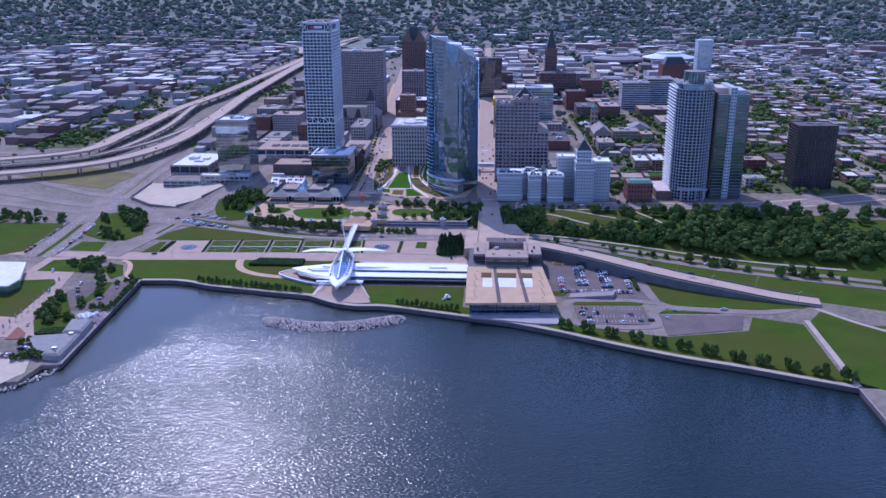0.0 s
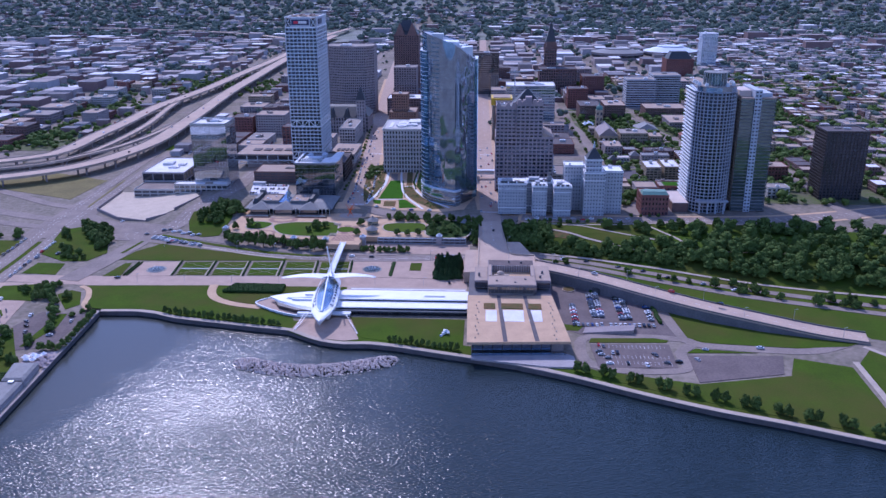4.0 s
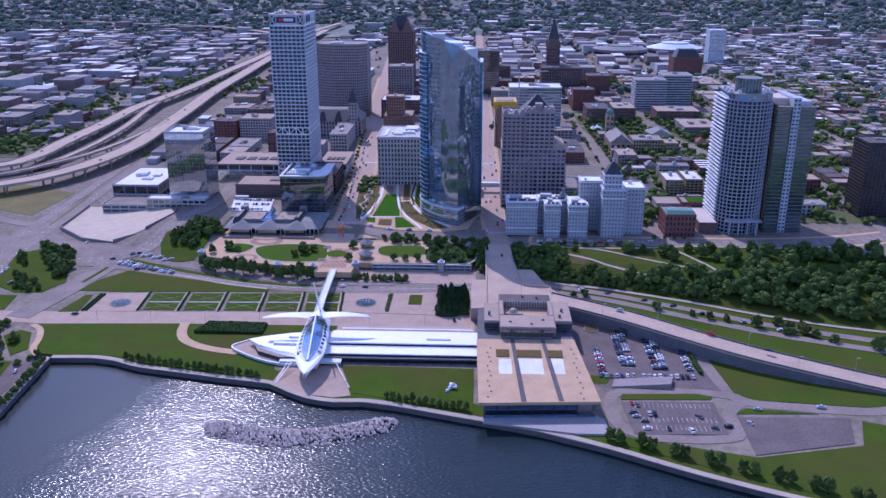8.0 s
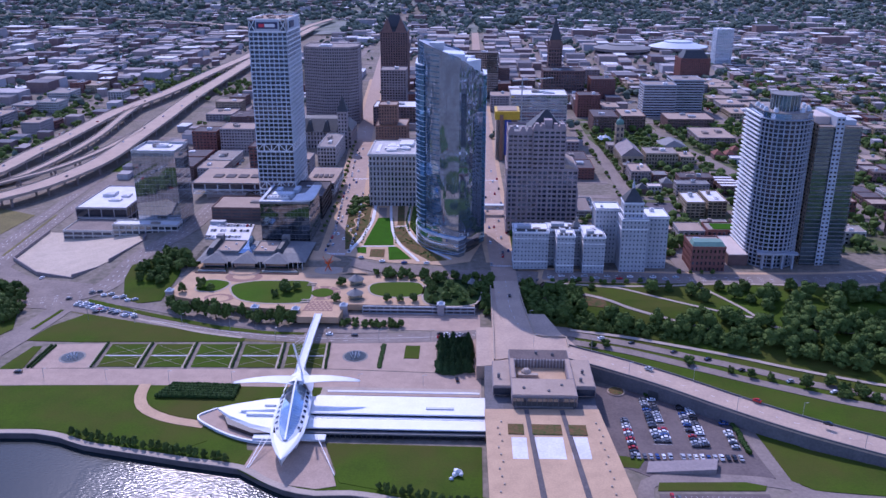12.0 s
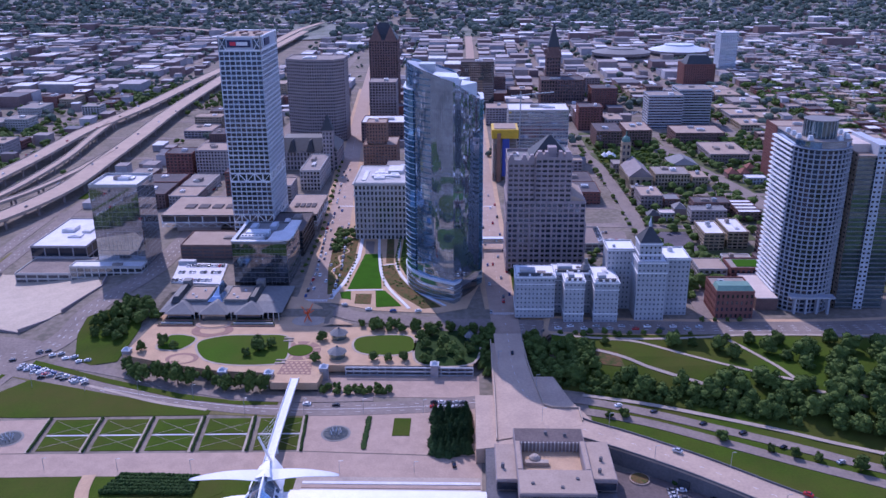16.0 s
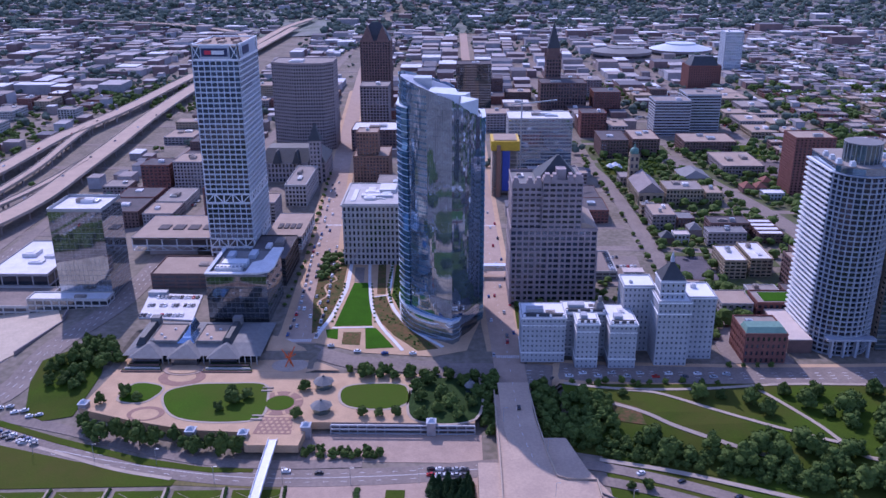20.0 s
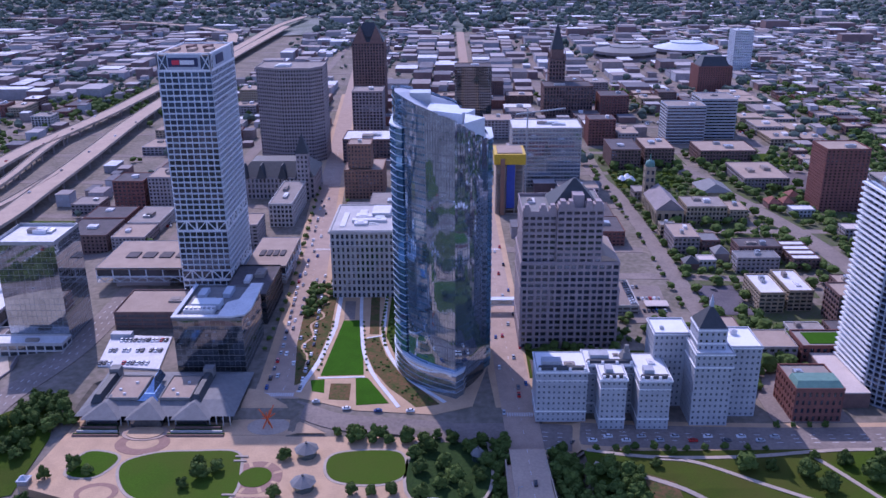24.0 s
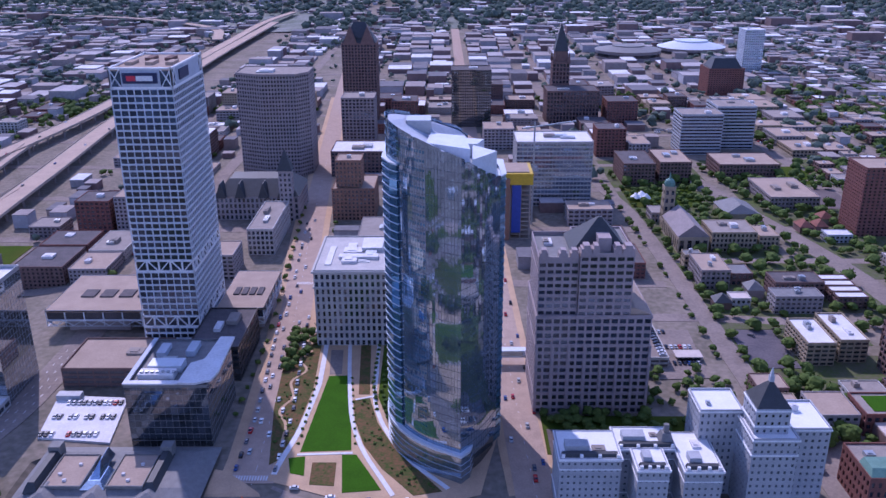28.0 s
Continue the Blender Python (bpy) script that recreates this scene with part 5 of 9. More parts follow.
    prism(bm, outline(0), 14, 29)
    part("podium", bm, BLUE_GLASS, ob)
    for z in (17.5, 21, 24.5):
        bm = bmesh.new()
        prism(bm, outline(0.3), z, z + 0.4)
        part("podium_band", bm, STEEL, ob)
    bm = bmesh.new()
    prism(bm, outline(0.5), 29, 30.4)
    part("podium_roof", bm, WHITE_METAL, ob)
    # lower slab on the south side with deep white fins, and the stepped one on the north
    for poly, top, m in (([(-9.2, 1008), (-9.2, 977), (-5.4, 968), (-1.6, 963.6), (1, 970), (0, 1008)], 170, WHITE_METAL), ([(44, 970), (50, 980), (50, 1006), (40, 1010)], 161, GREEN_GLASS)):
        bm = bmesh.new()
        prism(bm, poly, 14, top)
        part("side_slab", bm, TEAL_GLASS, ob, "deep blue glass side slab")
        for k in range(36):
            z = 18 + k * fh
            if z < top:
                bm = bmesh.new()
                prism(bm, inset(poly, -0.3), z, z + 0.35)
                part("slab_fin", bm, m, ob)
        bm = bmesh.new()
        prism(bm, inset(poly, -0.3), top, top + 0.6)
        part("slab_roof", bm, WHITE_METAL, ob)


us_tower()
glass_tower()
white_hall = tower("office_block", "pale stone office block with a white flat roof", rect(-64, -10, 1086, 1150), 14, 66, 10, 3.6, PALE_STONE, roof=BALLAST, pier=1.7, span=1.9, limit=150, units=4, parapet=2)
for z, d, h in ((24, 0.8, 0.9), (55.4, 0.9, 1.0), (66, 1.3, 1.2), (60.6, 0.5, 0.5)):
    bm = bmesh.new()
    prism(bm, inset(rect(-64, -10, 1086, 1150), -d), z, z + h)
    part("cornice", bm, PALE_STONE, white_hall)
for k in range(16):
    bm = bmesh.new()
    box(bm, -63.6 + 3.54 * k, -62.7 + 3.54 * k, 1085.2, 1086.1, 25, 55.3)
    part("pilaster", bm, PALE_STONE, white_hall)
for x0, x1, y0, y1, h in ((-50, -24, 1106, 1112, 3), (-46, -40, 1116, 1134, 2.4), (-36, -22, 1120, 1140, 4), (-58, -54, 1096, 1130, 1.6)):
    bm = bmesh.new()
    box(bm, x0, x1, y0, y1, 66.3, 66.3 + h)
    part("roof_plant", bm, WHITE_ROOF, white_hall)
pod2 = tower("stone_office_tower", "rosy granite office tower with a stepped top", rect(70, 133, 1003, 1052), 14, 74, 14, 4.6, ROSE_STONE, pier=1.2, span=1.75, limit=180, roof=TAN_ROOF, units=0)
tower("", "", rect(70.5, 92, 1005, 1046), 74.3, 106, 8, 4.4, ROSE_STONE, pier=1.2, span=1.9, limit=40, units=2, base=pod2, roof=SLATE, parapet=2.4)
tower("", "", rect(92.3, 121, 1003.4, 1046), 74.3, 110, 9, 4.6, ROSE_STONE, pier=1.2, span=1.9, limit=60, units=0, base=pod2, roof=SLATE)
bm = bmesh.new()
prism(bm, rect(88, 120, 1011, 1043), 108, 125, rect(103.6, 105.4, 1022, 1024))
part("pyramid_roof", bm, DARK_SLATE, pod2, "dark slate pyramid roof")
for poly, z in ((rect(70, 133, 1003, 1052), 27), (rect(70, 133, 1003, 1052), 57), (rect(70, 133, 1003, 1052), 73.4), (rect(70.5, 92, 1005, 1046), 98), (rect(92.3, 121, 1003.4, 1046), 101)):
    bm = bmesh.new()
    prism(bm, inset(poly, -0.35), z, z + 0.9)
    part("belt_course", bm, ROSE_STONE, pod2)
for x, w, z in ((92.6, 5.5, 110), (98.4, 4, 110), (114.4, 6.2, 110), (109.6, 4.4, 110), (70.8, 4.5, 107), (81, 4.5, 107), (87, 4.6, 107)):
    bm = bmesh.new()
    box(bm, x, x + w, 1003.0 if z > 108 else 1004.6, 1010, z, z + 3.6)
    box(bm, x + w * 0.2, x + w * 0.8, 1003.0 if z > 108 else 1004.6, 1009, z + 3.6, z + 5.6)
    part("battlement", bm, ROSE_STONE, pod2)
bm = bmesh.new()
box(bm, 102, 109, 1008, 1018, 108, 118)
part("dormer", bm, ROSE_STONE, pod2)
bm = bmesh.new()
prism(bm, rect(121.4, 132.6, 1004, 1051), 75.2, 79, rect(121.4, 124, 1004, 1051))
part("lean_to_roof", bm, TAN_ROOF, pod2, "sloping tan roof of the side step")
for k in range(8):
    bm = bmesh.new()
    box(bm, 70.2 + 8.9 * k, 71.6 + 8.9 * k, 1002.2, 1003.2, 14, 57)
    part("pilaster", bm, ROSE_STONE, pod2)
tower("parking_deck", "low concrete parking deck beside the office tower", rect(137, 160, 1056, 1104), 14, 20, 2, 6, PALE_STONE, DARK_ROOF, ASPHALT, pier=0.7, span=1.2, units=0)
shelter = thing("lot_booth", "flat white-roofed booth in the car park", "booth", (172, 1068, 14))
bm = bmesh.new()
box(bm, 168, 182, 1064, 1071, 14, 17.2)
part("wall", bm, GLASS, shelter)
bm = bmesh.new()
box(bm, 166.5, 183.5, 1062.5, 1072.5, 17.2, 17.8)
part("roof", bm, SUN_ROOF, shelter)
# shaded garden and lot at its foot
patch("lawn", [(74, 962), (136, 958), (200, 958), (200, 998), (74, 1000)], GRASS, 0.45, "shaded garden behind the apartment houses", "lawn")
patch("road", [(76, 946), (98, 944), (98, 984), (76, 986)], LOT, 0.5, "narrow asphalt car park", "car park")


def hotel():
    ob = thing("apartment_hotel", "white glazed-brick apartment house with projecting wings", "apartment building", (110, 925, 14))
    k = 0
    for poly, z, fl, lim in ((rect(73, 101, 913, 936), 45, 9, 63), (rect(101, 128, 922, 940), 44.4, 9, 20), (rect(107, 121, 905, 922), 44.6, 9, 36), (rect(128, 145, 905, 936), 44, 9, 36)):
        tower("", "", poly, 14, z, fl, 2.9, WHITE_BRICK, BLIND_GLASS, roof=SUN_ROOF, pier=1.75, span=2.1, limit=lim, base=ob, units=1, seed=k, depth=0.45)
        k += 1
        for zc, d, hgt in ((z - 0.2, 0.7, 1.0), (z - 5.2, 0.35, 0.5), (20.5, 0.35, 0.6)):
            bm = bmesh.new()
            prism(bm, inset(poly, -d), zc, zc + hgt)
            part("cornice", bm, WHITE, ob, "projecting white cornice")
        bm = bmesh.new()
        x0, y0 = poly[0]
        x1, y1 = poly[2]
        box(bm, x0 + 3, (x0 + x1) / 2, y0 + 5, y0 + 11, z + 1.0, z + 4.2)
        part("stair_head", bm, WHITE_BRICK, ob)
        bm = bmesh.new()
        prism(bm, rect(x0 + 0.6, x1 - 0.6, y0 + 0.5, y0 + 4.2), z + 0.3, z + 2.4, rect(x0 + 1.4, x1 - 1.4, y0 + 1.6, y0 + 4.0))
        part("mansard", bm, DARK_SLATE, ob, "dark slate mansard behind the parapet")
        for q in range(4):
            bm = bmesh.new()
            box(bm, x0 + 0.8 + (x1 - x0 - 3) * q / 3, x0 + 2.2 + (x1 - x0 - 3) * q / 3, y0 + 0.1, y0 + 1.2, z + 1.0, z + 2.6)
            part("parapet_block", bm, WHITE, ob)
    bm = bmesh.new()
    prism(bm, rect(121, 128, 924, 934), 44.6, 50, rect(122.5, 126.5, 927, 931))
    box(bm, 123.4, 125.6, 928, 930, 50, 54)
    part("cupola", bm, SLATE, ob)
    t = thing("apartment_tower", "white apartment tower with a dark pyramid roof and spire", "apartment building", (172, 930, 14))
    tower("", "", rect(158, 178.5, 909, 936), 14, 58, 12, 2.9, WHITE_BRICK, BLIND_GLASS, pier=1.75, span=2.1, limit=84, base=t, units=0, depth=0.45, roof=DARK_ROOF)
    tower("", "", rect(159.5, 175, 914, 930), 58.3, 70, 3, 3.2, WHITE_BRICK, pier=2.0, span=2.4, limit=12, base=t, units=0, depth=0.4)
    tower("", "", rect(140, 160, 930, 950), 14, 60, 12, 2.9, WHITE_BRICK, BLIND_GLASS, pier=1.75, span=2.1, limit=60, base=t, units=1, depth=0.45, roof=TAN_ROOF)
    tower("", "", rect(178.6, 197, 919, 944), 14, 57, 12, 2.9, WHITE_BRICK, BLIND_GLASS, pier=1.75, span=2.1, limit=36, base=t, units=1, depth=0.45, roof=TAN_ROOF)
    for poly, zc in ((rect(158, 178.5, 909, 936), 57.6), (rect(159.5, 175, 914, 930), 69.8), (rect(140, 160, 930, 950), 59.6), (rect(178.6, 197, 919, 944), 56.6), (rect(158, 178.5, 909, 936), 50), (rect(159.5, 175, 914, 930), 62)):
        bm = bmesh.new()
        prism(bm, inset(poly, -0.5), zc, zc + 0.7)
        part("cornice", bm, WHITE, t, "projecting white cornice")
    bm = bmesh.new()
    prism(bm, rect(159.5, 175, 914, 930), 71.2, 81, rect(166.4, 168.2, 921.2, 922.8))
    part("pyramid_roof", bm, DARK_SLATE, t, "dark slate pyramid roof")
    bm = bmesh.new()
    box(bm, 166.3, 168.3, 921, 923, 81, 84)
    prism(bm, rect(166.5, 168.1, 921.2, 922.8), 84, 88, rect(167.2, 167.4, 921.9, 922.1))
    part("spire", bm, BLUE_STONE, t)


def curved_tower():
    ob = thing("curved_apartment_tower", "tall white apartment tower with a curved balconied front", "apartment building", (284, 950, 14))
    front = spline([(266, 937), (270, 930), (276, 925.5), (284, 923.5), (292, 924.5), (299, 928), (305, 934)], 3.4)
    outline = [(p.x, p.y) for p in front] + [(306, 978), (267, 978)]
    k = len(outline)
    fh = 3.45
    for f in range(36):
        z = 14 + f * fh
        bm = bmesh.new()
        prism(bm, inset(outline, -0.35), z, z + 0.62)
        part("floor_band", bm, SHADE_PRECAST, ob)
        # balcony fronts of the sunny flank in plain white, against the front's shade-darkened grey
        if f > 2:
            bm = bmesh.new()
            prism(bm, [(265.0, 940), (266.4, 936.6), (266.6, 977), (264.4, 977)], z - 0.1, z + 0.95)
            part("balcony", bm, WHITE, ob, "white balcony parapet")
    for i, p in enumerate(outline):
        q = outline[(i + 1) % k]
        u = (Vector(q) - Vector(p)).normalized()
        n, length = Vector((u.y, -u.x)), math.dist(p, q)
        for c in range(max(1, round(length / 7))):
            bm = bmesh.new()
            a = length * c / max(1, round(length / 7))
            obox(bm, p, u, n, a - 0.38, a + 0.38, -0.8, 0.2, 14, 134)
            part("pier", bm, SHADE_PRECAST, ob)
    # recessed window walls, set back deeper in the middle bays
    bm = bmesh.new()
    prism(bm, inset(outline, 1.1), 14, 137)
    part("glazed_core", bm, GLASS, ob)
    bm = bmesh.new()
    prism(bm, inset(outline, 0.9), 134.4, 140)
    part("crown_glazing", bm, BLUE_GLASS, ob, "blue glazed top storeys")
    bm = bmesh.new()
    prism(bm, inset(outline, 0.5), 140, 140.7)
    part("roof", bm, BALLAST, ob)
    bm = bmesh.new()
    bmesh.ops.create_cone(bm, cap_ends=True, segments=28, radius1=11, radius2=11, depth=12, matrix=Matrix.Translation((285, 944, 146.6)))
    part("crown_drum", bm, GREEN_GLASS, ob)
    for i in range(24):
        a = i * math.tau / 24
        bm = bmesh.new()
        box(bm, 285 + 11.1 * math.cos(a) - 0.2, 285 + 11.1 * math.cos(a) + 0.2, 944 + 11.1 * math.sin(a) - 0.2, 944 + 11.1 * math.sin(a) + 0.2, 140.7, 152.6)
        part("crown_post", bm, STEEL, ob)
    bm = bmesh.new()
    bmesh.ops.create_cone(bm, cap_ends=True, segments=28, radius1=11.5, radius2=11.5, depth=0.6, matrix=Matrix.Translation((285, 944, 152.9)))
    part("crown_ring", bm, SLATE, ob)
    for x, y in ((268.5, 938), (268.5, 948), (268.5, 958), (301, 936), (303, 944), (303, 952), (294, 930), (274, 931)):
        bm = bmesh.new()
        box(bm, x - 1.6, x + 1.6, y - 1.6, y + 1.6, 140.7, 142.6)
        box(bm, x - 1.2, x + 1.2, y - 1.2, y + 1.2, 142.6, 143.8)
        part("roof_frame", bm, WHITE_METAL, ob)
    # entrance storeys: a wide white frame, and a low terrace on the sunny side
    for x in (276, 284, 292, 300):
        bm = bmesh.new()
        box(bm, x - 0.7, x + 0.7, 921.0, 923.4, 14, 26)
        part("porch_column", bm, SHADE_PRECAST, ob)
    bm = bmesh.new()
    box(bm, 272, 304, 920.8, 927, 26, 27.4)
    part("porch_roof", bm, SHADE_PRECAST, ob)
    bm = bmesh.new()
    prism(bm, [(250, 928), (266, 928), (266, 978), (250, 978)], 13.5, 23)
    part("podium", bm, BROWN_BRICK, ob, "low brown podium wing")
    bm = bmesh.new()
    prism(bm, [(250.5, 928.5), (266, 928.5), (266, 978), (250.5, 978)], 23.01, 23.6)
    part("podium_roof", bm, SUN_ROOF, ob)


def glass_slab():
    """The neighbour: a sunny tan flank, and a dark glass front with a pale stair strip."""
    ob = thing("apartment_tower", "tall dark glass apartment slab with a tan flank", "apartment building", (324, 950, 14))
    poly = rect(309, 343, 932, 976)
    bm = bmesh.new()
    prism(bm, inset(poly, 0.6), 14, 128)
    part("glazed_core", bm, GREEN_GLASS, ob)
    bm = bmesh.new()
    facade(bm, (309, 976), (309, 932), 14, 131, 33, 7, 3.2, 2.0, 0.4, 0.35, ob, GLASS, 231)
    part("flank_wall", bm, TAN_WALL, ob, "sunlit tan precast flank")
    for f in range(34):
        z = 15 + f * 3.45
        for x0, x1 in ((309.4, 322), (328.6, 343.2)):
            bm = bmesh.new()
            box(bm, x0, x1, 931.5, 933, z, z + 0.5)
            part("floor_band", bm, SLATE, ob)
    bm = bmesh.new()
    facade(bm, (322, 931), (328.5, 931), 14, 137, 35, 2, 1.4, 1.9, 0.4, 0.35, ob, GLASS, 68)
    box(bm, 322, 328.5, 931.5, 976, 128, 137)
    part("stair_strip", bm, BLUE_STONE, ob, "pale concrete stair strip")
    for x0, x1, y0, y1, z0, z1, m in ((309.2, 342.8, 932.2, 975.8, 128, 129, TAN_ROOF), (310, 321.8, 944, 974, 129, 135, SUN_ROOF), (329, 341, 940, 972, 129, 133, BLUE_STONE)):
        bm = bmesh.new()
        box(bm, x0, x1, y0, y1, z0, z1)
        part("penthouse" if z1 > 130 else "roof", bm, m, ob)
    bm = bmesh.new()
    facade(bm, (343, 932), (343, 976), 14, 128, 33, 10, 0.5, 0.9, 0.4)
    part("end_wall", bm, SLATE, ob)


hotel()
curved_tower()
glass_slab()
tower("apartment_tower", "dark bronze apartment tower with vertical stripes", rect(415, 459, 980, 1014), 14, 87, 22, 3.6, DARK_STONE, GLASS, pier=1.3, span=0.9, limit=100, units=2, depth=0.8, roof=DARK_ROOF)
tower("hotel_glass_tower", "mirror-glass hotel tower on a pale podium", rect(-272, -232, 1012, 1050), 8, 84, 18, 3.2, STEEL, SILVER_GLASS, pier=0.1, span=0.16, limit=110, units=4, depth=0.08, roof=WHITE_ROOF, parapet=2.5)
tower("hotel_podium", "pale low hotel podium", rect(-292, -231, 998, 1011.7), 6, 19, 3, 6, PALE_STONE, DARK_GLASS, WHITE_ROOF, units=1, limit=30)
conf = tower("office_building", "dark glass office block with white roof plant", rect(-146, -103, 970, 1022), 14, 50, 9, 3.4, SLATE, DARK_GLASS, SLATE, pier=0.12, span=0.3, limit=110, units=0, depth=0.12, parapet=1.6)
for name, poly, z0, z1, m in (("roof_canopy", [(-118, 970), (-109, 969.5), (-101.5, 973), (-99.5, 982), (-100.5, 1022.5), (-108.5, 1022.5), (-110.5, 996), (-117, 991)], 51.7, 52.9, WHITE_ROOF),
                              ("roof_sill", rect(-146.4, -118.2, 969.4, 973), 51.7, 52.5, WHITE_ROOF), ("roof_sill", rect(-146.6, -144, 973.2, 1022), 51.7, 52.4, BLUE_STONE),
                              ("plant_room", rect(-141, -122, 977, 984), 50.3, 53.6, WHITE_ROOF), ("plant_room", rect(-138, -120, 985, 994), 50.3, 54.4, WHITE_METAL),
                              ("plant_room", rect(-134, -126, 995, 999), 50.3, 52.8, STEEL), ("chiller", rect(-139, -134, 1002, 1014), 50.3, 53.2, BLUE_STONE), ("chiller", rect(-123, -118, 1003, 1016), 50.3, 53.6, BLUE_STONE)):
    bm = bmesh.new()
    prism(bm, poly, z0, z1)
    part(name, bm, m, conf)
for k in range(7):
    bm = bmesh.new()
    box(bm, -140 + 2.8 * k, -138.4 + 2.8 * k, 978.5, 980, 53.6, 54.6)
    part("fan_unit", bm, STEEL, conf)
tower("office_annex", "dark bronze office annex with a tar roof", rect(-135, -104, 1040, 1096), 14, 36, 5, 4, DARK_STONE, DARK_GLASS, DARK_ROOF, pier=0.5, span=1.2, limit=40, units=2, depth=0.3)
lot = [(-206, 1014), (-206, 1021), (-165, 1018), (-159, 972), (-200, 977)]
slab("parking_deck", lot[::-1], WHITE_ROOF, 12, 15.2, "pale rooftop parking deck", "car park")
bm = bmesh.new()
box(bm, -206, -192, 1015, 1020.5, 15.2, 18.4)
booth = part("stair_booth", bm, WHITE_BRICK)
tagged(booth, "white stair booth on the parking deck", "booth")
tower("parking_garage", "low brown parking garage with open ribbons", rect(-209, -152, 1032, 1072), 13, 26, 4, 9, BROWN_BRICK, DARK_ROOF, TAN_ROOF, pier=0.8, span=1.3, units=1)
tower("warehouse", "low block with a white flat roof", rect(-345, -295, 1040, 1120), 4, 22, 2, 12, GRAY_STONE, GLASS, WHITE_ROOF, units=3)
tower("parking_deck", "grey open parking deck", rect(-340, -285, 1000, 1038), 4, 12, 2, 10, PALE_STONE, DARK_ROOF, ASPHALT, units=0)
club = tower("club_building", "red-brick clubhouse with a green copper mansard", rect(216, 243, 913, 942), 14, 34, 4, 3.6, RED_BRICK, GLASS, BALLAST, pier=1.9, span=2.2, limit=40, units=1)
bm = bmesh.new()
prism(bm, rect(216.4, 242.6, 913.4, 926), 35.3, 38, rect(218, 241, 917, 926))
part("copper_roof", bm, COPPER, club, "green copper mansard")
tower("apartment_house", "low white-roofed apartment house", rect(246, 264, 1058, 1094), 14, 29, 5, 4, BUFF_BRICK, GLASS, WHITE_ROOF, limit=30, units=2)
tower("apartment_house", "low white-roofed apartment house", rect(268, 286, 1062, 1102), 14, 29, 5, 4, BUFF_BRICK, GLASS, WHITE_ROOF, limit=30, units=2)
tower("apartment_house", "brown brick apartment block", rect(290, 324, 1032, 1056), 14, 38, 6, 4, BROWN_BRICK, GLASS, TAN_ROOF, limit=54, units=2)
grey = [(-206, 1502), (-176, 1488), (-140, 1490), (-128, 1506), (-128, 1546), (-206, 1550)]
tower("office_slab", "big taupe office slab with fine window grid", grey, 14, 126, 26, 3.4, TAUPE, GLASS, BALLAST, pier=1.4, span=1.9, units=2)
tower("black_office_block", "black glass office block", rect(28, 82, 1738, 1780), 12, 91, 20, 3.2, DARK_STONE, DARK_GLASS, DARK_ROOF, pier=0.6, span=1.0, units=1)
t = tower("banded_office", "white office block with dark window bands", rect(302, 352, 1585, 1625), 14, 62, 12, 50, WHITE_BRICK, GLASS, BALLAST, pier=1.0, span=2.0, units=2)
tower("", "", rect(352, 400, 1612, 1660), 14, 66, 13, 48, WHITE_BRICK, GLASS, BALLAST, pier=1.0, span=2.0, units=1, base=t)
tower("glass_office_block", "wide pale glass office block", rect(89, 163, 1384, 1430), 14, 78, 15, 3.6, PALE_STONE, BLUE_GLASS, WHITE_ROOF, pier=0.3, span=1.3, units=3)


def works_tower():
    ob = thing("construction_tower", "half-built tower core with yellow formwork and blue wrap", "construction", (80, 1300, 14))
    bm = bmesh.new()
    for k in range(12):
        prism(bm, rect(67, 95, 1290, 1325), 14 + k * 4, 14.6 + k * 4)
    for x in (68, 77, 86, 94):
        for y in (1291, 1307, 1324):
            box(bm, x - 0.5, x + 0.5, y - 0.5, y + 0.5, 14, 62)
    part("frame", bm, CONCRETE, ob)
    bm = bmesh.new()
    box(bm, 78, 86, 1289.6, 1290, 20, 66)
    part("wrap", bm, BLUE_WRAP, ob)
    bm = bmesh.new()
    box(bm, 72, 76, 1286, 1290, 14, 70)
    part("hoist", bm, ORANGE_STONE, ob)
    bm = bmesh.new()
    box(bm, 66, 96, 1288.5, 1326, 64, 74)
    part("formwork", bm, YELLOW, ob, "yellow formwork panels")
    bm = bmesh.new()
    box(bm, 69, 93, 1292, 1322, 74, 75)
    part("deck", bm, TAN_ROOF, ob)
    beam(ob, "crane_mast", (100, 1330, 14), (100, 1330, 110), 1.4, STEEL)
    beam(ob, "crane_jib", (88, 1322, 106), (140, 1352, 106), 1.2, STEEL)


works_tower()


def gothic_tower():
    ob = thing("gabled_tower", "brown brick tower with steep gothic gables", "skyscraper", (-100, 1790, 12))
    tower("", "", rect(-124, -76, 1775, 1818), 10, 122, 26, 4.4, BROWN_BRICK, GLASS, pier=1.8, span=1.5, base=ob, units=0)
    for x0, x1, y0, y1, lo, hi in ((-124, -76, 1775, 1818, 122, 140), (-118, -82, 1780, 1812, 130, 150)):
        bm = bmesh.new()
        prism(bm, rect(x0, x1, y0, y1), lo, hi, rect(x0 + 10, x1 - 10, y0 + 16, y1 - 16))
        part("steep_roof", bm, DARK_SLATE, ob)
    for x in (-112, -88):
        bm = bmesh.new()
        v = [bm.verts.new(c) for c in ((x - 10, 1774.5, 122), (x + 10, 1774.5, 122), (x, 1774.5, 146), (x - 10, 1786, 122), (x + 10, 1786, 122), (x, 1786, 146))]
        for f in ((0, 1, 2), (5, 4, 3), (0, 2, 5, 3), (1, 4, 5, 2), (0, 3, 4, 1)):
            bm.faces.new([v[i] for i in f])
        part("gable", bm, BROWN_BRICK, ob)


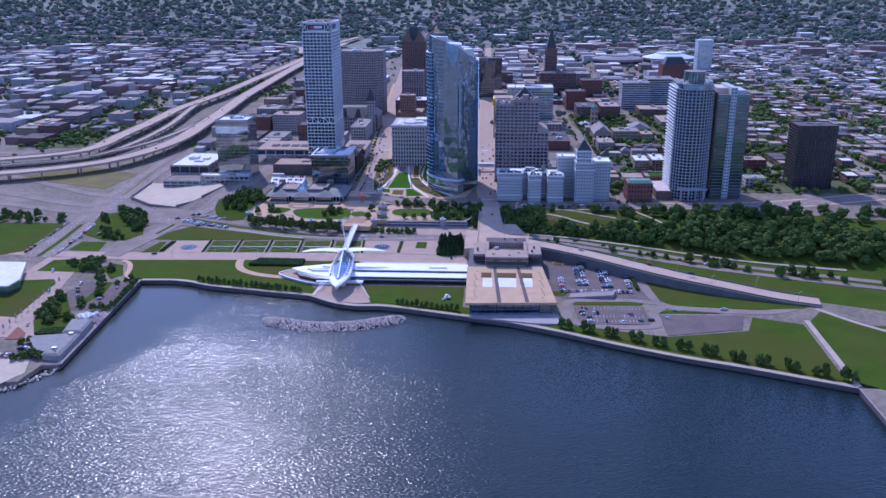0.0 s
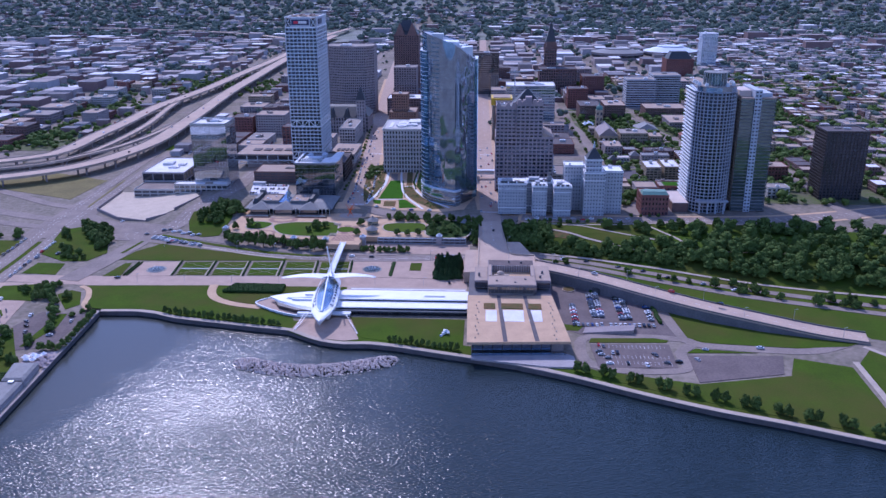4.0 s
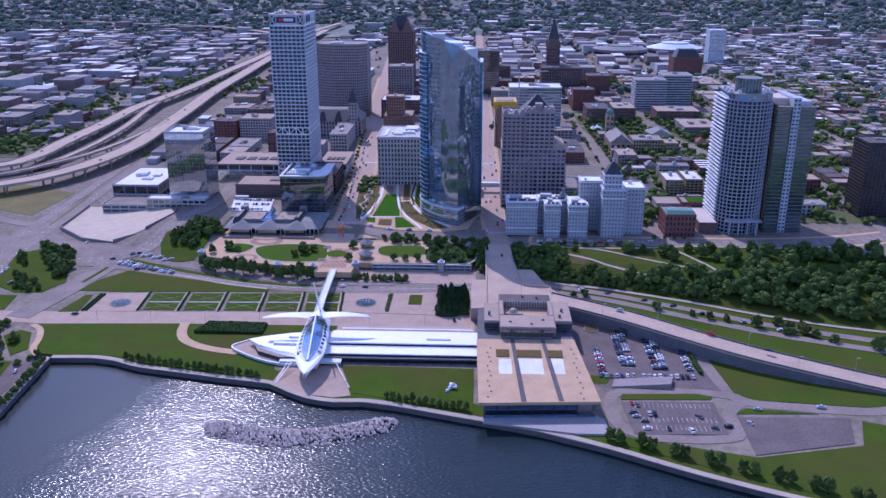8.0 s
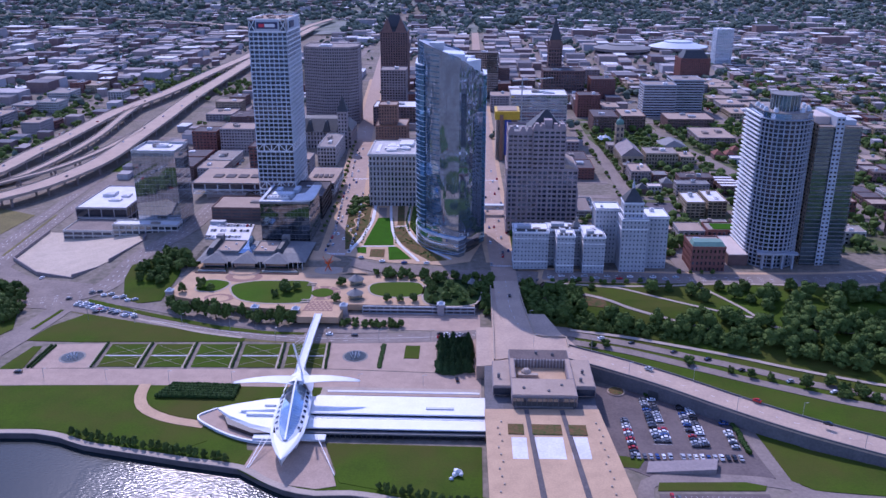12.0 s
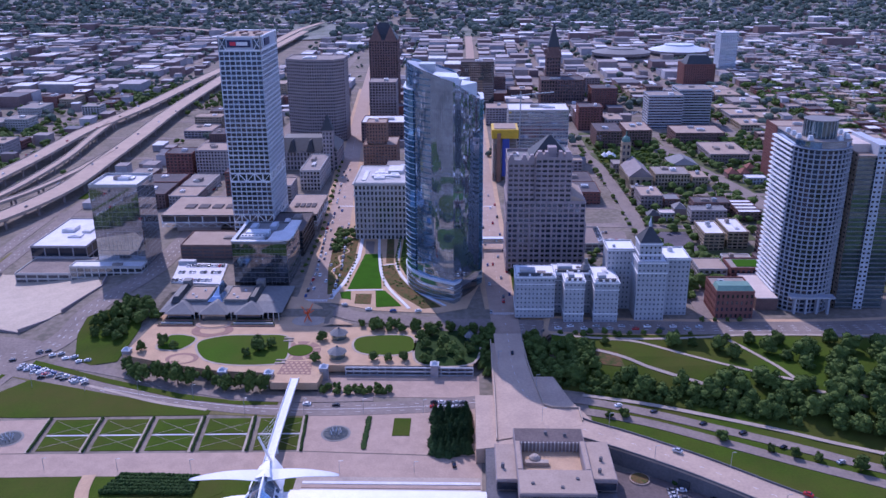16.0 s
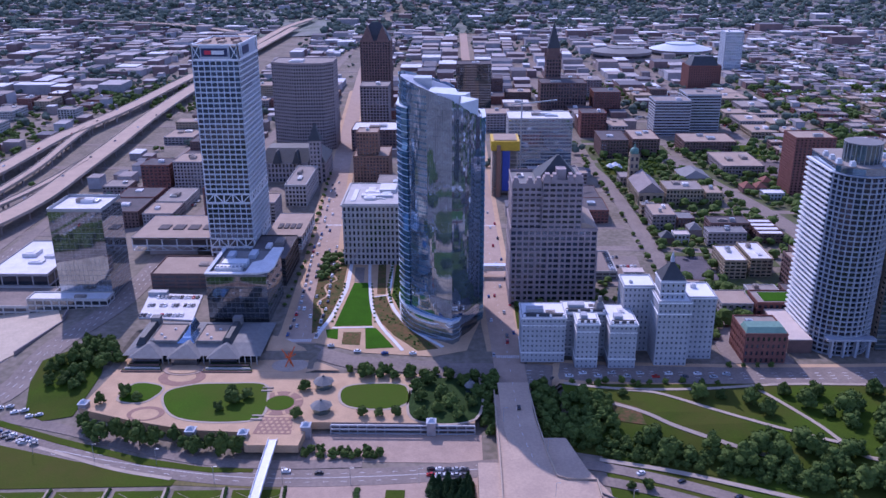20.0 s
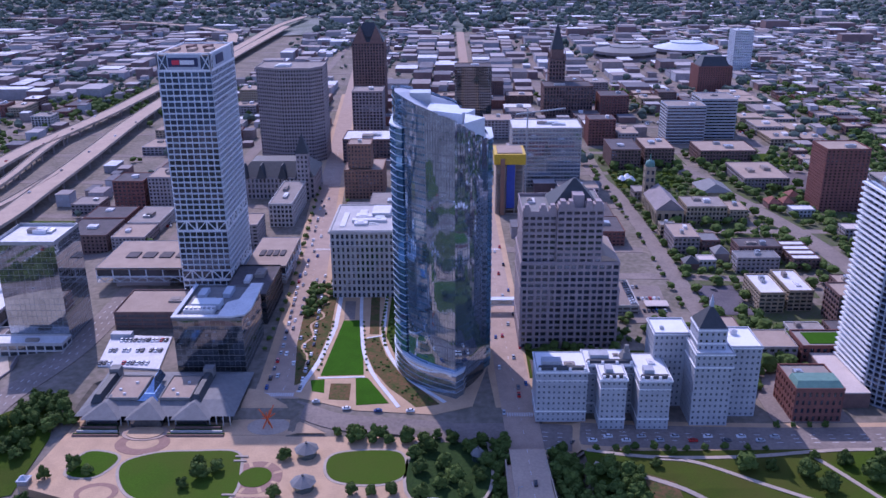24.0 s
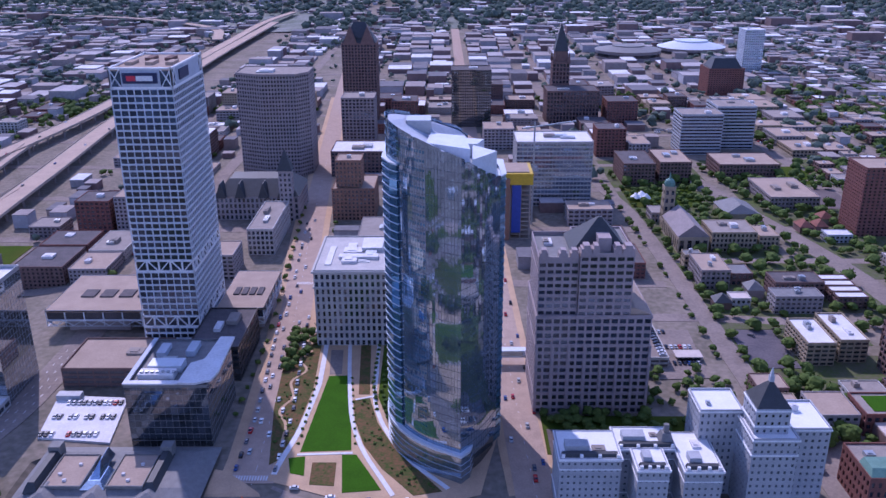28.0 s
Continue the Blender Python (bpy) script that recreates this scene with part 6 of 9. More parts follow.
def city_hall():
    ob = thing("city_hall", "brown city hall with a tall pointed bell tower", "city hall", (190, 1790, 12))
    tower("", "", rect(160, 232, 1752, 1800), 10, 60, 9, 4.5, BROWN_BRICK, GLASS, DARK_ROOF, pier=1.6, span=1.5, base=ob, units=1)
    tower("", "", rect(172, 196, 1800, 1826), 10, 92, 14, 4.5, BROWN_BRICK, GLASS, pier=1.8, span=2.0, base=ob, units=0)
    bm = bmesh.new()
    prism(bm, rect(175, 193, 1803, 1823), 93.2, 108)
    for a, b in ((173, 1801), (195, 1801), (173, 1825), (195, 1825)):
        prism(bm, rect(a - 2, a + 2, b - 2, b + 2), 92, 108, rect(a - 0.2, a + 0.2, b - 0.2, b + 0.2))
    part("belfry", bm, BROWN_BRICK, ob)
    bm = bmesh.new()
    prism(bm, rect(174, 194, 1802, 1824), 108, 146, rect(183.6, 184.4, 1812.6, 1813.4))
    part("spire", bm, DARK_SLATE, ob)


gothic_tower()
city_hall()
pink = tower("pink_office_tower", "pinkish granite tower with a dark peaked top", rect(446, 504, 1968, 2020), 12, 56, 14, 4, RED_BRICK, GLASS, DARK_ROOF, pier=1.5, span=1.6, units=0)
bm = bmesh.new()
prism(bm, rect(450, 500, 1972, 2016), 57, 72, rect(458, 492, 1984, 2004))
part("peaked_roof", bm, DARK_SLATE, pink, "dark mansard top")
tower("pale_tower", "slim pale blue-grey apartment tower", rect(568, 604, 2172, 2210), 10, 95, 28, 4, WHITE_METAL, BLUE_GLASS, WHITE_ROOF, pier=0.6, span=1.3, units=1)
tower("red_apartment_tower", "red-brown brick apartment tower", rect(384, 426, 1294, 1330), 14, 76, 20, 4, RED_BRICK, GLASS, TAN_ROOF, pier=2.2, span=1.6, limit=100, units=1)
deco = tower("deco_tower", "stepped orange terracotta tower", rect(-86, -46, 1342, 1390), 14, 44, 8, 3.6, ORANGE_STONE, GLASS, TAN_ROOF, pier=1.8, span=1.6, units=0, limit=70)
tower("", "", rect(-82, -58, 1346, 1372), 45.5, 70, 6, 3.6, ORANGE_STONE, GLASS, TAN_ROOF, pier=1.8, span=1.6, units=1, base=deco)
tower("brown_block", "brown brick commercial block", rect(-106, -40, 1490, 1540), 14, 42, 7, 4.5, BROWN_BRICK, GLASS, WHITE_ROOF, pier=1.6, span=1.6, limit=80)
tower("office_block", "taupe mid-rise office block", rect(-106, -66, 1600, 1640), 14, 80, 16, 4.5, TAUPE, GLASS, BALLAST, pier=1.6, span=1.6)
tower("office_block", "long grey low office block", rect(-146, -124, 1252, 1330), 14, 36, 5, 4.0, PALE_STONE, GLASS, BALLAST, pier=1.4, span=1.6, limit=60, pane_edges=(0, 1))


def courthouse():
    ob = thing("federal_courthouse", "grey granite courthouse with steep dark gabled roofs", "courthouse", (-160, 1370, 14))
    tower("", "", rect(-196, -118, 1344, 1400), 14, 36, 4, 4.2, GRAY_STONE, GLASS, DARK_ROOF, pier=1.8, span=1.8, base=ob, units=0, limit=60)
    bm = bmesh.new()
    prism(bm, rect(-197, -117, 1343, 1401), 37, 50, rect(-185, -129, 1360, 1384))
    for x in (-190, -172, -150, -132):
        prism(bm, rect(x - 5, x + 5, 1341, 1356), 36, 50, rect(x - 0.3, x + 0.3, 1341.5, 1355))
    part("steep_roof", bm, DARK_SLATE, ob)
    tower("", "", rect(-134, -122, 1338, 1350), 14, 62, 10, 4.2, GRAY_STONE, GLASS, pier=2, span=2, base=ob, units=0)
    bm = bmesh.new()
    prism(bm, rect(-135, -121, 1337, 1351), 63.2, 82, rect(-128.4, -127.6, 1343.6, 1344.4))
    part("spire", bm, DARK_SLATE, ob)


courthouse()


def arena(name, label, cx, cy, rx, ry, zt, dome, mat):
    ob = thing(name, label, "arena", (cx, cy, 10))
    bm = bmesh.new()
    ring = [(cx + rx * math.cos(i * math.tau / 24), cy + ry * math.sin(i * math.tau / 24)) for i in range(24)]
    prism(bm, ring, 8, zt)
    part("wall", bm, TAUPE, ob)
    bm = bmesh.new()
    prism(bm, inset(ring, -2), zt, zt + dome * 0.35, inset(ring, rx * 0.2))
    prism(bm, inset(ring, rx * 0.2), zt + dome * 0.35, zt + dome * 0.8, inset(ring, rx * 0.5))
    prism(bm, inset(ring, rx * 0.5), zt + dome * 0.8, zt + dome)
    part("roof", bm, mat, ob)
    bm = bmesh.new()
    prism(bm, inset(ring, -0.4), zt - 12, zt - 6)
    part("window_band", bm, GLASS, ob)


arena("arena", "round arena with a pale shallow dome", 403, 2400, 68, 62, 32, 8, SLATE)
arena("arena", "large arena with a white arched roof", 560, 2490, 72, 66, 26, 13, WHITE_METAL)


def church():
    ob = thing("church", "buff stone church with a copper-topped tower", "church", (215, 1280, 14))
    tower("", "", rect(216, 242, 1254, 1310), 14, 28, 1, 6, BUFF_BRICK, GLASS, SLATE, pier=3, span=4, base=ob, units=0, parapet=0.4)
    bm = bmesh.new()
    v = [bm.verts.new(c) for c in ((215.5, 1255, 28.4), (242.5, 1255, 28.4), (229, 1255, 39), (215.5, 1311, 28.4), (242.5, 1311, 28.4), (229, 1311, 39))]
    for f in ((0, 1, 2), (5, 4, 3), (0, 2, 5, 3), (1, 4, 5, 2), (0, 3, 4, 1)):
        bm.faces.new([v[i] for i in f])
    part("gable_roof", bm, TAUPE, ob)
    tower("", "", rect(218, 228, 1318, 1328), 14, 52, 5, 5, BUFF_BRICK, GLASS, pier=2.4, span=3.4, base=ob, units=0)
    bm = bmesh.new()
    bmesh.ops.create_uvsphere(bm, u_segments=12, v_segments=8, radius=5, matrix=Matrix.Translation((223, 1323, 55)))
    prism(bm, rect(222, 224, 1322, 1324), 59, 66, rect(222.9, 223.1, 1322.9, 1323.1))
    part("copper_cap", bm, COPPER, ob)


church()


def gabled_hall():
    """The low plaza building with hipped slate roofs."""
    ob = thing("plaza_hall", "low plaza hall with broad hipped slate roofs", "pavilion", (-140, 930, 10))
    bm = bmesh.new()
    prism(bm, rect(-182, -100, 918, 960), 10, 16.5)
    part("wall", bm, DARK_GLASS, ob)
    bm = bmesh.new()
    prism(bm, rect(-188, -97, 914, 966), 16.5, 20.5, rect(-180, -105, 926, 956))
    part("hip_roof", bm, SLATE, ob)
    for x in (-172, -147, -121):
        bm = bmesh.new()
        prism(bm, rect(x - 11, x + 11, 910, 930), 16.5, 22, rect(x - 0.6, x + 0.6, 920, 929))
        part("front_hip", bm, SLATE, ob)
        bm = bmesh.new()
        prism(bm, rect(x - 8.5, x + 8.5, 912, 920), 10, 16.5)
        part("front_bay", bm, DARK_GLASS, ob)
    for x0, x1 in ((-173, -155), (-142, -125)):
        bm = bmesh.new()
        box(bm, x0, x1, 925, 951, 21, 21.7)
        part("flat_roof", bm, TAN_ROOF, ob)
        for a0, a1, b0, b1 in ((x0, x1, 924.6, 925.2), (x0, x1, 950.8, 951.4), (x0 - 0.5, x0, 924.6, 951.4), (x1, x1 + 0.5, 924.6, 951.4)):
            bm = bmesh.new()
            box(bm, a0, a1, b0, b1, 20.6, 22.4)
            part("parapet", bm, SLATE, ob)
        for ux, uy in ((x0 + 4, 934), (x0 + 11, 942), (x0 + 8, 929)):
            bm = bmesh.new()
            box(bm, ux, ux + 1.6, uy, uy + 1.2, 21.7, 22.8)
            part("roof_vent", bm, WHITE_ROOF, ob)
    for x in (-178, -121):
        bm = bmesh.new()
        prism(bm, rect(x - 3.6, x + 3.6, 922, 954), 20, 24.4, rect(x - 1.6, x + 1.6, 925, 953))
        part("roof_monitor", bm, DARK_SLATE, ob)
        bm = bmesh.new()
        prism(bm, rect(x - 3, x + 3, 951, 957), 20, 26.5)
        part("chimney", bm, SLATE, ob)
    bm = bmesh.new()
    prism(bm, rect(-155, -143, 924, 940), 20.5, 23, rect(-152, -146, 928, 940))
    prism(bm, rect(-151.5, -146.5, 929, 950), 23, 28, rect(-149.1, -148.9, 938, 949))
    part("glass_peak", bm, BLUE_GLASS, ob, "blue glass roof peak")
    for i in range(22):
        bm = bmesh.new()
        box(bm, -182 + i * 3.9, -181.4 + i * 3.9, 914.5, 915.1, 10, 16.5)
        part("column", bm, PALE_STONE, ob)
    # stepped terraces with planters and a curved apron in front
    for k, (y0, z) in enumerate(((903.5, 10.9), (906.5, 11.7), (909.5, 12.4))):
        for x0, x1 in ((-186, -160), (-133, -101)):
            bm = bmesh.new()
            box(bm, x0 + 1.5 * k, x1 - 1.5 * k, y0, y0 + 1.0, 9.9, z)
            part("planter_wall", bm, BROWN_BRICK if k % 2 == 0 else PALE_STONE, ob)
            bm = bmesh.new()
            box(bm, x0 + 1.5 * k, x1 - 1.5 * k, y0 + 1.01, y0 + 2.6, 9.9, z - 0.2)
            part("planter", bm, HEDGE, ob, "green planter")
    for r, z in ((13, 10.5), (10.5, 10.9)):
        bm = bmesh.new()
        prism(bm, oval(-146, 907, r, r * 0.62), 9.9, z)
        part("apron", bm, PINK_PAVING if r > 12 else PAVING, ob, "curved paved apron")


gabled_hall()

sky_walk = thing("skybridge", "pale glazed footbridge across the street", "footbridge", (61, 1062, 20))
bm = bmesh.new()
box(bm, 47, 71, 1059, 1064, 19.5, 20.3)
box(bm, 47, 71, 1058.8, 1064.2, 23.6, 24.3)
part("deck", bm, WHITE_METAL, sky_walk)
bm = bmesh.new()
box(bm, 47.2, 70.8, 1059.3, 1063.7, 20.3, 23.6)
part("glazing", bm, BLUE_GLASS, sky_walk)
tower("office_block", "low pale block beside the cross-town street", rect(8, 47, 1046, 1080), 14, 27, 3, 4, PALE_STONE, GLASS, WHITE_ROOF, limit=24, units=2)
slab("road", [(160, 1108), (186, 1108), (182, 1042), (146, 1040)][::-1], ASPHALT, 13.9, 14.5, "grey asphalt car park", "car park")
slab("road", rect(213, 243, 1054, 1108), DARK_ASPHALT, 13.9, 14.5, "dark asphalt car park", "car park")
patch("pavement", [(206, 912), (250, 912), (250, 1000), (206, 1000)], ASPHALT, 0.34, "grey service yard behind the clubhouse", "yard")
annex = tower("club_annex", "red-brick annex with a grass roof terrace", rect(246, 279, 979, 1002), 14, 27, 3, 4, RED_BRICK, GLASS, BALLAST, pier=1.8, span=1.8, limit=18, units=0)
bm = bmesh.new()
box(bm, 252, 277, 983, 999, 27.26, 27.6)
part("roof_lawn", bm, LUSH_GRASS, annex, "bright green roof lawn")


# ---- elevated freeway ----
def viaduct(points, width, label, pier_gap=34):
    ob = thing("elevated_freeway", label, "freeway", (points[0][0], points[0][1], 4))
    part("deck", ribbon_bm(points, width, 0, thick=1.7, step=14), CONCRETE, ob, "pale worn concrete deck")
    lane = ribbon_bm([(x, y, z + 0.12) for x, y, z in points], width - 5, 0, thick=0.1, step=14)
    part("carriageway", lane, TAN_ROAD, ob)
    ln = spline(points, 14)
    for k in (0, 1):
        edge = [s[k] for s in sides(ln, width / 2 - 0.2)]
        part("parapet", ribbon_bm([(p.x, p.y, q.z + 1.1) for p, q in zip(edge, ln)][::2], 0.4, 0, thick=1.2, step=28), CONCRETE, ob)
    far = 0.0
    for p, q in zip(ln, ln[1:]):
        far += (q - p).length
        if far > pier_gap and p.y < 2300 and p.z > height(p.x, p.y) + 4:
            far = 0.0
            bm = bmesh.new()
            d = (q - p).normalized()
            u, n = Vector((-d.y, d.x)), Vector((d.x, d.y))
            g = height(p.x, p.y) - 1
            for o in (-width / 3, width / 3):
                obox(bm, (p.x, p.y), u, n, o - 0.9, o + 0.9, -0.9, 0.9, g, p.z - 1.7)
            obox(bm, (p.x, p.y), u, n, -width / 2 + 1, width / 2 - 1, -1, 1, p.z - 3.2, p.z - 1.71)
            part("pier", bm, TAUPE, ob)
    return ob


viaduct([(-1000, 1040, 15), (-760, 1062, 15), (-612, 1102, 15.5), (-530, 1150, 16), (-512, 1200, 16), (-516, 1290, 16), (-517, 1400, 16), (-525, 1560, 16), (-518, 1645, 16), (-508, 1810, 16), (-507, 2050, 16), (-502, 2310, 16), (-505, 2700, 16), (-505, 3100, 18), (-470, 3400, 20)], 24, "pale elevated freeway carriageway on piers")
viaduct([(-1000, 960, 14), (-700, 985, 14), (-553, 1028, 14.5), (-470, 1078, 15.5), (-436, 1130, 16), (-420, 1190, 16), (-412, 1270, 16), (-420, 1385, 16), (-430, 1520, 16), (-449, 1741, 16), (-460, 1985, 16), (-470, 2200, 16), (-478, 2500, 16), (-476, 3100, 18)], 26, "pale elevated freeway carriageway on piers")
viaduct([(-1000, 1015, 11), (-740, 1040, 11), (-580, 1086, 12), (-504, 1127, 13), (-486, 1163, 13.5), (-464, 1197, 14), (-447, 1251, 14.5), (-436, 1337, 15), (-434, 1440, 15.6)], 10, "narrow elevated freeway ramp on piers")
viaduct([(-1000, 1020, 7), (-740, 1062, 7), (-560, 1120, 8), (-500, 1170, 9), (-486, 1212, 10), (-480, 1291, 11), (-483, 1413, 13), (-500, 1540, 15), (-512, 1640, 15.8)], 11, "narrow elevated freeway ramp on piers")
viaduct([(-1900, 3500, 24), (-1437, 3362, 24), (-1009, 3212, 24), (-794, 3087, 24), (-600, 2900, 22), (-540, 2700, 18)], 26, "distant elevated freeway crossing")
viaduct([(560, 3300, 24), (620, 2900, 22), (700, 2700, 20), (690, 2560, 14)], 20, "distant curved freeway spur", 60)

# ---- street grid ----
EW = [-1320, -1200, -1080, -960, -840, -720, -620, -330, -224, 425, 545, 665, 785, 905, 1025, 1145, 1300, 1500, 1700]
NS = [1190, 1315, 1440, 1565, 1690, 1815, 1940, 2065, 2190, 2315, 2440, 2600, 2760, 2920, 3080]
for x in EW:
    y0 = 900 if x > 400 else (1060 if x > 100 else (1200 if x > -600 else 1130))
    ribbon("road", [(x, y0), (x - 0.01 * (1700 - y0), 1700), (x - 10, 2400), (x - 20, 3300)], 15, ASPHALT, 0.3, "straight grey city street", "road", step=60)
for n, y in enumerate(NS):
    if y < 1600:
        ribbon("road", [(-1700, y + 20), (-620, y + 8), (-340, y), (-220, y), (0, y), (190, y - 2)], 13, ASPHALT, 0.24, "straight grey cross street", "road", step=40)
        ribbon("road", [(426, y - 5), (800, y - 12), (1800, y - 30)], 13, ASPHALT, 0.24, "straight grey cross street", "road", step=40)
        continue
    ribbon("road", [(-1700, y + 20), (-620, y + 8), (-340, y), (-220, y), (0, y), (800, y - 12), (1800, y - 30)], 13, ASPHALT, 0.24, "straight grey cross street", "road", step=40)
ribbon("road", [(205, 1000), (204, 1120), (202, 1230), (198, 1360), (190, 1415), (184, 1480), (178, 1700), (174, 2400), (165, 3300)], 14, ASPHALT, 0.3, "straight grey city street", "road", step=20)
ribbon("road", [(356, 1060), (345, 1200), (331, 1280), (313, 1356), (291, 1472), (270, 1600), (252, 1700), (246, 1840), (216, 2000), (190, 2400), (150, 3200)], 20, ASPHALT, 0.32, "broad grey city avenue", "road", step=20)
for y in (1238, 1536):
    ribbon("road", [(196, y), (300, y - 2), (430, y - 4)], 11, ASPHALT, 0.26, "grey residential cross street", "road", step=20)
ribbon("road", [(90, 1130), (200, 1127), (300, 1118), (500, 1104), (900, 1075), (1500, 1030)], 12, ASPHALT, 0.26, "grey residential street", "road", step=20)
ribbon("water", [(-760, 2060), (-850, 2400), (-800, 2750), (-890, 3000), (-1100, 3300)], 42, WATER, 0.6, "narrow grey river", "river", thick=0.4, step=25)

# ---- ordinary city buildings ----
TAKEN = [(-260, -100, 1070, 1180), (-70, -5, 1080, 1155), (-12, 60, 930, 1045), (66, 136, 995, 1058), (70, 200, 900, 955), (250, 345, 925, 995), (410, 465, 975, 1020),
         (-350, -225, 990, 1125), (-212, -98, 965, 1078), (212, 247, 908, 946), (240, 330, 1088, 1150), (-210, -120, 1335, 1560), (20, 90, 1730, 1790), (298, 405, 1580, 1665),
         (82, 165, 1380, 1435), (62, 105, 1284, 1340), (-128, -72, 1770, 1825), (156, 236, 1748, 1830), (440, 510, 1960, 2025), (564, 610, 2168, 2214), (370, 424, 1290, 1336),
         (-110, -36, 1338, 1395), (-110, -36, 1486, 1545), (-110, -62, 1596, 1645), (-150, -120, 1248, 1335), (330, 476, 2330, 2470), (484, 636, 2420, 2560), (196, 432, 1036, 1562), (136, 196, 1036, 1112)]


def free(x0, x1, y0, y1):
    if any(a < x1 and x0 < b and c < y1 and y0 < d for a, b, c, d in TAKEN):
        return False
    for y in (y0, y1):
        road = -84 - 0.08 * max(0, y - 1100)
        if y < 3200 and (x0 < road + 13 and x1 > road - 13 or x0 < 70 - 0.01 * (y - 1000) and x1 > 48 - 0.01 * (y - 1000)):
            return False
        if x0 < -398 and x1 > -545 and 1000 < y < 3400 or y < 1240 and x0 < -400 and x1 > -1000:
            return False
    return True


TREE_SPOTS, FAR_TREES, FAR_BOXES, YARD_CARS, BUILT = [], [], [], [], []
rnd = random.Random(11)
xs = [-1320, -1200, -1080, -960, -840, -720, -620, -570, -420, -330, -224, -100, 57, 190, 310, 425, 545, 665, 785, 905, 1025, 1145]
built = 0
for xa, xb in zip(xs, xs[1:]):
    for ya, yb in zip([955, 1078] + NS, [1078] + NS):
        if ya < 1190 and (xa < 180 or xb < 300) or ya > 2600:
            continue
        mid_x, mid_y = (xa + xb) / 2, (ya + yb) / 2
        quiet = mid_x > 180 and mid_y < 1560 or mid_x > 600
        core = -420 < mid_x < 300 and mid_y < 2000
        if quiet and mid_y < 2000 and mid_x < 700:
            patch("lawn", rect(xa + 8, xb - 8, ya + 7, yb - 7), YARD, 0.2, "green yards of a residential block", "yard", step=60)
            for k in range(34):
                e = rnd.random()
                tx, ty = rnd.choice(((xa + 9 + rnd.uniform(0, 3), ya + e * (yb - ya)), (xb - 9 - rnd.uniform(0, 3), ya + e * (yb - ya)), (xa + e * (xb - xa), ya + 9), (xa + e * (xb - xa), yb - 9)))
                if free(tx - 2, tx + 2, ty - 2, ty + 2):
                    TREE_SPOTS.append((tx, ty, rnd.uniform(2.6, 4.6)))
        x = xa + 10
        while x < xb - 16:
            w = rnd.uniform(14, 24) if quiet else rnd.uniform(24, 46)
            if x + w > xb - 7:
                break
            y = ya + 9
            while y < yb - 18:
                d = rnd.uniform(14, 26) if quiet else rnd.uniform(26, 54)
                if y + d > yb - 7:
                    break
                if free(x - 3, x + w + 3, y - 3, y + d + 3):
                    roll = rnd.random()
                    if quiet and roll < 0.34:
                        for _ in range(4):
                            TREE_SPOTS.append((x + rnd.uniform(0, w), y + rnd.uniform(0, d), rnd.uniform(4.0, 6.8)))
                    elif not quiet and roll < 0.14:
                        for k in range(int(w / 3.0)):
                            if rnd.random() < 0.7:
                                YARD_CARS.append((x + k * 3.0, y + 6, rnd.choice((0, 180))))
                    else:
                        BUILT.append((x, x + w, y, y + d))
                        h = rnd.uniform(7, 12) if quiet else (rnd.choice((10, 13, 16, 20, 26, 34)) if core else rnd.choice((8, 10, 12, 15, 19)))
                        if mid_y < 1940 and abs(mid_x) < 760:
                            g = min(height(x, y), height(x + w, y)) - 0.3
                            mats = rnd.choice(((BROWN_BRICK, TAN_ROOF), (RED_BRICK, DARK_ROOF), (TAUPE, BALLAST), (BUFF_BRICK, TAN_ROOF), (BROWN_BRICK, WHITE_ROOF), (PALE_STONE, BALLAST), (BROWN_BRICK, DARK_ROOF), (GRAY_STONE, TAN_ROOF)))
                            names = {"brown_brick": "brown brick", "red_brick": "red brick", "taupe_precast": "taupe concrete", "buff_brick": "buff brick", "pale_limestone": "pale stone", "gray_granite": "grey stone"}
                            roofs = {"tan_gravel_roof": "tan gravel", "tar_roof": "black tar", "gravel_roof": "grey gravel", "white_membrane_roof": "white membrane"}
                            tower("house" if quiet else "city_block", f"{names[mats[0].name]} {'house' if quiet else 'city building'} with a flat {roofs[mats[1].name]} roof", rect(x, x + w, y, y + d), g, g + h, max(1, round(h / 3.6)), rnd.uniform(3.4, 5),
                                  mats[0], GLASS, mats[1], pier=rnd.uniform(1.2, 2.0), span=rnd.uniform(1.3, 1.9), units=(0 if rnd.random() < 0.6 else 1) if quiet else (1 if rnd.random() < 0.6 else 2), seed=built, depth=0.4, parapet=0.8, edges=(0, 1, 3))
                            built += 1
                        else:
                            FAR_BOXES.append((x, x + w, y, y + d, height(x, y), h, rnd.choice((0, 0, 1, 2, 3)), rnd.choice((0, 0, 1, 1, 2, 3))))
                    if quiet and rnd.random() < 0.75 or rnd.random() < 0.12:
                        TREE_SPOTS.append((x + w + rnd.uniform(1, 4), y + rnd.uniform(0, d), rnd.uniform(3.5, 5.5)))
                        if quiet:
                            TREE_SPOTS.append((x + rnd.uniform(0, w), y + d + rnd.uniform(1, 3), rnd.uniform(3.5, 5.5)))
                y += d + rnd.uniform(2, 6)
            x += w + rnd.uniform(2, 6)

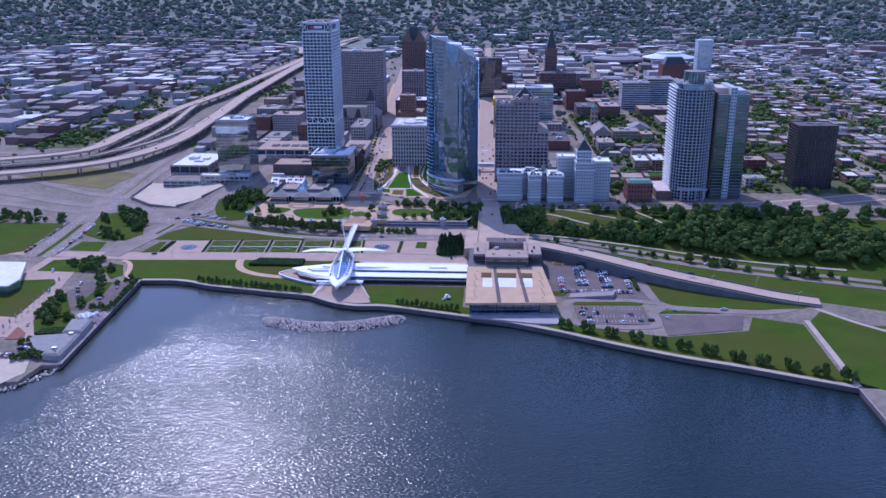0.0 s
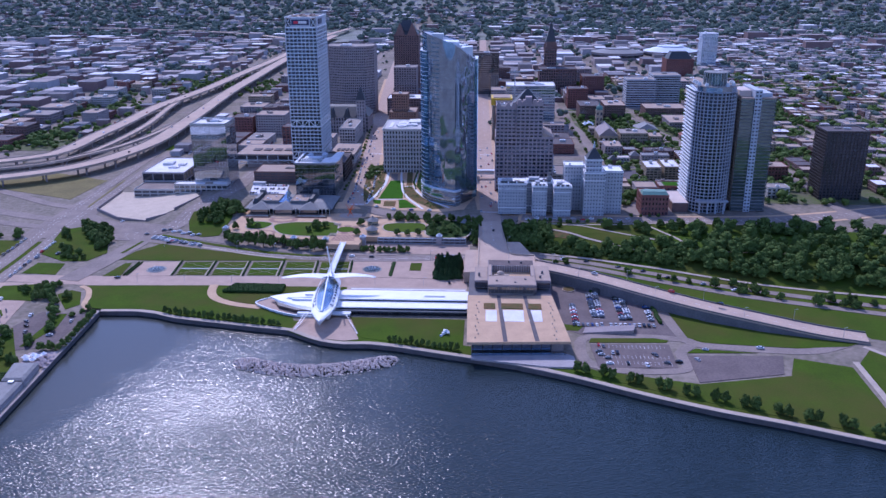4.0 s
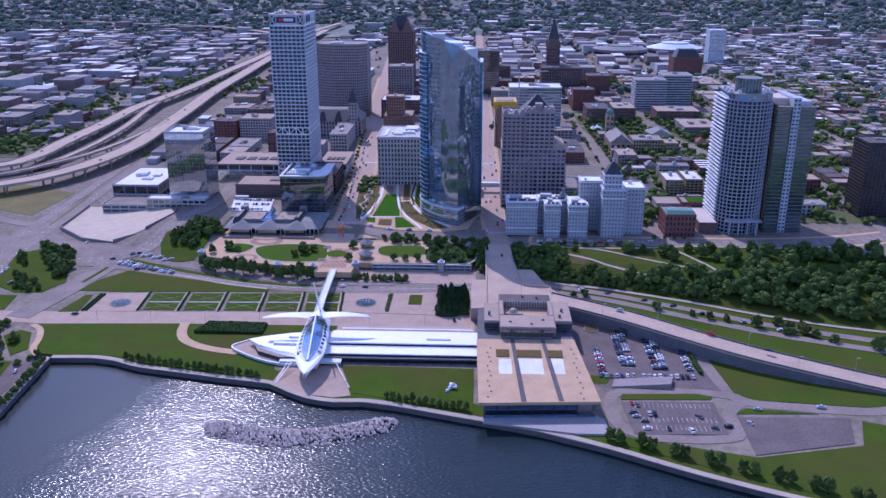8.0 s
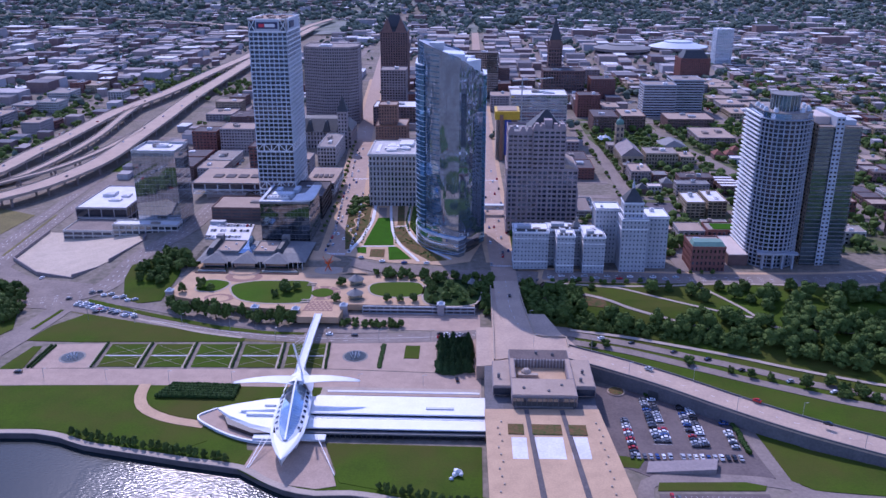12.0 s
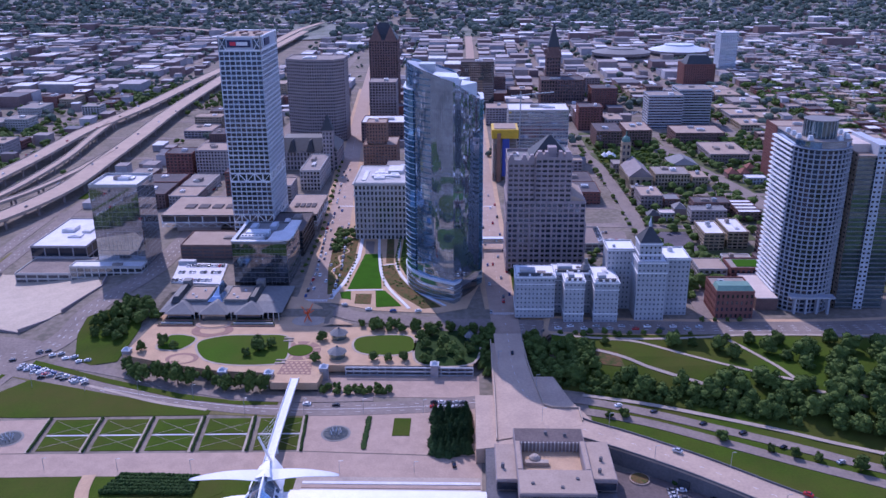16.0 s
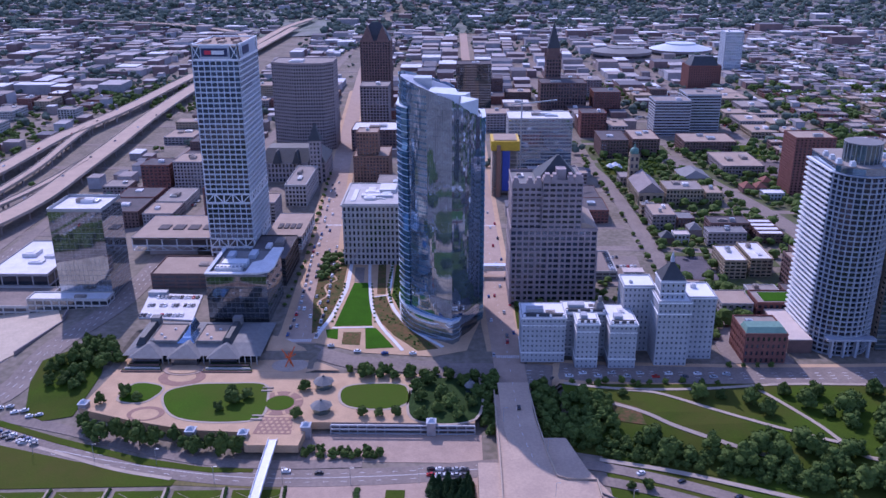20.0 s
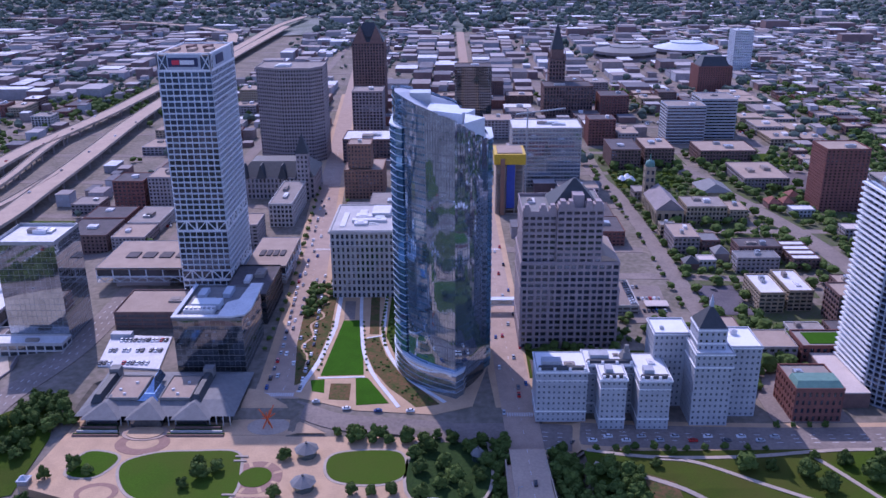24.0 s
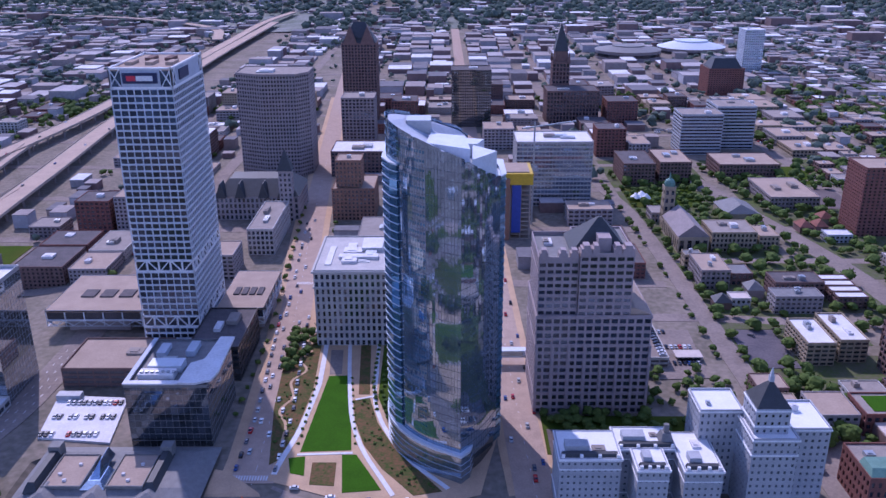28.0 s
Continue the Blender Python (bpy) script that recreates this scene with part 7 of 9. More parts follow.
for _ in range(260):
    x, y = rnd.uniform(-1500, 1500), rnd.uniform(1960, 3300)
    w, d = rnd.uniform(36, 90), rnd.uniform(28, 60)
    if not free(x - 2, x + w + 2, y - 2, y + d + 2) or any(a < x + w and x < b and c < y + d and y < e for a, b, c, e in BUILT):
        continue
    BUILT.append((x, x + w, y, y + d))
    FAR_BOXES.append((x, x + w, y, y + d, height(x, y), rnd.choice((10, 14, 18, 26)), rnd.choice((0, 0, 0, 1, 2)), rnd.choice((0, 1, 1, 2, 3))))
# the streets behind the white apartment houses: schools, flats, villas, lots and a small park
ZONE = [(rect(245, 283, 1257, 1290), 17, 4, BUFF_BRICK, BALLAST, "buff stone school with a flat gravel roof", "school"), (rect(287, 304, 1262, 1290), 12, 3, BUFF_BRICK, TAN_ROOF, "low buff annex of the school", "school"),
        (rect(214, 236, 1178, 1214), 15, 4, TAUPE, TAN_ROOF, "taupe brick flats with a tan roof", "flats"), (rect(212, 226, 1218, 1230), 12, 3, BUFF_BRICK, SLATE, "narrow buff town house with grey roof", "house"),
        (rect(254, 288, 1134, 1150), 13, 4, GRAY_STONE, SLATE, "grey flats with a slate-grey roof", "flats"), (rect(262, 298, 1157, 1178), 14, 4, BROWN_BRICK, DARK_ROOF, "brown brick flats with a dark roof", "flats"),
        (rect(240, 256, 1186, 1206), 9, 2, BROWN_BRICK, SLATE, "small brown house with a grey roof", "house"), (rect(226, 240, 1142, 1154), 8, 2, PALE_STONE, SUN_ROOF, "small pale house among yard trees", "house"),
        (rect(336, 384, 1372, 1440), 12, 3, TAUPE, TAN_ROOF, "long low taupe office with a tan roof", "office"), (rect(318, 384, 1478, 1528), 16, 4, BROWN_BRICK, TAN_ROOF, "brown brick hall with a tan roof", "office"),
        (rect(209, 243, 1456, 1512), 23, 6, BROWN_BRICK, DARK_ROOF, "brown brick office with a dark roof", "office"), (rect(249, 283, 1462, 1518), 23, 6, BROWN_BRICK, TAN_ROOF, "brown brick office with a roof court", "office"),
        (rect(352, 374, 1278, 1292), 7, 2, WHITE_BRICK, WHITE_ROOF, "low white villa with a flat roof", "house"), (rect(212, 236, 1334, 1356), 9, 2, TAUPE, BALLAST, "low grey parish house", "house"),
        (rect(306, 330, 1062, 1086), 18, 5, BROWN_BRICK, TAN_ROOF, "brown brick flats with a tan roof", "flats"), (rect(372, 412, 1160, 1190), 13, 4, BROWN_BRICK, DARK_ROOF, "brown brick flats with a dark roof", "flats"),
        (rect(374, 414, 1212, 1228), 10, 3, GRAY_STONE, SUN_ROOF, "grey flats with a pale roof", "flats"), (rect(376, 410, 1064, 1090), 16, 4, RED_BRICK, TAN_ROOF, "red brick flats with a tan roof", "flats")]
for k in range(4):
    ZONE.append((rect(302, 324, 1142 + 11 * k, 1151 + 11 * k), 9, 3, BROWN_BRICK, WHITE_ROOF, "brick row house with a white roof", "house"))
for poly, h, floors, wall, top, label, cat in ZONE:
    tower({"office": "office_building", "school": "school_building", "flats": "apartment_house", "house": "house"}[cat], label, poly, 13.8, 14 + h, floors, 3.6, wall, GLASS, top, pier=1.5, span=1.7, units=2 if h > 11 else 0, depth=0.4, parapet=0.8, category=cat, edges=(0, 1, 3))
for x0, x1, y0, y1, z, rise, m, w, label in ((281, 312, 1334, 1372, 22, 7, SLATE, BUFF_BRICK, "grey-roofed hall with a low gable"), (338, 350, 1302, 1318, 20, 5, RED_TILE, BROWN_BRICK, "villa with a red tile roof"), (353, 364, 1304, 1318, 20, 5, RED_TILE, BROWN_BRICK, "villa with a red tile roof"),
                                           (244, 256, 1160, 1174, 21, 5, SLATE, TAUPE, "grey house with a steep gable"), (366, 378, 1326, 1340, 20, 5, RED_TILE, BUFF_BRICK, "villa with a red tile roof"), (214, 226, 1140, 1152, 20, 5, DARK_SLATE, BROWN_BRICK, "brown house with a dark gable")):
    villa = thing("gabled_house", label, "house", (x0, y0, 14))
    bm = bmesh.new()
    box(bm, x0, x1, y0, y1, 13.8, z)
    part("wall", bm, w, villa)
    bm = bmesh.new()
    prism(bm, rect(x0 - 0.6, x1 + 0.6, y0 - 0.6, y1 + 0.6), z, z + rise, rect((x0 + x1) / 2 - 0.2, (x0 + x1) / 2 + 0.2, y0 + rise, y1 - rise))
    part("roof", bm, m, villa)
    ZONE.append((rect(x0, x1, y0, y1), 0, 0, w, m, "", ""))
tent = thing("party_tent", "white pointed tent in a small city park", "tent", (215, 1405, 14))
for x, y, r in ((212, 1403, 6), (219, 1409, 6.5), (222, 1400, 5)):
    bm = bmesh.new()
    prism(bm, oval(x, y, r, r, 8), 17, 22, oval(x, y, 0.3, 0.3, 8))
    part("canopy", bm, WHITE, tent)
    beam(tent, "pole", (x, y, 14), (x, y, 18), 0.2, STEEL)
for poly, m, label, kind_ in ((rect(204, 276, 1378, 1448), GRASS, "green small city park", "lawn"), (rect(392, 424, 1372, 1440), LOT, "asphalt car park", "car park"), (rect(236, 262, 1212, 1230), LOT, "small asphalt car park", "car park"),
                              (rect(338, 420, 1456, 1470), GRASS, "green verge of a lot", "lawn"), (rect(212, 300, 1109, 1112), YARD, "green front yards", "lawn"), (rect(396, 424, 1474, 1528), GRASS, "green school lawn", "lawn"),
                              (rect(212, 326, 1136, 1230), YARD, "green yards of a residential block", "yard"), (rect(346, 424, 1290, 1366), YARD, "green yards of a residential block", "yard"), (rect(366, 424, 1128, 1230), YARD, "green yards of a residential block", "yard"), (rect(212, 308, 1296, 1372), YARD, "green church yard", "yard")):
    slab("lawn" if "green" in label else "road", poly, m, 13.9, 14.38 if "front" in label or "verge" in label or m in (LOT, GRASS) else 14.33, label, kind_)
zone_rnd = random.Random(77)
for _ in range(3400):
    x, y, r = zone_rnd.uniform(212, 424), zone_rnd.uniform(1000, 1530), zone_rnd.uniform(2.6, 6.8)
    lane = 345 - 0.17 * max(0, y - 1200)
    if abs(x - lane) < 14 or any(abs(y - c) < 8 for c in (1120, 1238)) or any(p[0][0] - 3 < x < p[1][0] + 3 and p[0][1] - 3 < y < p[2][1] + 3 for p, *_r in ZONE):
        continue
    if 213 < x < 243 and 1054 < y < 1108 or 244 < x < 326 and 1030 < y < 1104 or 392 < x < 424 and 1372 < y < 1440 or 380 < x < 424 and 1276 < y < 1334 or 214 < x < 246 and 1250 < y < 1332 or 206 < x < 224 and 1396 < y < 1414:
        continue
    if all(math.dist((x, y), (a, b)) > 1.0 * (r + c) for a, b, c in TREE_SPOTS[-420:]):
        TREE_SPOTS.append((x, y, r))
for k in range(30):
    y = 1060 + 16 * k + zone_rnd.uniform(-5, 5)
    if zone_rnd.random() < 0.8:
        TREE_SPOTS.append((211 - 0.03 * max(0, y - 1230), y, zone_rnd.uniform(2.2, 4.4)))
    if zone_rnd.random() < 0.7:
        TREE_SPOTS.append((194 - 0.03 * max(0, y - 1230), y + 5, zone_rnd.uniform(2.0, 3.8)))
for k in range(26):
    YARD_CARS.append((394 + 3 * (k % 9), 1380 + 18 * (k // 9), 0))
for k in range(8):
    YARD_CARS.append((238 + 3 * k, 1219, 0))
# infill: sheds, small houses and yard trees in the gaps of the blocks
for _ in range(5200):
    x, y = rnd.uniform(-1000, 900), rnd.uniform(1200, 2580)
    w, d = rnd.uniform(10, 26), rnd.uniform(10, 26)
    if any(abs((x + w / 2) - sx) < 9 + w / 2 for sx in EW) or any(abs(y + d / 2 - sy + 0.015 * min(0, -x)) < 9 + d / 2 for sy in NS) or not free(x - 2, x + w + 2, y - 2, y + d + 2):
        continue
    if any(a < x + w + 2 and x - 2 < b and c < y + d + 2 and y - 2 < e for a, b, c, e in BUILT):
        continue
    BUILT.append((x, x + w, y, y + d))
    if rnd.random() < (0.45 if x > 150 else 0.22):
        for _k in range(2):
            TREE_SPOTS.append((x + rnd.uniform(0, w), y + rnd.uniform(0, d), rnd.uniform(3.0, 5.2)))
    else:
        FAR_BOXES.append((x, x + w, y, y + d, height(x, y), rnd.choice((6, 8, 10, 13)), rnd.choice((0, 0, 1, 2, 3)), rnd.choice((0, 0, 1, 1, 2, 3))))

for _ in range(2600):
    cx, cy = rnd.choice(((-560, 1900), (-600, 1330), (-640, 1600), (-760, 1450), (-860, 1750), (-580, 2050), (-700, 2250), (-960, 1500), (-1000, 2000), (-380, 1900), (-300, 2100), (300, 1900), (440, 1700), (560, 1500), (620, 1800), (700, 1300), (520, 2200)))
    x, y = cx + rnd.gauss(0, 8 if cx > -500 and cx < -450 else 42), cy + rnd.gauss(0, 60)
    if any(a - 1 < x < b + 1 and c - 1 < y < e + 1 for a, b, c, e in BUILT) or abs(x + 515) < 15 or abs(x + 428) < 16 and y < 1600 or abs(x + 455) < 15 and y > 1600:
        continue
    TREE_SPOTS.append((x, y, rnd.uniform(3.2, 6.0)))
for x0, x1, y0, y1 in ((-560, -532, 1850, 2150), (-398, -352, 1250, 1300), (-640, -560, 1240, 1400), (-800, -700, 1500, 1560), (430, 520, 1500, 1560), (-385, -300, 1880, 1930)):
    patch("lawn", rect(x0, x1, y0, y1), GRASS if x1 - x0 < 60 else YARD, 0.36, "rough green verge beside the roads", "verge", step=120)
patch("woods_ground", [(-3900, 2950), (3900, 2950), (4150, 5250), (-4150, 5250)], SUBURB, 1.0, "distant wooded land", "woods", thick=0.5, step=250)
# far suburbs: roofs between trees, thinning out to woods
for _ in range(7600):
    y = 1300 + 2900 * rnd.random() ** 0.8
    x = rnd.uniform(-0.62, 0.62) * (y + 400)
    if y < 2620 and -1320 < x < 1145 or not free(x - 14, x + 14, y - 12, y + 12):
        continue
    s = rnd.choice((1, 1, 1, 2.2))
    FAR_BOXES.append((x, x + rnd.uniform(10, 22) * s, y, y + rnd.uniform(10, 20) * s, height(x, y) - 1, rnd.uniform(6, 11) * s ** 0.5, rnd.choice((0, 0, 1, 2, 3)), rnd.choice((0, 0, 1, 1, 2, 3))))
for _ in range(8600):
    y = 1250 + 3700 * rnd.random() ** 0.62
    x = rnd.uniform(-0.62, 0.62) * (y + 300)
    if (y < 2500 and -640 < x < 420 and rnd.random() < 0.8) or not free(x - 2, x + 2, y - 2, y + 2):
        continue
    FAR_TREES.append((x, y, rnd.uniform(5, 10) * (1.7 if y > 3000 else 1)))

for kind, mats in (("wall", HAZED_WALLS), ("roof", HAZED_ROOFS)):
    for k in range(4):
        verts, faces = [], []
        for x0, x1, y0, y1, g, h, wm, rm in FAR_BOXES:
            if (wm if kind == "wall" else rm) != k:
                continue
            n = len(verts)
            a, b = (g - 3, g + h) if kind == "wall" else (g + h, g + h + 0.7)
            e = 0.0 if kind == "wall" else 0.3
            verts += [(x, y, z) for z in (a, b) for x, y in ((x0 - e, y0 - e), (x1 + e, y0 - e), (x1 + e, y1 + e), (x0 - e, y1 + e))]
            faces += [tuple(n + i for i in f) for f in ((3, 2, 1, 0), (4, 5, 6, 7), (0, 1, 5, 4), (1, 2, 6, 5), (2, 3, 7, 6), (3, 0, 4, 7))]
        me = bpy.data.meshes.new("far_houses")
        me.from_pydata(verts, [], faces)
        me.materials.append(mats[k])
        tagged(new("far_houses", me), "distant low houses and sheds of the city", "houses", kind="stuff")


# ---- vegetation ----
def blob(bm, c, r, rnd, sub=2, squash=0.8):
    got = bmesh.ops.create_icosphere(bm, subdivisions=sub, radius=1.0)["verts"]
    turn = Euler((rnd.uniform(0, 6), rnd.uniform(0, 6), rnd.uniform(0, 6))).to_matrix()
    for v in got:
        d = turn @ v.co
        k = r * (0.88 + 0.30 * noise.noise(d * 2.3 + Vector(c) * 0.37) + 0.26 * noise.noise(d * 6.1 + Vector(c) * 1.9))
        v.co = Vector((c[0] + d.x * k, c[1] + d.y * k, c[2] + d.z * k * squash))


def leaf_tree(seed, conifer=False, sub=2):
    """A tree one metre in crown radius: tapered trunk, limbs, a crown of lobes with loose leaf sprays."""
    rnd = random.Random(seed)
    bm = bmesh.new()
    bmesh.ops.create_cone(bm, segments=7, radius1=0.08, radius2=0.04, depth=1.0, matrix=Matrix.Translation((0, 0, 0.5)))
    for k in range(4):
        a = k * 1.6 + rnd.random()
        m = Matrix.Translation((0.18 * math.cos(a), 0.18 * math.sin(a), 0.95)) @ Euler((0.6 * -math.sin(a), 0.6 * math.cos(a), 0)).to_matrix().to_4x4()
        bmesh.ops.create_cone(bm, segments=5, radius1=0.035, radius2=0.012, depth=0.7, matrix=m)
    trunk = bpy.data.meshes.new("trunk")
    bm.to_mesh(trunk), bm.free()
    trunk.materials.append(BARK)
    bm = bmesh.new()
    if conifer:
        for k in range(7):
            f = k / 6
            blob(bm, (0, 0, 0.35 + 2.3 * f), 0.95 * (1 - f) + 0.18, rnd, 2, 0.75)
    elif sub > 1:
        blob(bm, (0, 0, 0.95), 0.74, rnd, 2)
        for k in range(15):
            a = k * 2.4 + rnd.random()
            z = rnd.uniform(0.42, 1.55)
            w = rnd.uniform(0.5, 0.72) if z < 1.1 else rnd.uniform(0.15, 0.48)
            blob(bm, (w * math.cos(a), w * math.sin(a), z), rnd.uniform(0.24, 0.44), rnd, 2)
    else:
        blob(bm, (0, 0, 0.95), 0.80, rnd, 2)
        for k in range(4):
            a = k * 1.57 + rnd.random()
            blob(bm, (0.55 * math.cos(a), 0.55 * math.sin(a), rnd.uniform(0.5, 1.35)), rnd.uniform(0.34, 0.5), rnd, 1)
    # loose leaf sprays that break up the outline
    spray = [v.co.copy() for v in bm.verts]
    for p in (rnd.choice(spray) for _ in range(620 if sub > 1 else 36)):
        q = p + Vector((rnd.uniform(-1, 1), rnd.uniform(-1, 1), rnd.uniform(-0.5, 0.9))) * 0.11
        s = rnd.uniform(0.06, 0.13)
        m = Euler((rnd.uniform(0, 3), rnd.uniform(0, 3), rnd.uniform(0, 6))).to_matrix()
        bm.faces.new([bm.verts.new(q + m @ Vector(c) * s) for c in ((-1, -0.5, 0), (1, -0.5, 0.2), (0, 0.9, 0))])
    crown = bpy.data.meshes.new("crown")
    bm.to_mesh(crown), bm.free()
    crown.materials.append(DARK_LEAF if conifer else LEAF)
    return trunk, crown


KINDS = [leaf_tree(s) for s in range(6)]
LIGHT_KINDS = [leaf_tree(80 + s, False, 1) for s in range(5)]
PINES = [leaf_tree(40 + s, True) for s in range(2)]
tree_rnd = random.Random(5)


WOODS, COUNT = [], [0]


def tree(x, y, r, z=None, conifer=False, label="", group="park trees", solo=True, tall=1.0):
    COUNT[0] += solo
    if not solo or COUNT[0] > 300:
        WOODS.append((x, y, (height(x, y) if z is None else z) - 0.2, r))
        return None
    trunk, crown = tree_rnd.choice(PINES if conifer else KINDS)
    ob = new("tree", trunk)
    ob.location = (x, y, (height(x, y) if z is None else z) - 0.1)
    ob.rotation_euler.z = tree_rnd.uniform(0, 6.28)
    ob.scale = (r, r, r * tall * tree_rnd.uniform(0.85, 1.15))
    top = new("crown", crown)
    top.parent = ob
    size = "young" if r < 3 else ("large" if r > 5.5 else "mid-sized")
    return tagged(ob, label or f"{size} green {'conifer' if conifer else 'broad-leaved tree'} with a dense rounded crown", "tree", group)


def scatter(n, poly, rmin, rmax, seed, gap=0.9, z=None, conifer=False, solo=True):
    """n trees inside an outline, not too near one another."""
    rnd = random.Random(seed)
    xs, ys = [p[0] for p in poly], [p[1] for p in poly]
    done, tries = [], 0
    while len(done) < n and tries < n * 60:
        tries += 1
        x, y, r = rnd.uniform(min(xs), max(xs)), rnd.uniform(min(ys), max(ys)), rnd.uniform(rmin, rmax)
        inside = False
        for i in range(len(poly)):
            (ax, ay), (bx, by) = poly[i - 1], poly[i]
            if (ay > y) != (by > y) and x < (bx - ax) * (y - ay) / (by - ay) + ax:
                inside = not inside
        if inside and all(math.dist((x, y), (a, b)) > gap * (r + c) * 0.75 for a, b, c in done):
            done.append((x, y, r))
            tree(x, y, r, z, conifer, solo=solo)


# bluff woods and park
patch("undergrowth", [(82, 842), (97, 851), (120, 838), (190, 808), (230, 797), (300, 782), (470, 772), (470, 716), (300, 750), (216, 785), (145, 812), (96, 826)], GRASS, 0.4, "rough green slope under the trees", "slope")
scatter(110, [(80, 848), (97, 850), (120, 838), (190, 810), (236, 792), (232, 782), (177, 802), (110, 823), (90, 830)], 1.8, 3.4, 13, 0.7, solo=False)
scatter(34, [(79, 886), (98, 874), (122, 862), (120, 838), (98, 832), (84, 838)], 3.6, 6.0, 1, 0.72, solo=False)
scatter(150, [(104, 834), (122, 826), (166, 811), (205, 795), (232, 786), (266, 770), (300, 757), (400, 730), (480, 712), (480, 790), (330, 800), (275, 822), (246, 812), (228, 822), (202, 828), (188, 814), (155, 828), (112, 842)], 4.6, 8.0, 2, 0.66, solo=False)
scatter(46, [(246, 846), (262, 826), (300, 812), (480, 800), (480, 880), (330, 876), (268, 868)], 4.8, 8.0, 12, 0.8, solo=False)
for x, y, r in ((176, 868, 6.2), (189, 868, 3.4), (205, 861, 6.0), (211, 850, 5.4), (236, 858, 6.0), (246, 871, 5.4), (261, 859, 6.2), (282, 873, 5.6), (245, 849, 4.6), (142, 833, 5.2), (131, 870, 3.2), (215, 878, 3.0), (118, 882, 2.6), (143, 882, 2.2), (228, 872, 4.6), (254, 838, 5.4)):
    tree(x, y, r)
scatter(9, [(122, 800), (215, 764), (300, 722), (300, 712), (215, 752), (122, 790)], 2.6, 4.8, 4, 1.6)
scatter(16, [(240, 742), (330, 700), (420, 670), (430, 690), (330, 716), (250, 752)], 3.2, 5.0, 41, 1.3)
# plaza trees
scatter(26, [(-233, 884), (-206, 884), (-200, 900), (-190, 918), (-208, 944), (-228, 918)], 3.8, 5.8, 5, 0.7)
for x, y, r in ((-179, 838, 4.4), (-172, 834, 4.8), (-164, 837, 4.2), (-156, 832, 4.4), (-147, 828, 5.2), (-139, 830, 4.6), (-129, 833, 3.6), (-114, 822, 4.6), (-106, 825, 4.2), (-97, 820, 5.0), (-90, 823, 4.4), (-186, 846, 3.8), (-121, 826, 3.4)):
    tree(x, y, r * 1.2, 4.5, group="plaza trees", tall=1.2)
for x, y, r in ((-171, 873, 5.0), (-183, 864, 3.8), (-163, 869, 3.4), (-103, 866, 5.4), (-110, 857, 3.6), (-96, 872, 4.0), (-106, 873, 4.4), (-62.5, 882, 4.2), (-62, 850, 3.8), (-26, 900, 5.2), (-16, 902, 4.4), (2, 900, 4.8), (-4, 853, 3.8), (-24, 853, 3.6), (-14, 852, 3.2), (14, 890, 5.0), (28, 864, 5.2), (40, 864, 4.8), (33, 852, 4.8), (11, 851, 4.6), (22, 876, 4.8), (36, 890, 5.0), (10, 870, 4.4), (20, 858, 4.2), (6, 884, 4.2), (44, 878, 4.2), (26, 898, 4.4), (42, 896, 4.0)):
    tree(x, y, r, 10, group="plaza trees")
scatter(14, [(-54, 826), (-10, 824), (-10, 818), (-54, 818)], 2.4, 3.6, 42, 0.9)
scatter(10, [(-40, 898), (20, 896), (20, 904), (-40, 908)], 2.8, 4.0, 43, 1.0, 10)
scatter(70, [(20, 751), (40, 753), (38, 794), (18, 792)], 2.9, 3.7, 11, 0.5, None, True)
# garden at the glass tower and street trees
scatter(16, [(-84, 1086), (-30, 1090), (-30, 1100), (-84, 1104)], 3.2, 4.8, 12, 0.7, solo=False)
scatter(12, [(-84, 1050), (-76, 1050), (-62, 1082), (-70, 1096), (-84, 1096)], 2.8, 4.2, 13, 0.8, solo=False)
for k in range(16):
    for x, r in ((-16 - 0.6 * (k % 3), 1.5), (-23, 1.3)):
        tree(x + (0.9 * max(0, 5 - k)), 1006 + 6 * k - (10 if x > -20 else 0), r + tree_rnd.uniform(0, 0.5), solo=False)
scatter(40, [(-78, 1009), (-82, 1075), (-62, 1085), (-59, 1030), (-62, 985), (-68, 957)], 0.7, 1.3, 71, 1.0, solo=False)
scatter(46, [(-31, 1016), (-25, 1018), (-17, 992), (-5, 965), (17, 934), (6, 931), (-11, 950), (-22, 971)], 0.6, 1.2, 72, 1.0, solo=False)
for k in range(11):
    f = k / 10
    tree(-58 + 0.6 * (k % 2), 972 + 70 * f, 1.2, solo=False)
    tree(-27.5 - 9 * f, 972 + 70 * f, 1.1, solo=False)
for x in (-98, -62):
    for k in range(7):
        tree(x, 1000 + 15 * k, tree_rnd.uniform(1.6, 2.6), solo=False) if x < -90 else None
scatter(46, [(100, 975), (196, 972), (196, 998), (76, 1000), (76, 990)], 3.0, 4.8, 14, 0.7, solo=False)
scatter(22, [(137, 1008), (196, 1008), (196, 1050), (160, 1052), (137, 1054)], 2.6, 4.4, 47, 1.1, solo=False)
scatter(16, [(202, 945), (212, 945), (212, 1040), (202, 1040)], 2.6, 4.2, 45, 0.9, solo=False)
scatter(18, [(282, 992), (340, 992), (340, 1024), (282, 1024)], 3.4, 5.4, 46, 0.8, solo=False)
for k in range(28):
    tree(-99 + (k % 2) * 33 - 0.08 * max(0, 20 * (k // 2)), 1110 + 22 * (k // 2), tree_rnd.uniform(2.2, 3.4), group="street trees", solo=False)
scatter(16, [(45, 845), (56, 840), (56, 898), (46, 900)], 3.0, 4.6, 61, 0.7, solo=False)
scatter(14, [(78, 836), (94, 830), (90, 892), (78, 894)], 3.0, 4.8, 62, 0.7, solo=False)
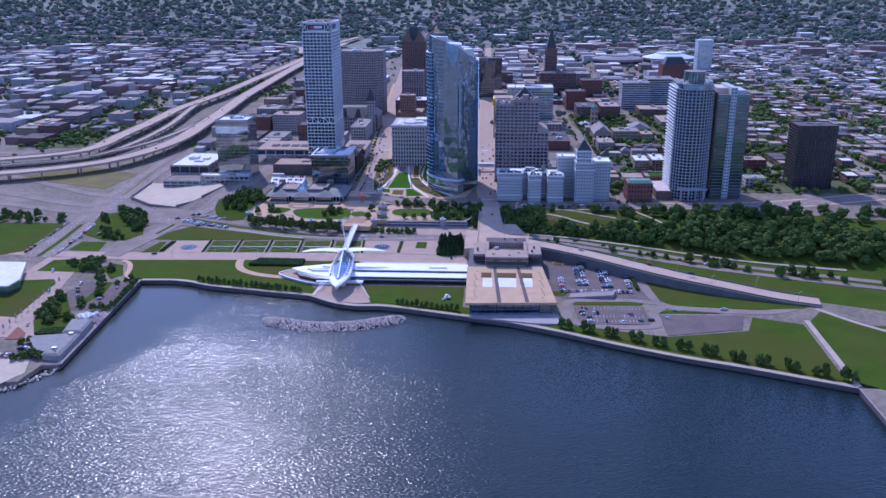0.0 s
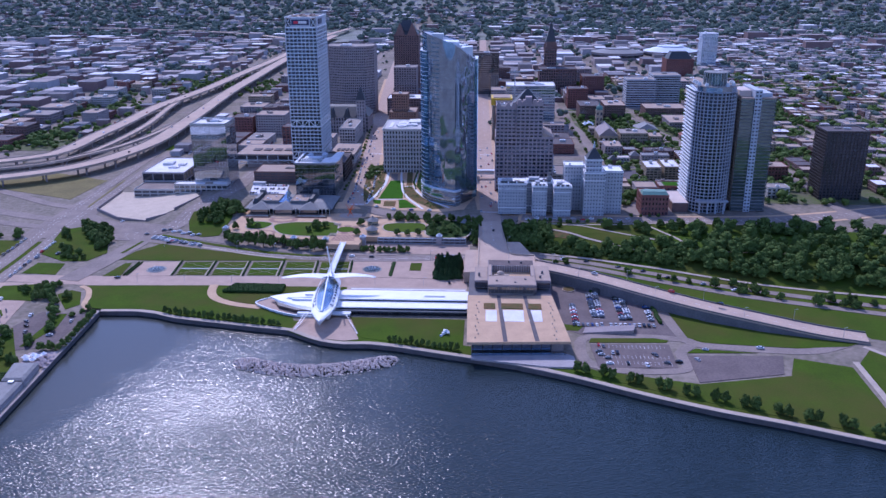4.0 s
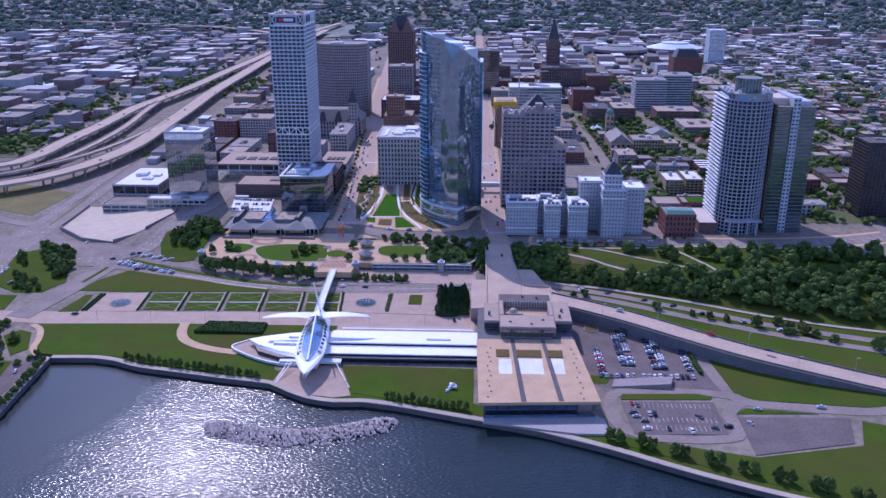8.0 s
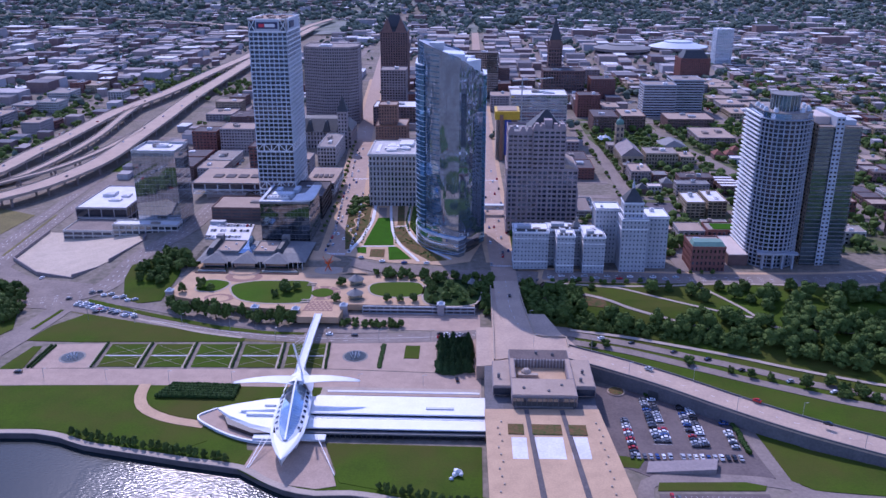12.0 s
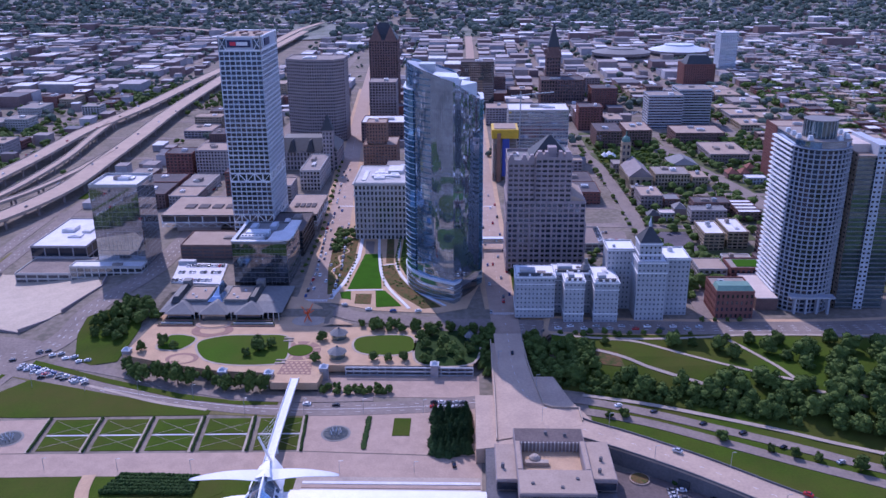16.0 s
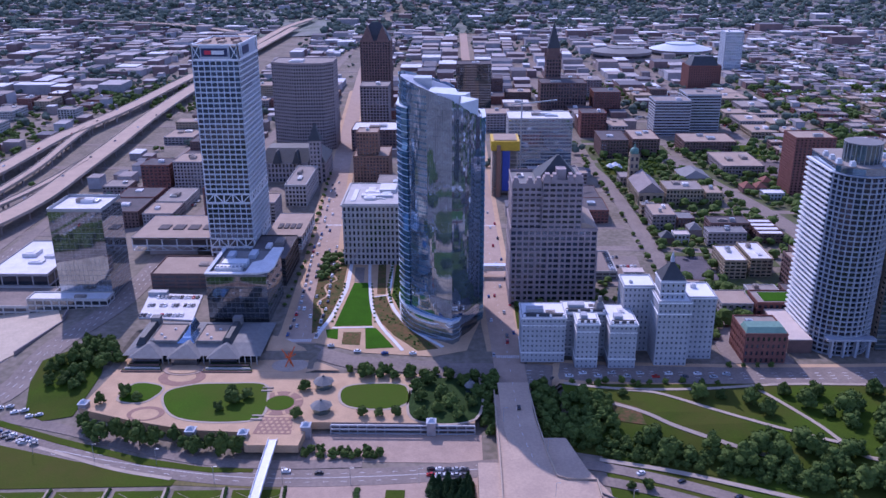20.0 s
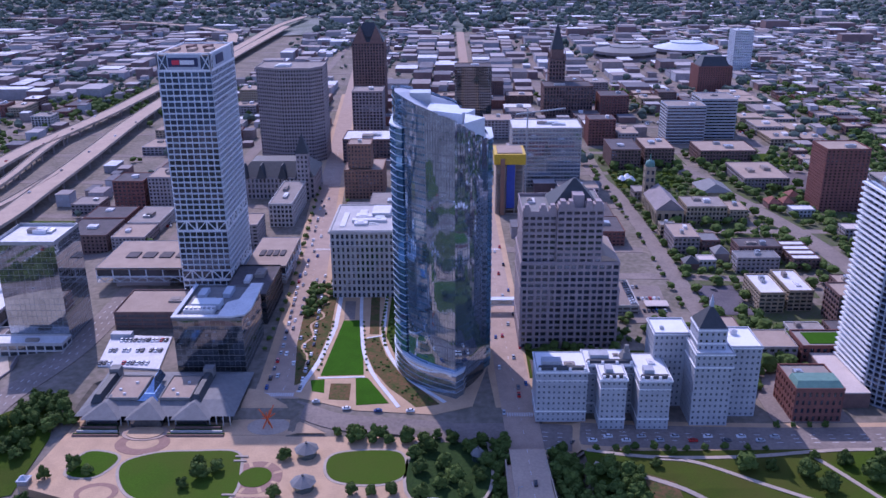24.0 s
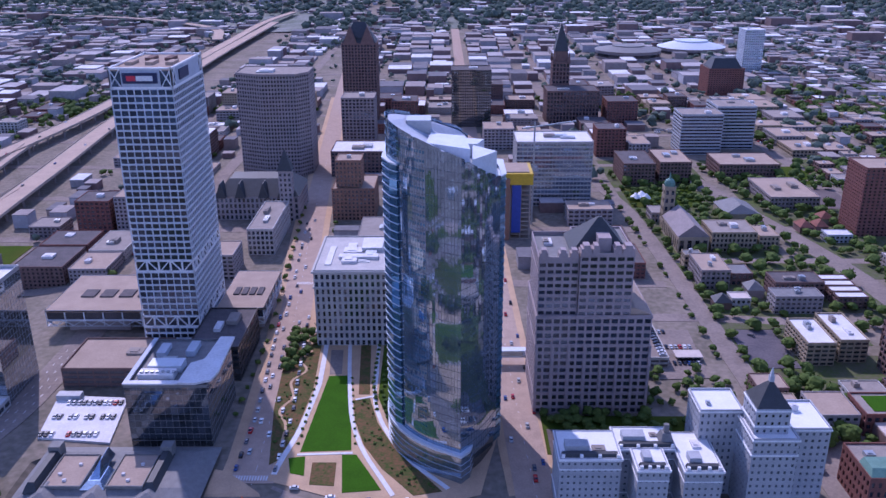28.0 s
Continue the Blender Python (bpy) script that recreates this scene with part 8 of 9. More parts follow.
for k in range(12):
    tree(82 + 10 * k + tree_rnd.uniform(-2, 2), 886 + tree_rnd.uniform(-1, 1), tree_rnd.uniform(1.6, 2.6), solo=False)
    tree(206 + 9 * (k % 4), 908 + 3 * (k // 4), tree_rnd.uniform(1.6, 2.4), solo=False) if k < 4 else None
# shore trees
for k in range(12):
    f = k / 11
    x, y = 124 + 176 * f, 586 - 78 * f
    for d in (-2.6, 2.6):
        tree(x + d + tree_rnd.uniform(-0.5, 0.5), y - 0.42 * d + tree_rnd.uniform(-0.5, 1), tree_rnd.uniform(2.9, 3.6), group="shore trees", tall=1.35)
for k in range(24):
    f = k / 23
    tree(-182 + 92 * f + tree_rnd.uniform(-1, 1), 669.5 - 20.5 * f + tree_rnd.uniform(-0.8, 1.2), tree_rnd.uniform(1.7, 2.3), group="shore trees", tall=1.55)
for k in range(13):
    tree(-6 + 48 * k / 12, 626 - 13 * k / 12 + tree_rnd.uniform(-1, 2), tree_rnd.uniform(1.7, 2.4), group="shore trees", tall=1.5)
# south side
scatter(24, [(-346, 890), (-314, 884), (-292, 826), (-298, 812), (-331, 857)], 3.4, 5.8, 15, 0.65)
scatter(5, [(-361, 874), (-341, 856), (-340, 834), (-352, 850)], 3.0, 4.4, 151, 0.8)
scatter(12, [(-340, 823), (-304, 803), (-298, 786), (-319, 785)], 2.6, 4.0, 152, 0.8)
for x, y, r in ((-275, 592, 5.6), (-270, 580, 4.8), (-268, 589, 4.6), (-281, 600, 4.2), (-284, 614, 3.6), (-284, 627, 4.2), (-279, 622, 3.8), (-275, 604, 4.4), (-281, 588, 4.0), (-265, 575, 3.8), (-256, 583, 3.4), (-251, 580, 3.2),
                (-259, 613, 3.8), (-256, 607, 2.8), (-244, 602, 3.6), (-238, 603, 3.4), (-232.5, 602, 2.6), (-253, 632, 4.2), (-256, 638, 3.6), (-260, 650, 3.8), (-264, 662, 4.2), (-269, 667, 4.0), (-286, 696, 4.6), (-291, 704, 5.0),
                (-280, 690, 4.4), (-275, 684, 3.8), (-270, 694, 4.4), (-297, 700, 3.4), (-310, 706, 4.0), (-303, 712, 3.6), (-318, 712, 2.8), (-267, 538, 3.0), (-262, 540, 2.8), (-248, 517, 4.0), (-253, 514, 3.6), (-241, 514, 3.4), (-231, 515, 3.2),
                (-258, 511, 2.8), (-250, 660, 2.6), (-246, 668, 2.4), (-244, 674, 2.6)):
    tree(x, y, r, group="pier trees")
for k in range(8):
    tree(-231.5 - 0.075 * 8.4 * k, 608 + 8.0 * k, tree_rnd.uniform(2.6, 3.2), group="shore trees")
scatter(16, [(-470, 842), (-390, 838), (-390, 860), (-470, 870)], 3.0, 5.0, 17, 0.9)
scatter(16, [(-300, 690), (-285, 694), (-290, 722), (-305, 722)], 2.6, 4.0, 18, 1.0)
for x, y, r in TREE_SPOTS:
    if y < 2050:
        tree(x, y, r * 1.12, solo=False)
    else:
        FAR_TREES.append((x, y, r))

# the rest of the woods, joined
pts, polys, total = [], [], 0
for x, y, z, r in WOODS:
    crown = tree_rnd.choice(KINDS if y < 930 else LIGHT_KINDS)[1]
    co = np.empty(len(crown.vertices) * 3)
    crown.vertices.foreach_get("co", co)
    a, h = tree_rnd.uniform(0, 6.28), tree_rnd.uniform(0.85, 1.15)
    co = co.reshape(-1, 3) @ np.array([[math.cos(a), math.sin(a), 0], [-math.sin(a), math.cos(a), 0], [0, 0, h]]) * r + (x, y, z)
    pts.append(co)
    polys += [[total + i for i in f.vertices] for f in crown.polygons]
    total += len(co)
me = bpy.data.meshes.new("woods")
me.from_pydata(np.concatenate(pts).tolist(), [], polys)
me.materials.append(LEAF)
tagged(new("woods", me), "dense green wood on the bluff and along streets", "trees", kind="stuff")

bm_verts, bm_faces = [], []
far_rnd = random.Random(8)
ICO = bmesh.new()
bmesh.ops.create_icosphere(ICO, subdivisions=1, radius=1.0)
ico_v, ico_f = [v.co.copy() for v in ICO.verts], [[v.index for v in f.verts] for f in ICO.faces]
ICO.free()
for x, y, r in FAR_TREES:
    g = height(x, y)
    for k in range(3):
        c = Vector((x + far_rnd.uniform(-0.6, 0.6) * r, y + far_rnd.uniform(-0.6, 0.6) * r, g + r * far_rnd.uniform(0.6, 1.3)))
        n = len(bm_verts)
        s = r * far_rnd.uniform(0.5, 0.85)
        for v in ico_v:
            k2 = s * far_rnd.uniform(0.7, 1.2)
            bm_verts.append((c.x + v.x * k2, c.y + v.y * k2, c.z + v.z * k2 * 0.8))
        bm_faces += [[n + i for i in f] for f in ico_f]
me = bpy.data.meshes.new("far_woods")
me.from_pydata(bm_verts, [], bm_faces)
me.materials.append(HAZED_LEAF)
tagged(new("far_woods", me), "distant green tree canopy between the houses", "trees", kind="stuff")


# ---- cars ----
def car_mesh(paint, sill=0.35):
    bm = bmesh.new()
    box(bm, -0.9, 0.9, -2.25, 2.25, sill, 0.85)
    prism(bm, rect(-0.88, 0.88, -2.15, 2.15), 0.85, 1.0, rect(-0.82, 0.82, -2.0, 2.0))
    prism(bm, rect(-0.72, 0.72, -0.9, 0.75), 1.42, 1.5)
    body = bpy.data.meshes.new("car")
    bm.to_mesh(body), bm.free()
    body.materials.append(paint)
    return body


bm = bmesh.new()
prism(bm, rect(-0.8, 0.8, -1.6, 1.3), 0.98, 1.42, rect(-0.68, 0.68, -0.95, 0.8))
CABIN = bpy.data.meshes.new("cabin_glass")
bm.to_mesh(CABIN), bm.free()
CABIN.materials.append(GLASS)
bm = bmesh.new()
bmesh.ops.create_cone(bm, cap_ends=True, segments=10, radius1=0.34, radius2=0.34, depth=0.24, matrix=Euler((0, math.pi / 2, 0)).to_matrix().to_4x4())
WHEEL = bpy.data.meshes.new("wheel")
bm.to_mesh(WHEEL), bm.free()
WHEEL.materials.append(TYRE)
BODIES = [car_mesh(p) for p in CAR_PAINTS]
PLAIN = [car_mesh(p, 0.12) for p in CAR_PAINTS]
COLOURS = ("white", "silver", "black", "dark grey", "red", "dark blue")
car_rnd = random.Random(9)


CARS, FAR_CARS = [0], []


def car(x, y, turn, z=None, where="parked on asphalt", wheels=True):
    CARS[0] += 1
    wheels = wheels and CARS[0] < 100
    k = car_rnd.choices(range(6), (6, 5, 5, 4, 1.2, 1))[0]
    if CARS[0] > 296:
        FAR_CARS.append((k, Matrix.LocRotScale((x, y, height(x, y) + 0.45 if z is None else z), Euler((0, 0, radians(turn))), Vector((1.08, 1.08, 1.1)))))
        return None
    ob = new("car", BODIES[k] if wheels else PLAIN[k])
    s = car_rnd.uniform(0.98, 1.18)
    ob.location, ob.rotation_euler.z, ob.scale = (x, y, height(x, y) + 0.45 if z is None else z), radians(turn), (s, s, s * car_rnd.choice((1, 1, 1.2)))
    new("cabin", CABIN).parent = ob
    for a, b in ((-0.82, -1.4), (0.82, -1.4), (-0.82, 1.4), (0.82, 1.4)) if wheels else ():
        w = new("wheel", WHEEL)
        w.parent, w.location = ob, (a, b, 0.34)
    return tagged(ob, f"{COLOURS[k]} car {where}", "car", "cars")


for row, (x, y0, y1) in enumerate(((128, 662, 700), (143, 676, 724), (148, 676, 724), (163, 672, 718), (168, 672, 716), (184, 668, 700))):
    y = y0
    while y < y1:
        if car_rnd.random() < 0.86:
            car(x, y, 90)
        y += 3.0
for k in range(18):
    if car_rnd.random() < 0.8:
        car(126 + 3.4 * k, 660.5, 0)
for x, y, a in ((140, 626, 0), (143, 624, 0), (139, 615, 90), (140, 611, 90), (144, 606, 90), (148, 614, 0), (151, 614, 0), (144, 598, 90), (176, 612, 30), (182, 600, 70), (190, 602, 80), (168, 596, 10), (156, 598, 0), (203, 606, 30), (212, 622, 80),
                (250, 626, 85), (150, 742, 60), (236, 681, 63), (205, 705, 55)):
    car(x, y, a, 13.6 if (x, y) in ((150, 742), (236, 681), (205, 705)) else None)
for k in range(22):
    car(-258 + 4.9 * (k // 2) + car_rnd.uniform(-1.4, 1.4), 851 - 3.6 * (k % 2) - 1.9 * (k // 2), 108, where="waiting in traffic")
for k in range(24):
    car(-375 + (k % 2) * 32 - 0.08 * (k // 2) * 9, 742 + 9 * (k // 2), 3, where="parked at the kerb", wheels=False) if car_rnd.random() < 0.8 else None
for x, y, a in ((-262, 655, 20), (-256, 640, 20), (-250, 625, 100), (-270, 662, 30), (-246, 650, 10), (-282, 660, 0), (-275, 640, 60), (-279, 648, 60), (-270, 629, 10), (-269, 517, 10), (-266, 517, 10), (-263, 517.5, 10), (-258, 518, 10), (-262, 528, 95), (-259, 529, 95), (-280, 570, 20), (-300, 640, 5), (-322, 690, 20)):
    car(x, y, a, where="parked on the pier", wheels=False)
for k in range(8):
    car(-256 + 5.4 * k, 868 - 2.0 * k + (k % 2) * 3.5, 112, where="waiting in traffic", wheels=False)
for x, y, a in ((-240, 836, 104), (-300, 846, 100), (-270, 858, 100), (-60, 805, 92), (-42, 804, 92), (130, 806, 115), (150, 799, 112), (176, 786, 118), (196, 776, 120), (214, 762, 118), (240, 748, 115), (262, 735, 112), (20, 799, 0), (68, 855, 0), (70, 880, 180), (66, 950, 0), (60, 1020, 0),
                (31, 742, 10), (-312, 900, 165), (-330, 800, 150), (-345, 790, 150), (-250, 742, 95)):
    car(x, y, a, 14.2 if x in (68,) and y == 855 else None, "driving on the road")
for k in range(34):
    side = k % 2
    y = 950 + 11 * (k // 2)
    car((-86 if side else -66) - 0.08 * max(0, y - 1000), y + car_rnd.uniform(-2, 2), 2, where="parked at the kerb", wheels=False)
for k in range(30):
    y = 965 + 13 * k
    car(-77 + (-5.2, -1.8, 1.8, 5.2)[car_rnd.randrange(4)] - 0.08 * max(0, y - 1000), y + car_rnd.uniform(-3, 3), 2, where="driving along the avenue", wheels=False)
for k in range(20):
    y = 925 + 16 * k
    car(63.5 + (-7.6, 2.2, 7.4)[k % 3] - 0.02 * max(0, y - 1000), y + car_rnd.uniform(-3, 3), 0, where="at the kerb of the street", wheels=False)
for k in range(9):
    car(80 + 11 * (k % 2), 948 + 4.2 * (k // 2), 90, height(80, 950) + 0.75, where="parked in a narrow lot", wheels=False)
for k in range(12):
    car(-60 + 6.2 * k, 925 + (0 if k > 5 else 2.2 * (5 - k)), 95, where="parked at the kerb", wheels=False) if k % 3 == 1 else None
for k in range(10):
    car(18 + 4.5 * (k % 5), 803 + 5 * (k // 5), 90)
for k in range(36):
    r = k // 12
    car(-199 + 3.0 * (k % 12) + (r == 2) * 2, (979.5, 997, 1012)[r], car_rnd.choice((0, 180)), 15.2, where="parked in a rooftop lot", wheels=False) if car_rnd.random() < 0.85 else None
for k in range(14):
    car(165 + 3 * (k % 6), 1060 + 22 * (k // 6), 0, 14.5, where="parked in a downtown lot", wheels=False)
for k in range(20):
    car(140 + 17 * (k % 2), 1060 + 4.2 * (k // 2), 90, 20.3, where="parked on a deck", wheels=False)
car(226, 1098, 40, 14.5, where="parked in a downtown lot", wheels=False)
for k in range(14):
    car(84 + 9 * k, 893 + (k % 2) * 4, 92, where="on the avenue", wheels=False)
for cx, cy, rows, n in ((-610, 1270, 3, 14), (-700, 1330, 4, 12), (-380, 1225, 3, 12), (-340, 1400, 3, 10), (-280, 1255, 3, 14), (-560, 1460, 4, 10), (300, 1700, 3, 14), (420, 1640, 3, 12), (20, 1210, 2, 8), (10, 1330, 3, 9), (-20, 1240, 2, 8)):
    for r in range(rows):
        for k in range(n):
            if car_rnd.random() < 0.75 and not any(a < cx + 3 * k < b and c < cy + 7 * r < e for a, b, c, e in BUILT):
                car(cx + 3 * k, cy + 7 * r, 0, wheels=False)
for x, y, a in YARD_CARS[:160]:
    car(x, y, a, wheels=False)


# ---- lakefront details ----
def rock_mesh(seed):
    rnd = random.Random(seed)
    bm = bmesh.new()
    bmesh.ops.create_icosphere(bm, subdivisions=1, radius=1.0)
    for v in bm.verts:
        v.co *= rnd.uniform(0.65, 1.15)
        v.co.z *= 0.75
    me = bpy.data.meshes.new("rock")
    bm.to_mesh(me), bm.free()
    me.materials.append(ROCK)
    return me


def breakwater():
    rnd = random.Random(21)
    ob = thing("breakwater", "crescent breakwater of heaped pale limestone blocks in the lake", "breakwater", (-50, 592, 0))
    shapes = [rock_mesh(s) for s in range(7)]
    line = spline([(-107, 597), (-88, 590.5), (-65, 586), (-45, 587.5), (-25, 593), (-6, 602), (2, 607)], 1.0)
    spots = []
    for i in range(1500):
        f = rnd.random()
        p = line[int(f * (len(line) - 1))]
        q = line[min(int(f * (len(line) - 1)) + 1, len(line) - 1)]
        d = (q - p).normalized() if q != p else Vector((1, 0))
        half = 9.0 * min(1, (1 - abs(2 * f - 1)) * 5 + 0.25)
        o = rnd.uniform(-1, 1)
        spots.append((p.x - d.y * o * half, p.y + d.x * o * half, -0.4 + 2.4 * (1 - o * o) * min(1, half / 6), rnd.uniform(0.7, 1.25)))
    verts, faces = [], []
    for n, (x, y, z, s) in enumerate(spots):
        me = rnd.choice(shapes)
        turn = Euler((rnd.uniform(0, 6), rnd.uniform(0, 6), rnd.uniform(0, 6)))
        if n < 220:
            rock = new("rock", me)
            rock.parent, rock.location, rock.rotation_euler, rock.scale = ob, Vector((x, y, z)) - ob.location, turn, (s, s, s)
        else:
            m, k = turn.to_matrix(), len(verts)
            verts += [tuple(m @ v.co * s + Vector((x, y, z)) - ob.location) for v in me.vertices]
            faces += [[k + i for i in f.vertices] for f in me.polygons]
    me = bpy.data.meshes.new("rock_fill")
    me.from_pydata(verts, [], faces)
    me.materials.append(ROCK)
    heap = new("rock_fill", me)
    heap.parent = ob
    heap["kind"] = "stuff"


breakwater()
rnd = random.Random(22)
loose = [rock_mesh(s) for s in range(5)]
verts, faces = [], []
for _ in range(380):
    if rnd.random() < 0.5:
        f = rnd.random()
        x, y, z = -262 + 40 * f + rnd.uniform(-3, 3), 446 + 62 * f + rnd.uniform(-3, 3), rnd.uniform(-0.3, 1.2)
        x = min(x, -225)
    else:
        x, y, z = rnd.uniform(-92, -78), rnd.uniform(560, 568), rnd.uniform(-1.0, -0.55)
    k, s = len(verts), rnd.uniform(0.6, 1.3)
    me = loose[rnd.randrange(5)]
    verts += [tuple(v.co * s + Vector((x, y, z))) for v in me.vertices]
    faces += [[k + i for i in f.vertices] for f in me.polygons]
me = bpy.data.meshes.new("shore_rocks")
me.from_pydata(verts, [], faces)
me.materials.append(ROCK)
tagged(new("shore_rocks", me), "loose grey boulders at the beach and in shallow water", "rocks", kind="stuff")


def hedge(x0, y0, x1, y1, w, h, z=None):
    bm = bmesh.new()
    rnd = random.Random(int(x0 * 3 + y0))
    a, b = Vector((x0, y0)), Vector((x1, y1))
    n = max(2, int((b - a).length / (w * 0.6)))
    g = height(x0, y0) if z is None else z
    for i in range(n + 1):
        p = a.lerp(b, i / n)
        blob(bm, (p.x + rnd.uniform(-0.15, 0.15), p.y, g + h * 0.5), w * 0.62, rnd, 1, h / w)
    return tagged(part("hedge", bm, HEDGE), "dark clipped garden hedge", "hedge", "garden hedges")


for k in range(6):
    ribbon("pavement", [(-207.2 + 30.4 * k, 750 + 0.8 * k), (-210.2 + 30.4 * k, 787 + k)], 3.4, CONCRETE, 0.38, "pale path beside a hedge", "path", step=40)
    hedge(-206.5 + 30.4 * k, 751 + 0.8 * k, -209.5 + 30.4 * k, 786 + k, 1.9, 1.7)
for x in (-247.5, -244.8):
    hedge(x, 749, x + 0.8, 781, 1.7, 1.6)
for k in range(6):
    hedge(-150 + 1.0 * k, 714 + 3.0 * k, -104, 714 + 2.8 * k, 3.2, 3.0)
hedge(-20, 758, -20, 772, 3.6, 1.2)
hedge(-20, 775, -20, 790, 3.6, 1.2)
slab("lawn", rect(-5, 5, 771, 790), GRASS, 3.3, 3.85, "small green forecourt island", "lawn")
for k in range(5):
    x0 = -205 + 30.4 * k
    ribbon("pavement", [(x0 + 1, 767.6 + k), (x0 + 28, 768.6 + k)], 0.9, WHITE_ROOF, 0.36, "thin white garden path", "path")
    for xa, xb in ((x0 + 1, x0 + 27), (x0 + 27, x0 + 1)):
        for dy in (-14, 15):
            ribbon("pavement", [(xa, 768 + k), (xb, 768 + k + dy)], 0.16, CONCRETE, 0.4, "thin pale garden path", "path", step=30)


def fountain(x, y):
    ob = thing("fountain", "round paved fountain with a small spray", "fountain", (x, y, 3.5), "garden fountains")
    for r, z, m in ((8.6, 3.72, SLATE), (7.6, 3.8, DARK_SLATE)):
        bm = bmesh.new()
        prism(bm, oval(x, y, r, r), 3.4, z)
        part("ring", bm, m, ob)
    bm = bmesh.new()
    prism(bm, oval(x, y, 7.0, 7.0), 3.5, 3.9)
    part("basin", bm, WATER, ob)
    rnd = random.Random(3)
    for i in range(9):
        bm = bmesh.new()
        a, d, h = i * 0.785, 0 if i == 0 else 2.6, rnd.uniform(1.2, 2.6) + (i == 0)
        prism(bm, oval(x + d * math.cos(a), y + d * math.sin(a), 0.34, 0.34, 7), 4.0, 4.0 + h, oval(x + d * 1.3 * math.cos(a), y + d * 1.3 * math.sin(a), 0.1, 0.1, 7))
        part("jet", bm, WHITE, ob)


fountain(-225, 764.5)
fountain(-37.5, 773)


def star_sculpture():
    ob = thing("starburst_sculpture", "tall orange painted steel starburst sculpture on the plaza", "sculpture", (-78, 913, height(-78, 913) + 0.7))
    rnd = random.Random(6)
    c = Vector((-78, 913, height(-78, 913) + 6.4))
    for i in range(9):
        a = i * math.tau / 9
        d = Vector((math.cos(a) * 0.75, math.sin(a) * 0.75, 0.75 * math.sin(a * 2 + 0.6)))
        d = Vector((d.x * 0.8, d.y * 0.8, abs(d.z) + 0.25 if i % 3 else d.z))
        beam(ob, "ray", c - d * 0.6, c + d * rnd.uniform(5.6, 8.0), 0.5, ORANGE)
    for dx, dy in ((-2.6, -1.5), (2.6, -1), (0.2, 2.6)):
        beam(ob, "leg", c, (c.x + dx, c.y + dy, c.z - 5.7), 0.55, ORANGE)


star_sculpture()


def lawn_sculpture():
    ob = thing("lawn_sculpture", "white rounded sculpture standing on the museum lawn", "sculpture", (33, 640, 3.5))
    bm = bmesh.new()
    rnd = random.Random(2)
    for x, y, z, r in ((33, 641, 5.4, 2.2), (31.5, 639.5, 4.6, 1.5), (34.6, 642, 4.4, 1.4), (30, 636.5, 4.3, 1.2), (35, 639, 5.2, 1.2)):
        blob(bm, (x, y, z), r, rnd, 2, 1.0)
    part("shell", bm, WHITE, ob)


lawn_sculpture()


def kiosk(x, y, z, w, label):
    ob = thing("plaza_kiosk", label, "kiosk", (x, y, z), "plaza kiosks")
    bm = bmesh.new()
    prism(bm, oval(x, y, w * 0.95, w * 0.95, 8), z, z + 4.0)
    part("wall", bm, GREEN_GLASS, ob)
    bm = bmesh.new()
    prism(bm, oval(x, y, w * 1.2, w * 1.2, 8), z + 4.0, z + 7.4, oval(x, y, 0.9, 0.9, 8))
    part("roof", bm, SLATE, ob)
    bm = bmesh.new()
    prism(bm, oval(x, y, 0.7, 0.7, 8), z + 7.2, z + 8.2)
    part("finial", bm, DARK_SLATE, ob)


for x, y, w in ((-51.5, 886, 5.6), (-48.5, 857, 5.6)):
    kiosk(x, y, 10, w, "eight-sided plaza kiosk with a slate roof")


def stair_tower(x, y):
    ob = thing("stair_tower", "small stone stair tower with a pale glass cap", "tower", (x, y, 4), "plaza stair towers")
    bm = bmesh.new()
    prism(bm, rect(x - 2.6, x + 2.6, y - 2.6, y + 2.6), 3.4, 12.2)
    part("shaft", bm, GRAY_STONE, ob)
    bm = bmesh.new()
    prism(bm, rect(x - 2.9, x + 2.9, y - 2.9, y + 2.9), 12.2, 12.7)
    prism(bm, rect(x - 2.2, x + 2.2, y - 2.2, y + 2.2), 12.7, 14.6, rect(x - 0.5, x + 0.5, y - 0.5, y + 0.5))
    part("cap", bm, BLUE_STONE, ob)


for x, y in ((-192, 861), (-119, 832.5), (-88.5, 830), (-54.5, 838), (17, 843)):
    stair_tower(x, y)
kiosk(40, 882, 10, 3.4, "small white plaza pavilion among trees")


def garage():
    ob = thing("parking_garage", "open parking garage with white ribbed decks under the plaza", "garage", (0, 845, 3.4))
    for k, z in enumerate((3.8, 6.6, 9.3)):
        bm = bmesh.new()
        box(bm, -41, 42, 842.0 - 0.1 * k, 842.8, z, z + 0.9)
        part("deck_front", bm, WHITE_BRICK, ob)
    for i in range(17):
        x = -41 + i * 5.19
        if 6 < i < 10:
            continue
        bm = bmesh.new()
        box(bm, x - 0.3, x + 0.3, 841.3, 841.9, 3.4, 10.1)
        part("column", bm, WHITE_BRICK, ob)
    # solid dark box stands in for the shade inside the open decks
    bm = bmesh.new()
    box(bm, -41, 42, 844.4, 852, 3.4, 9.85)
    part("shade_fill", bm, DARK_ROOF, ob)


garage()


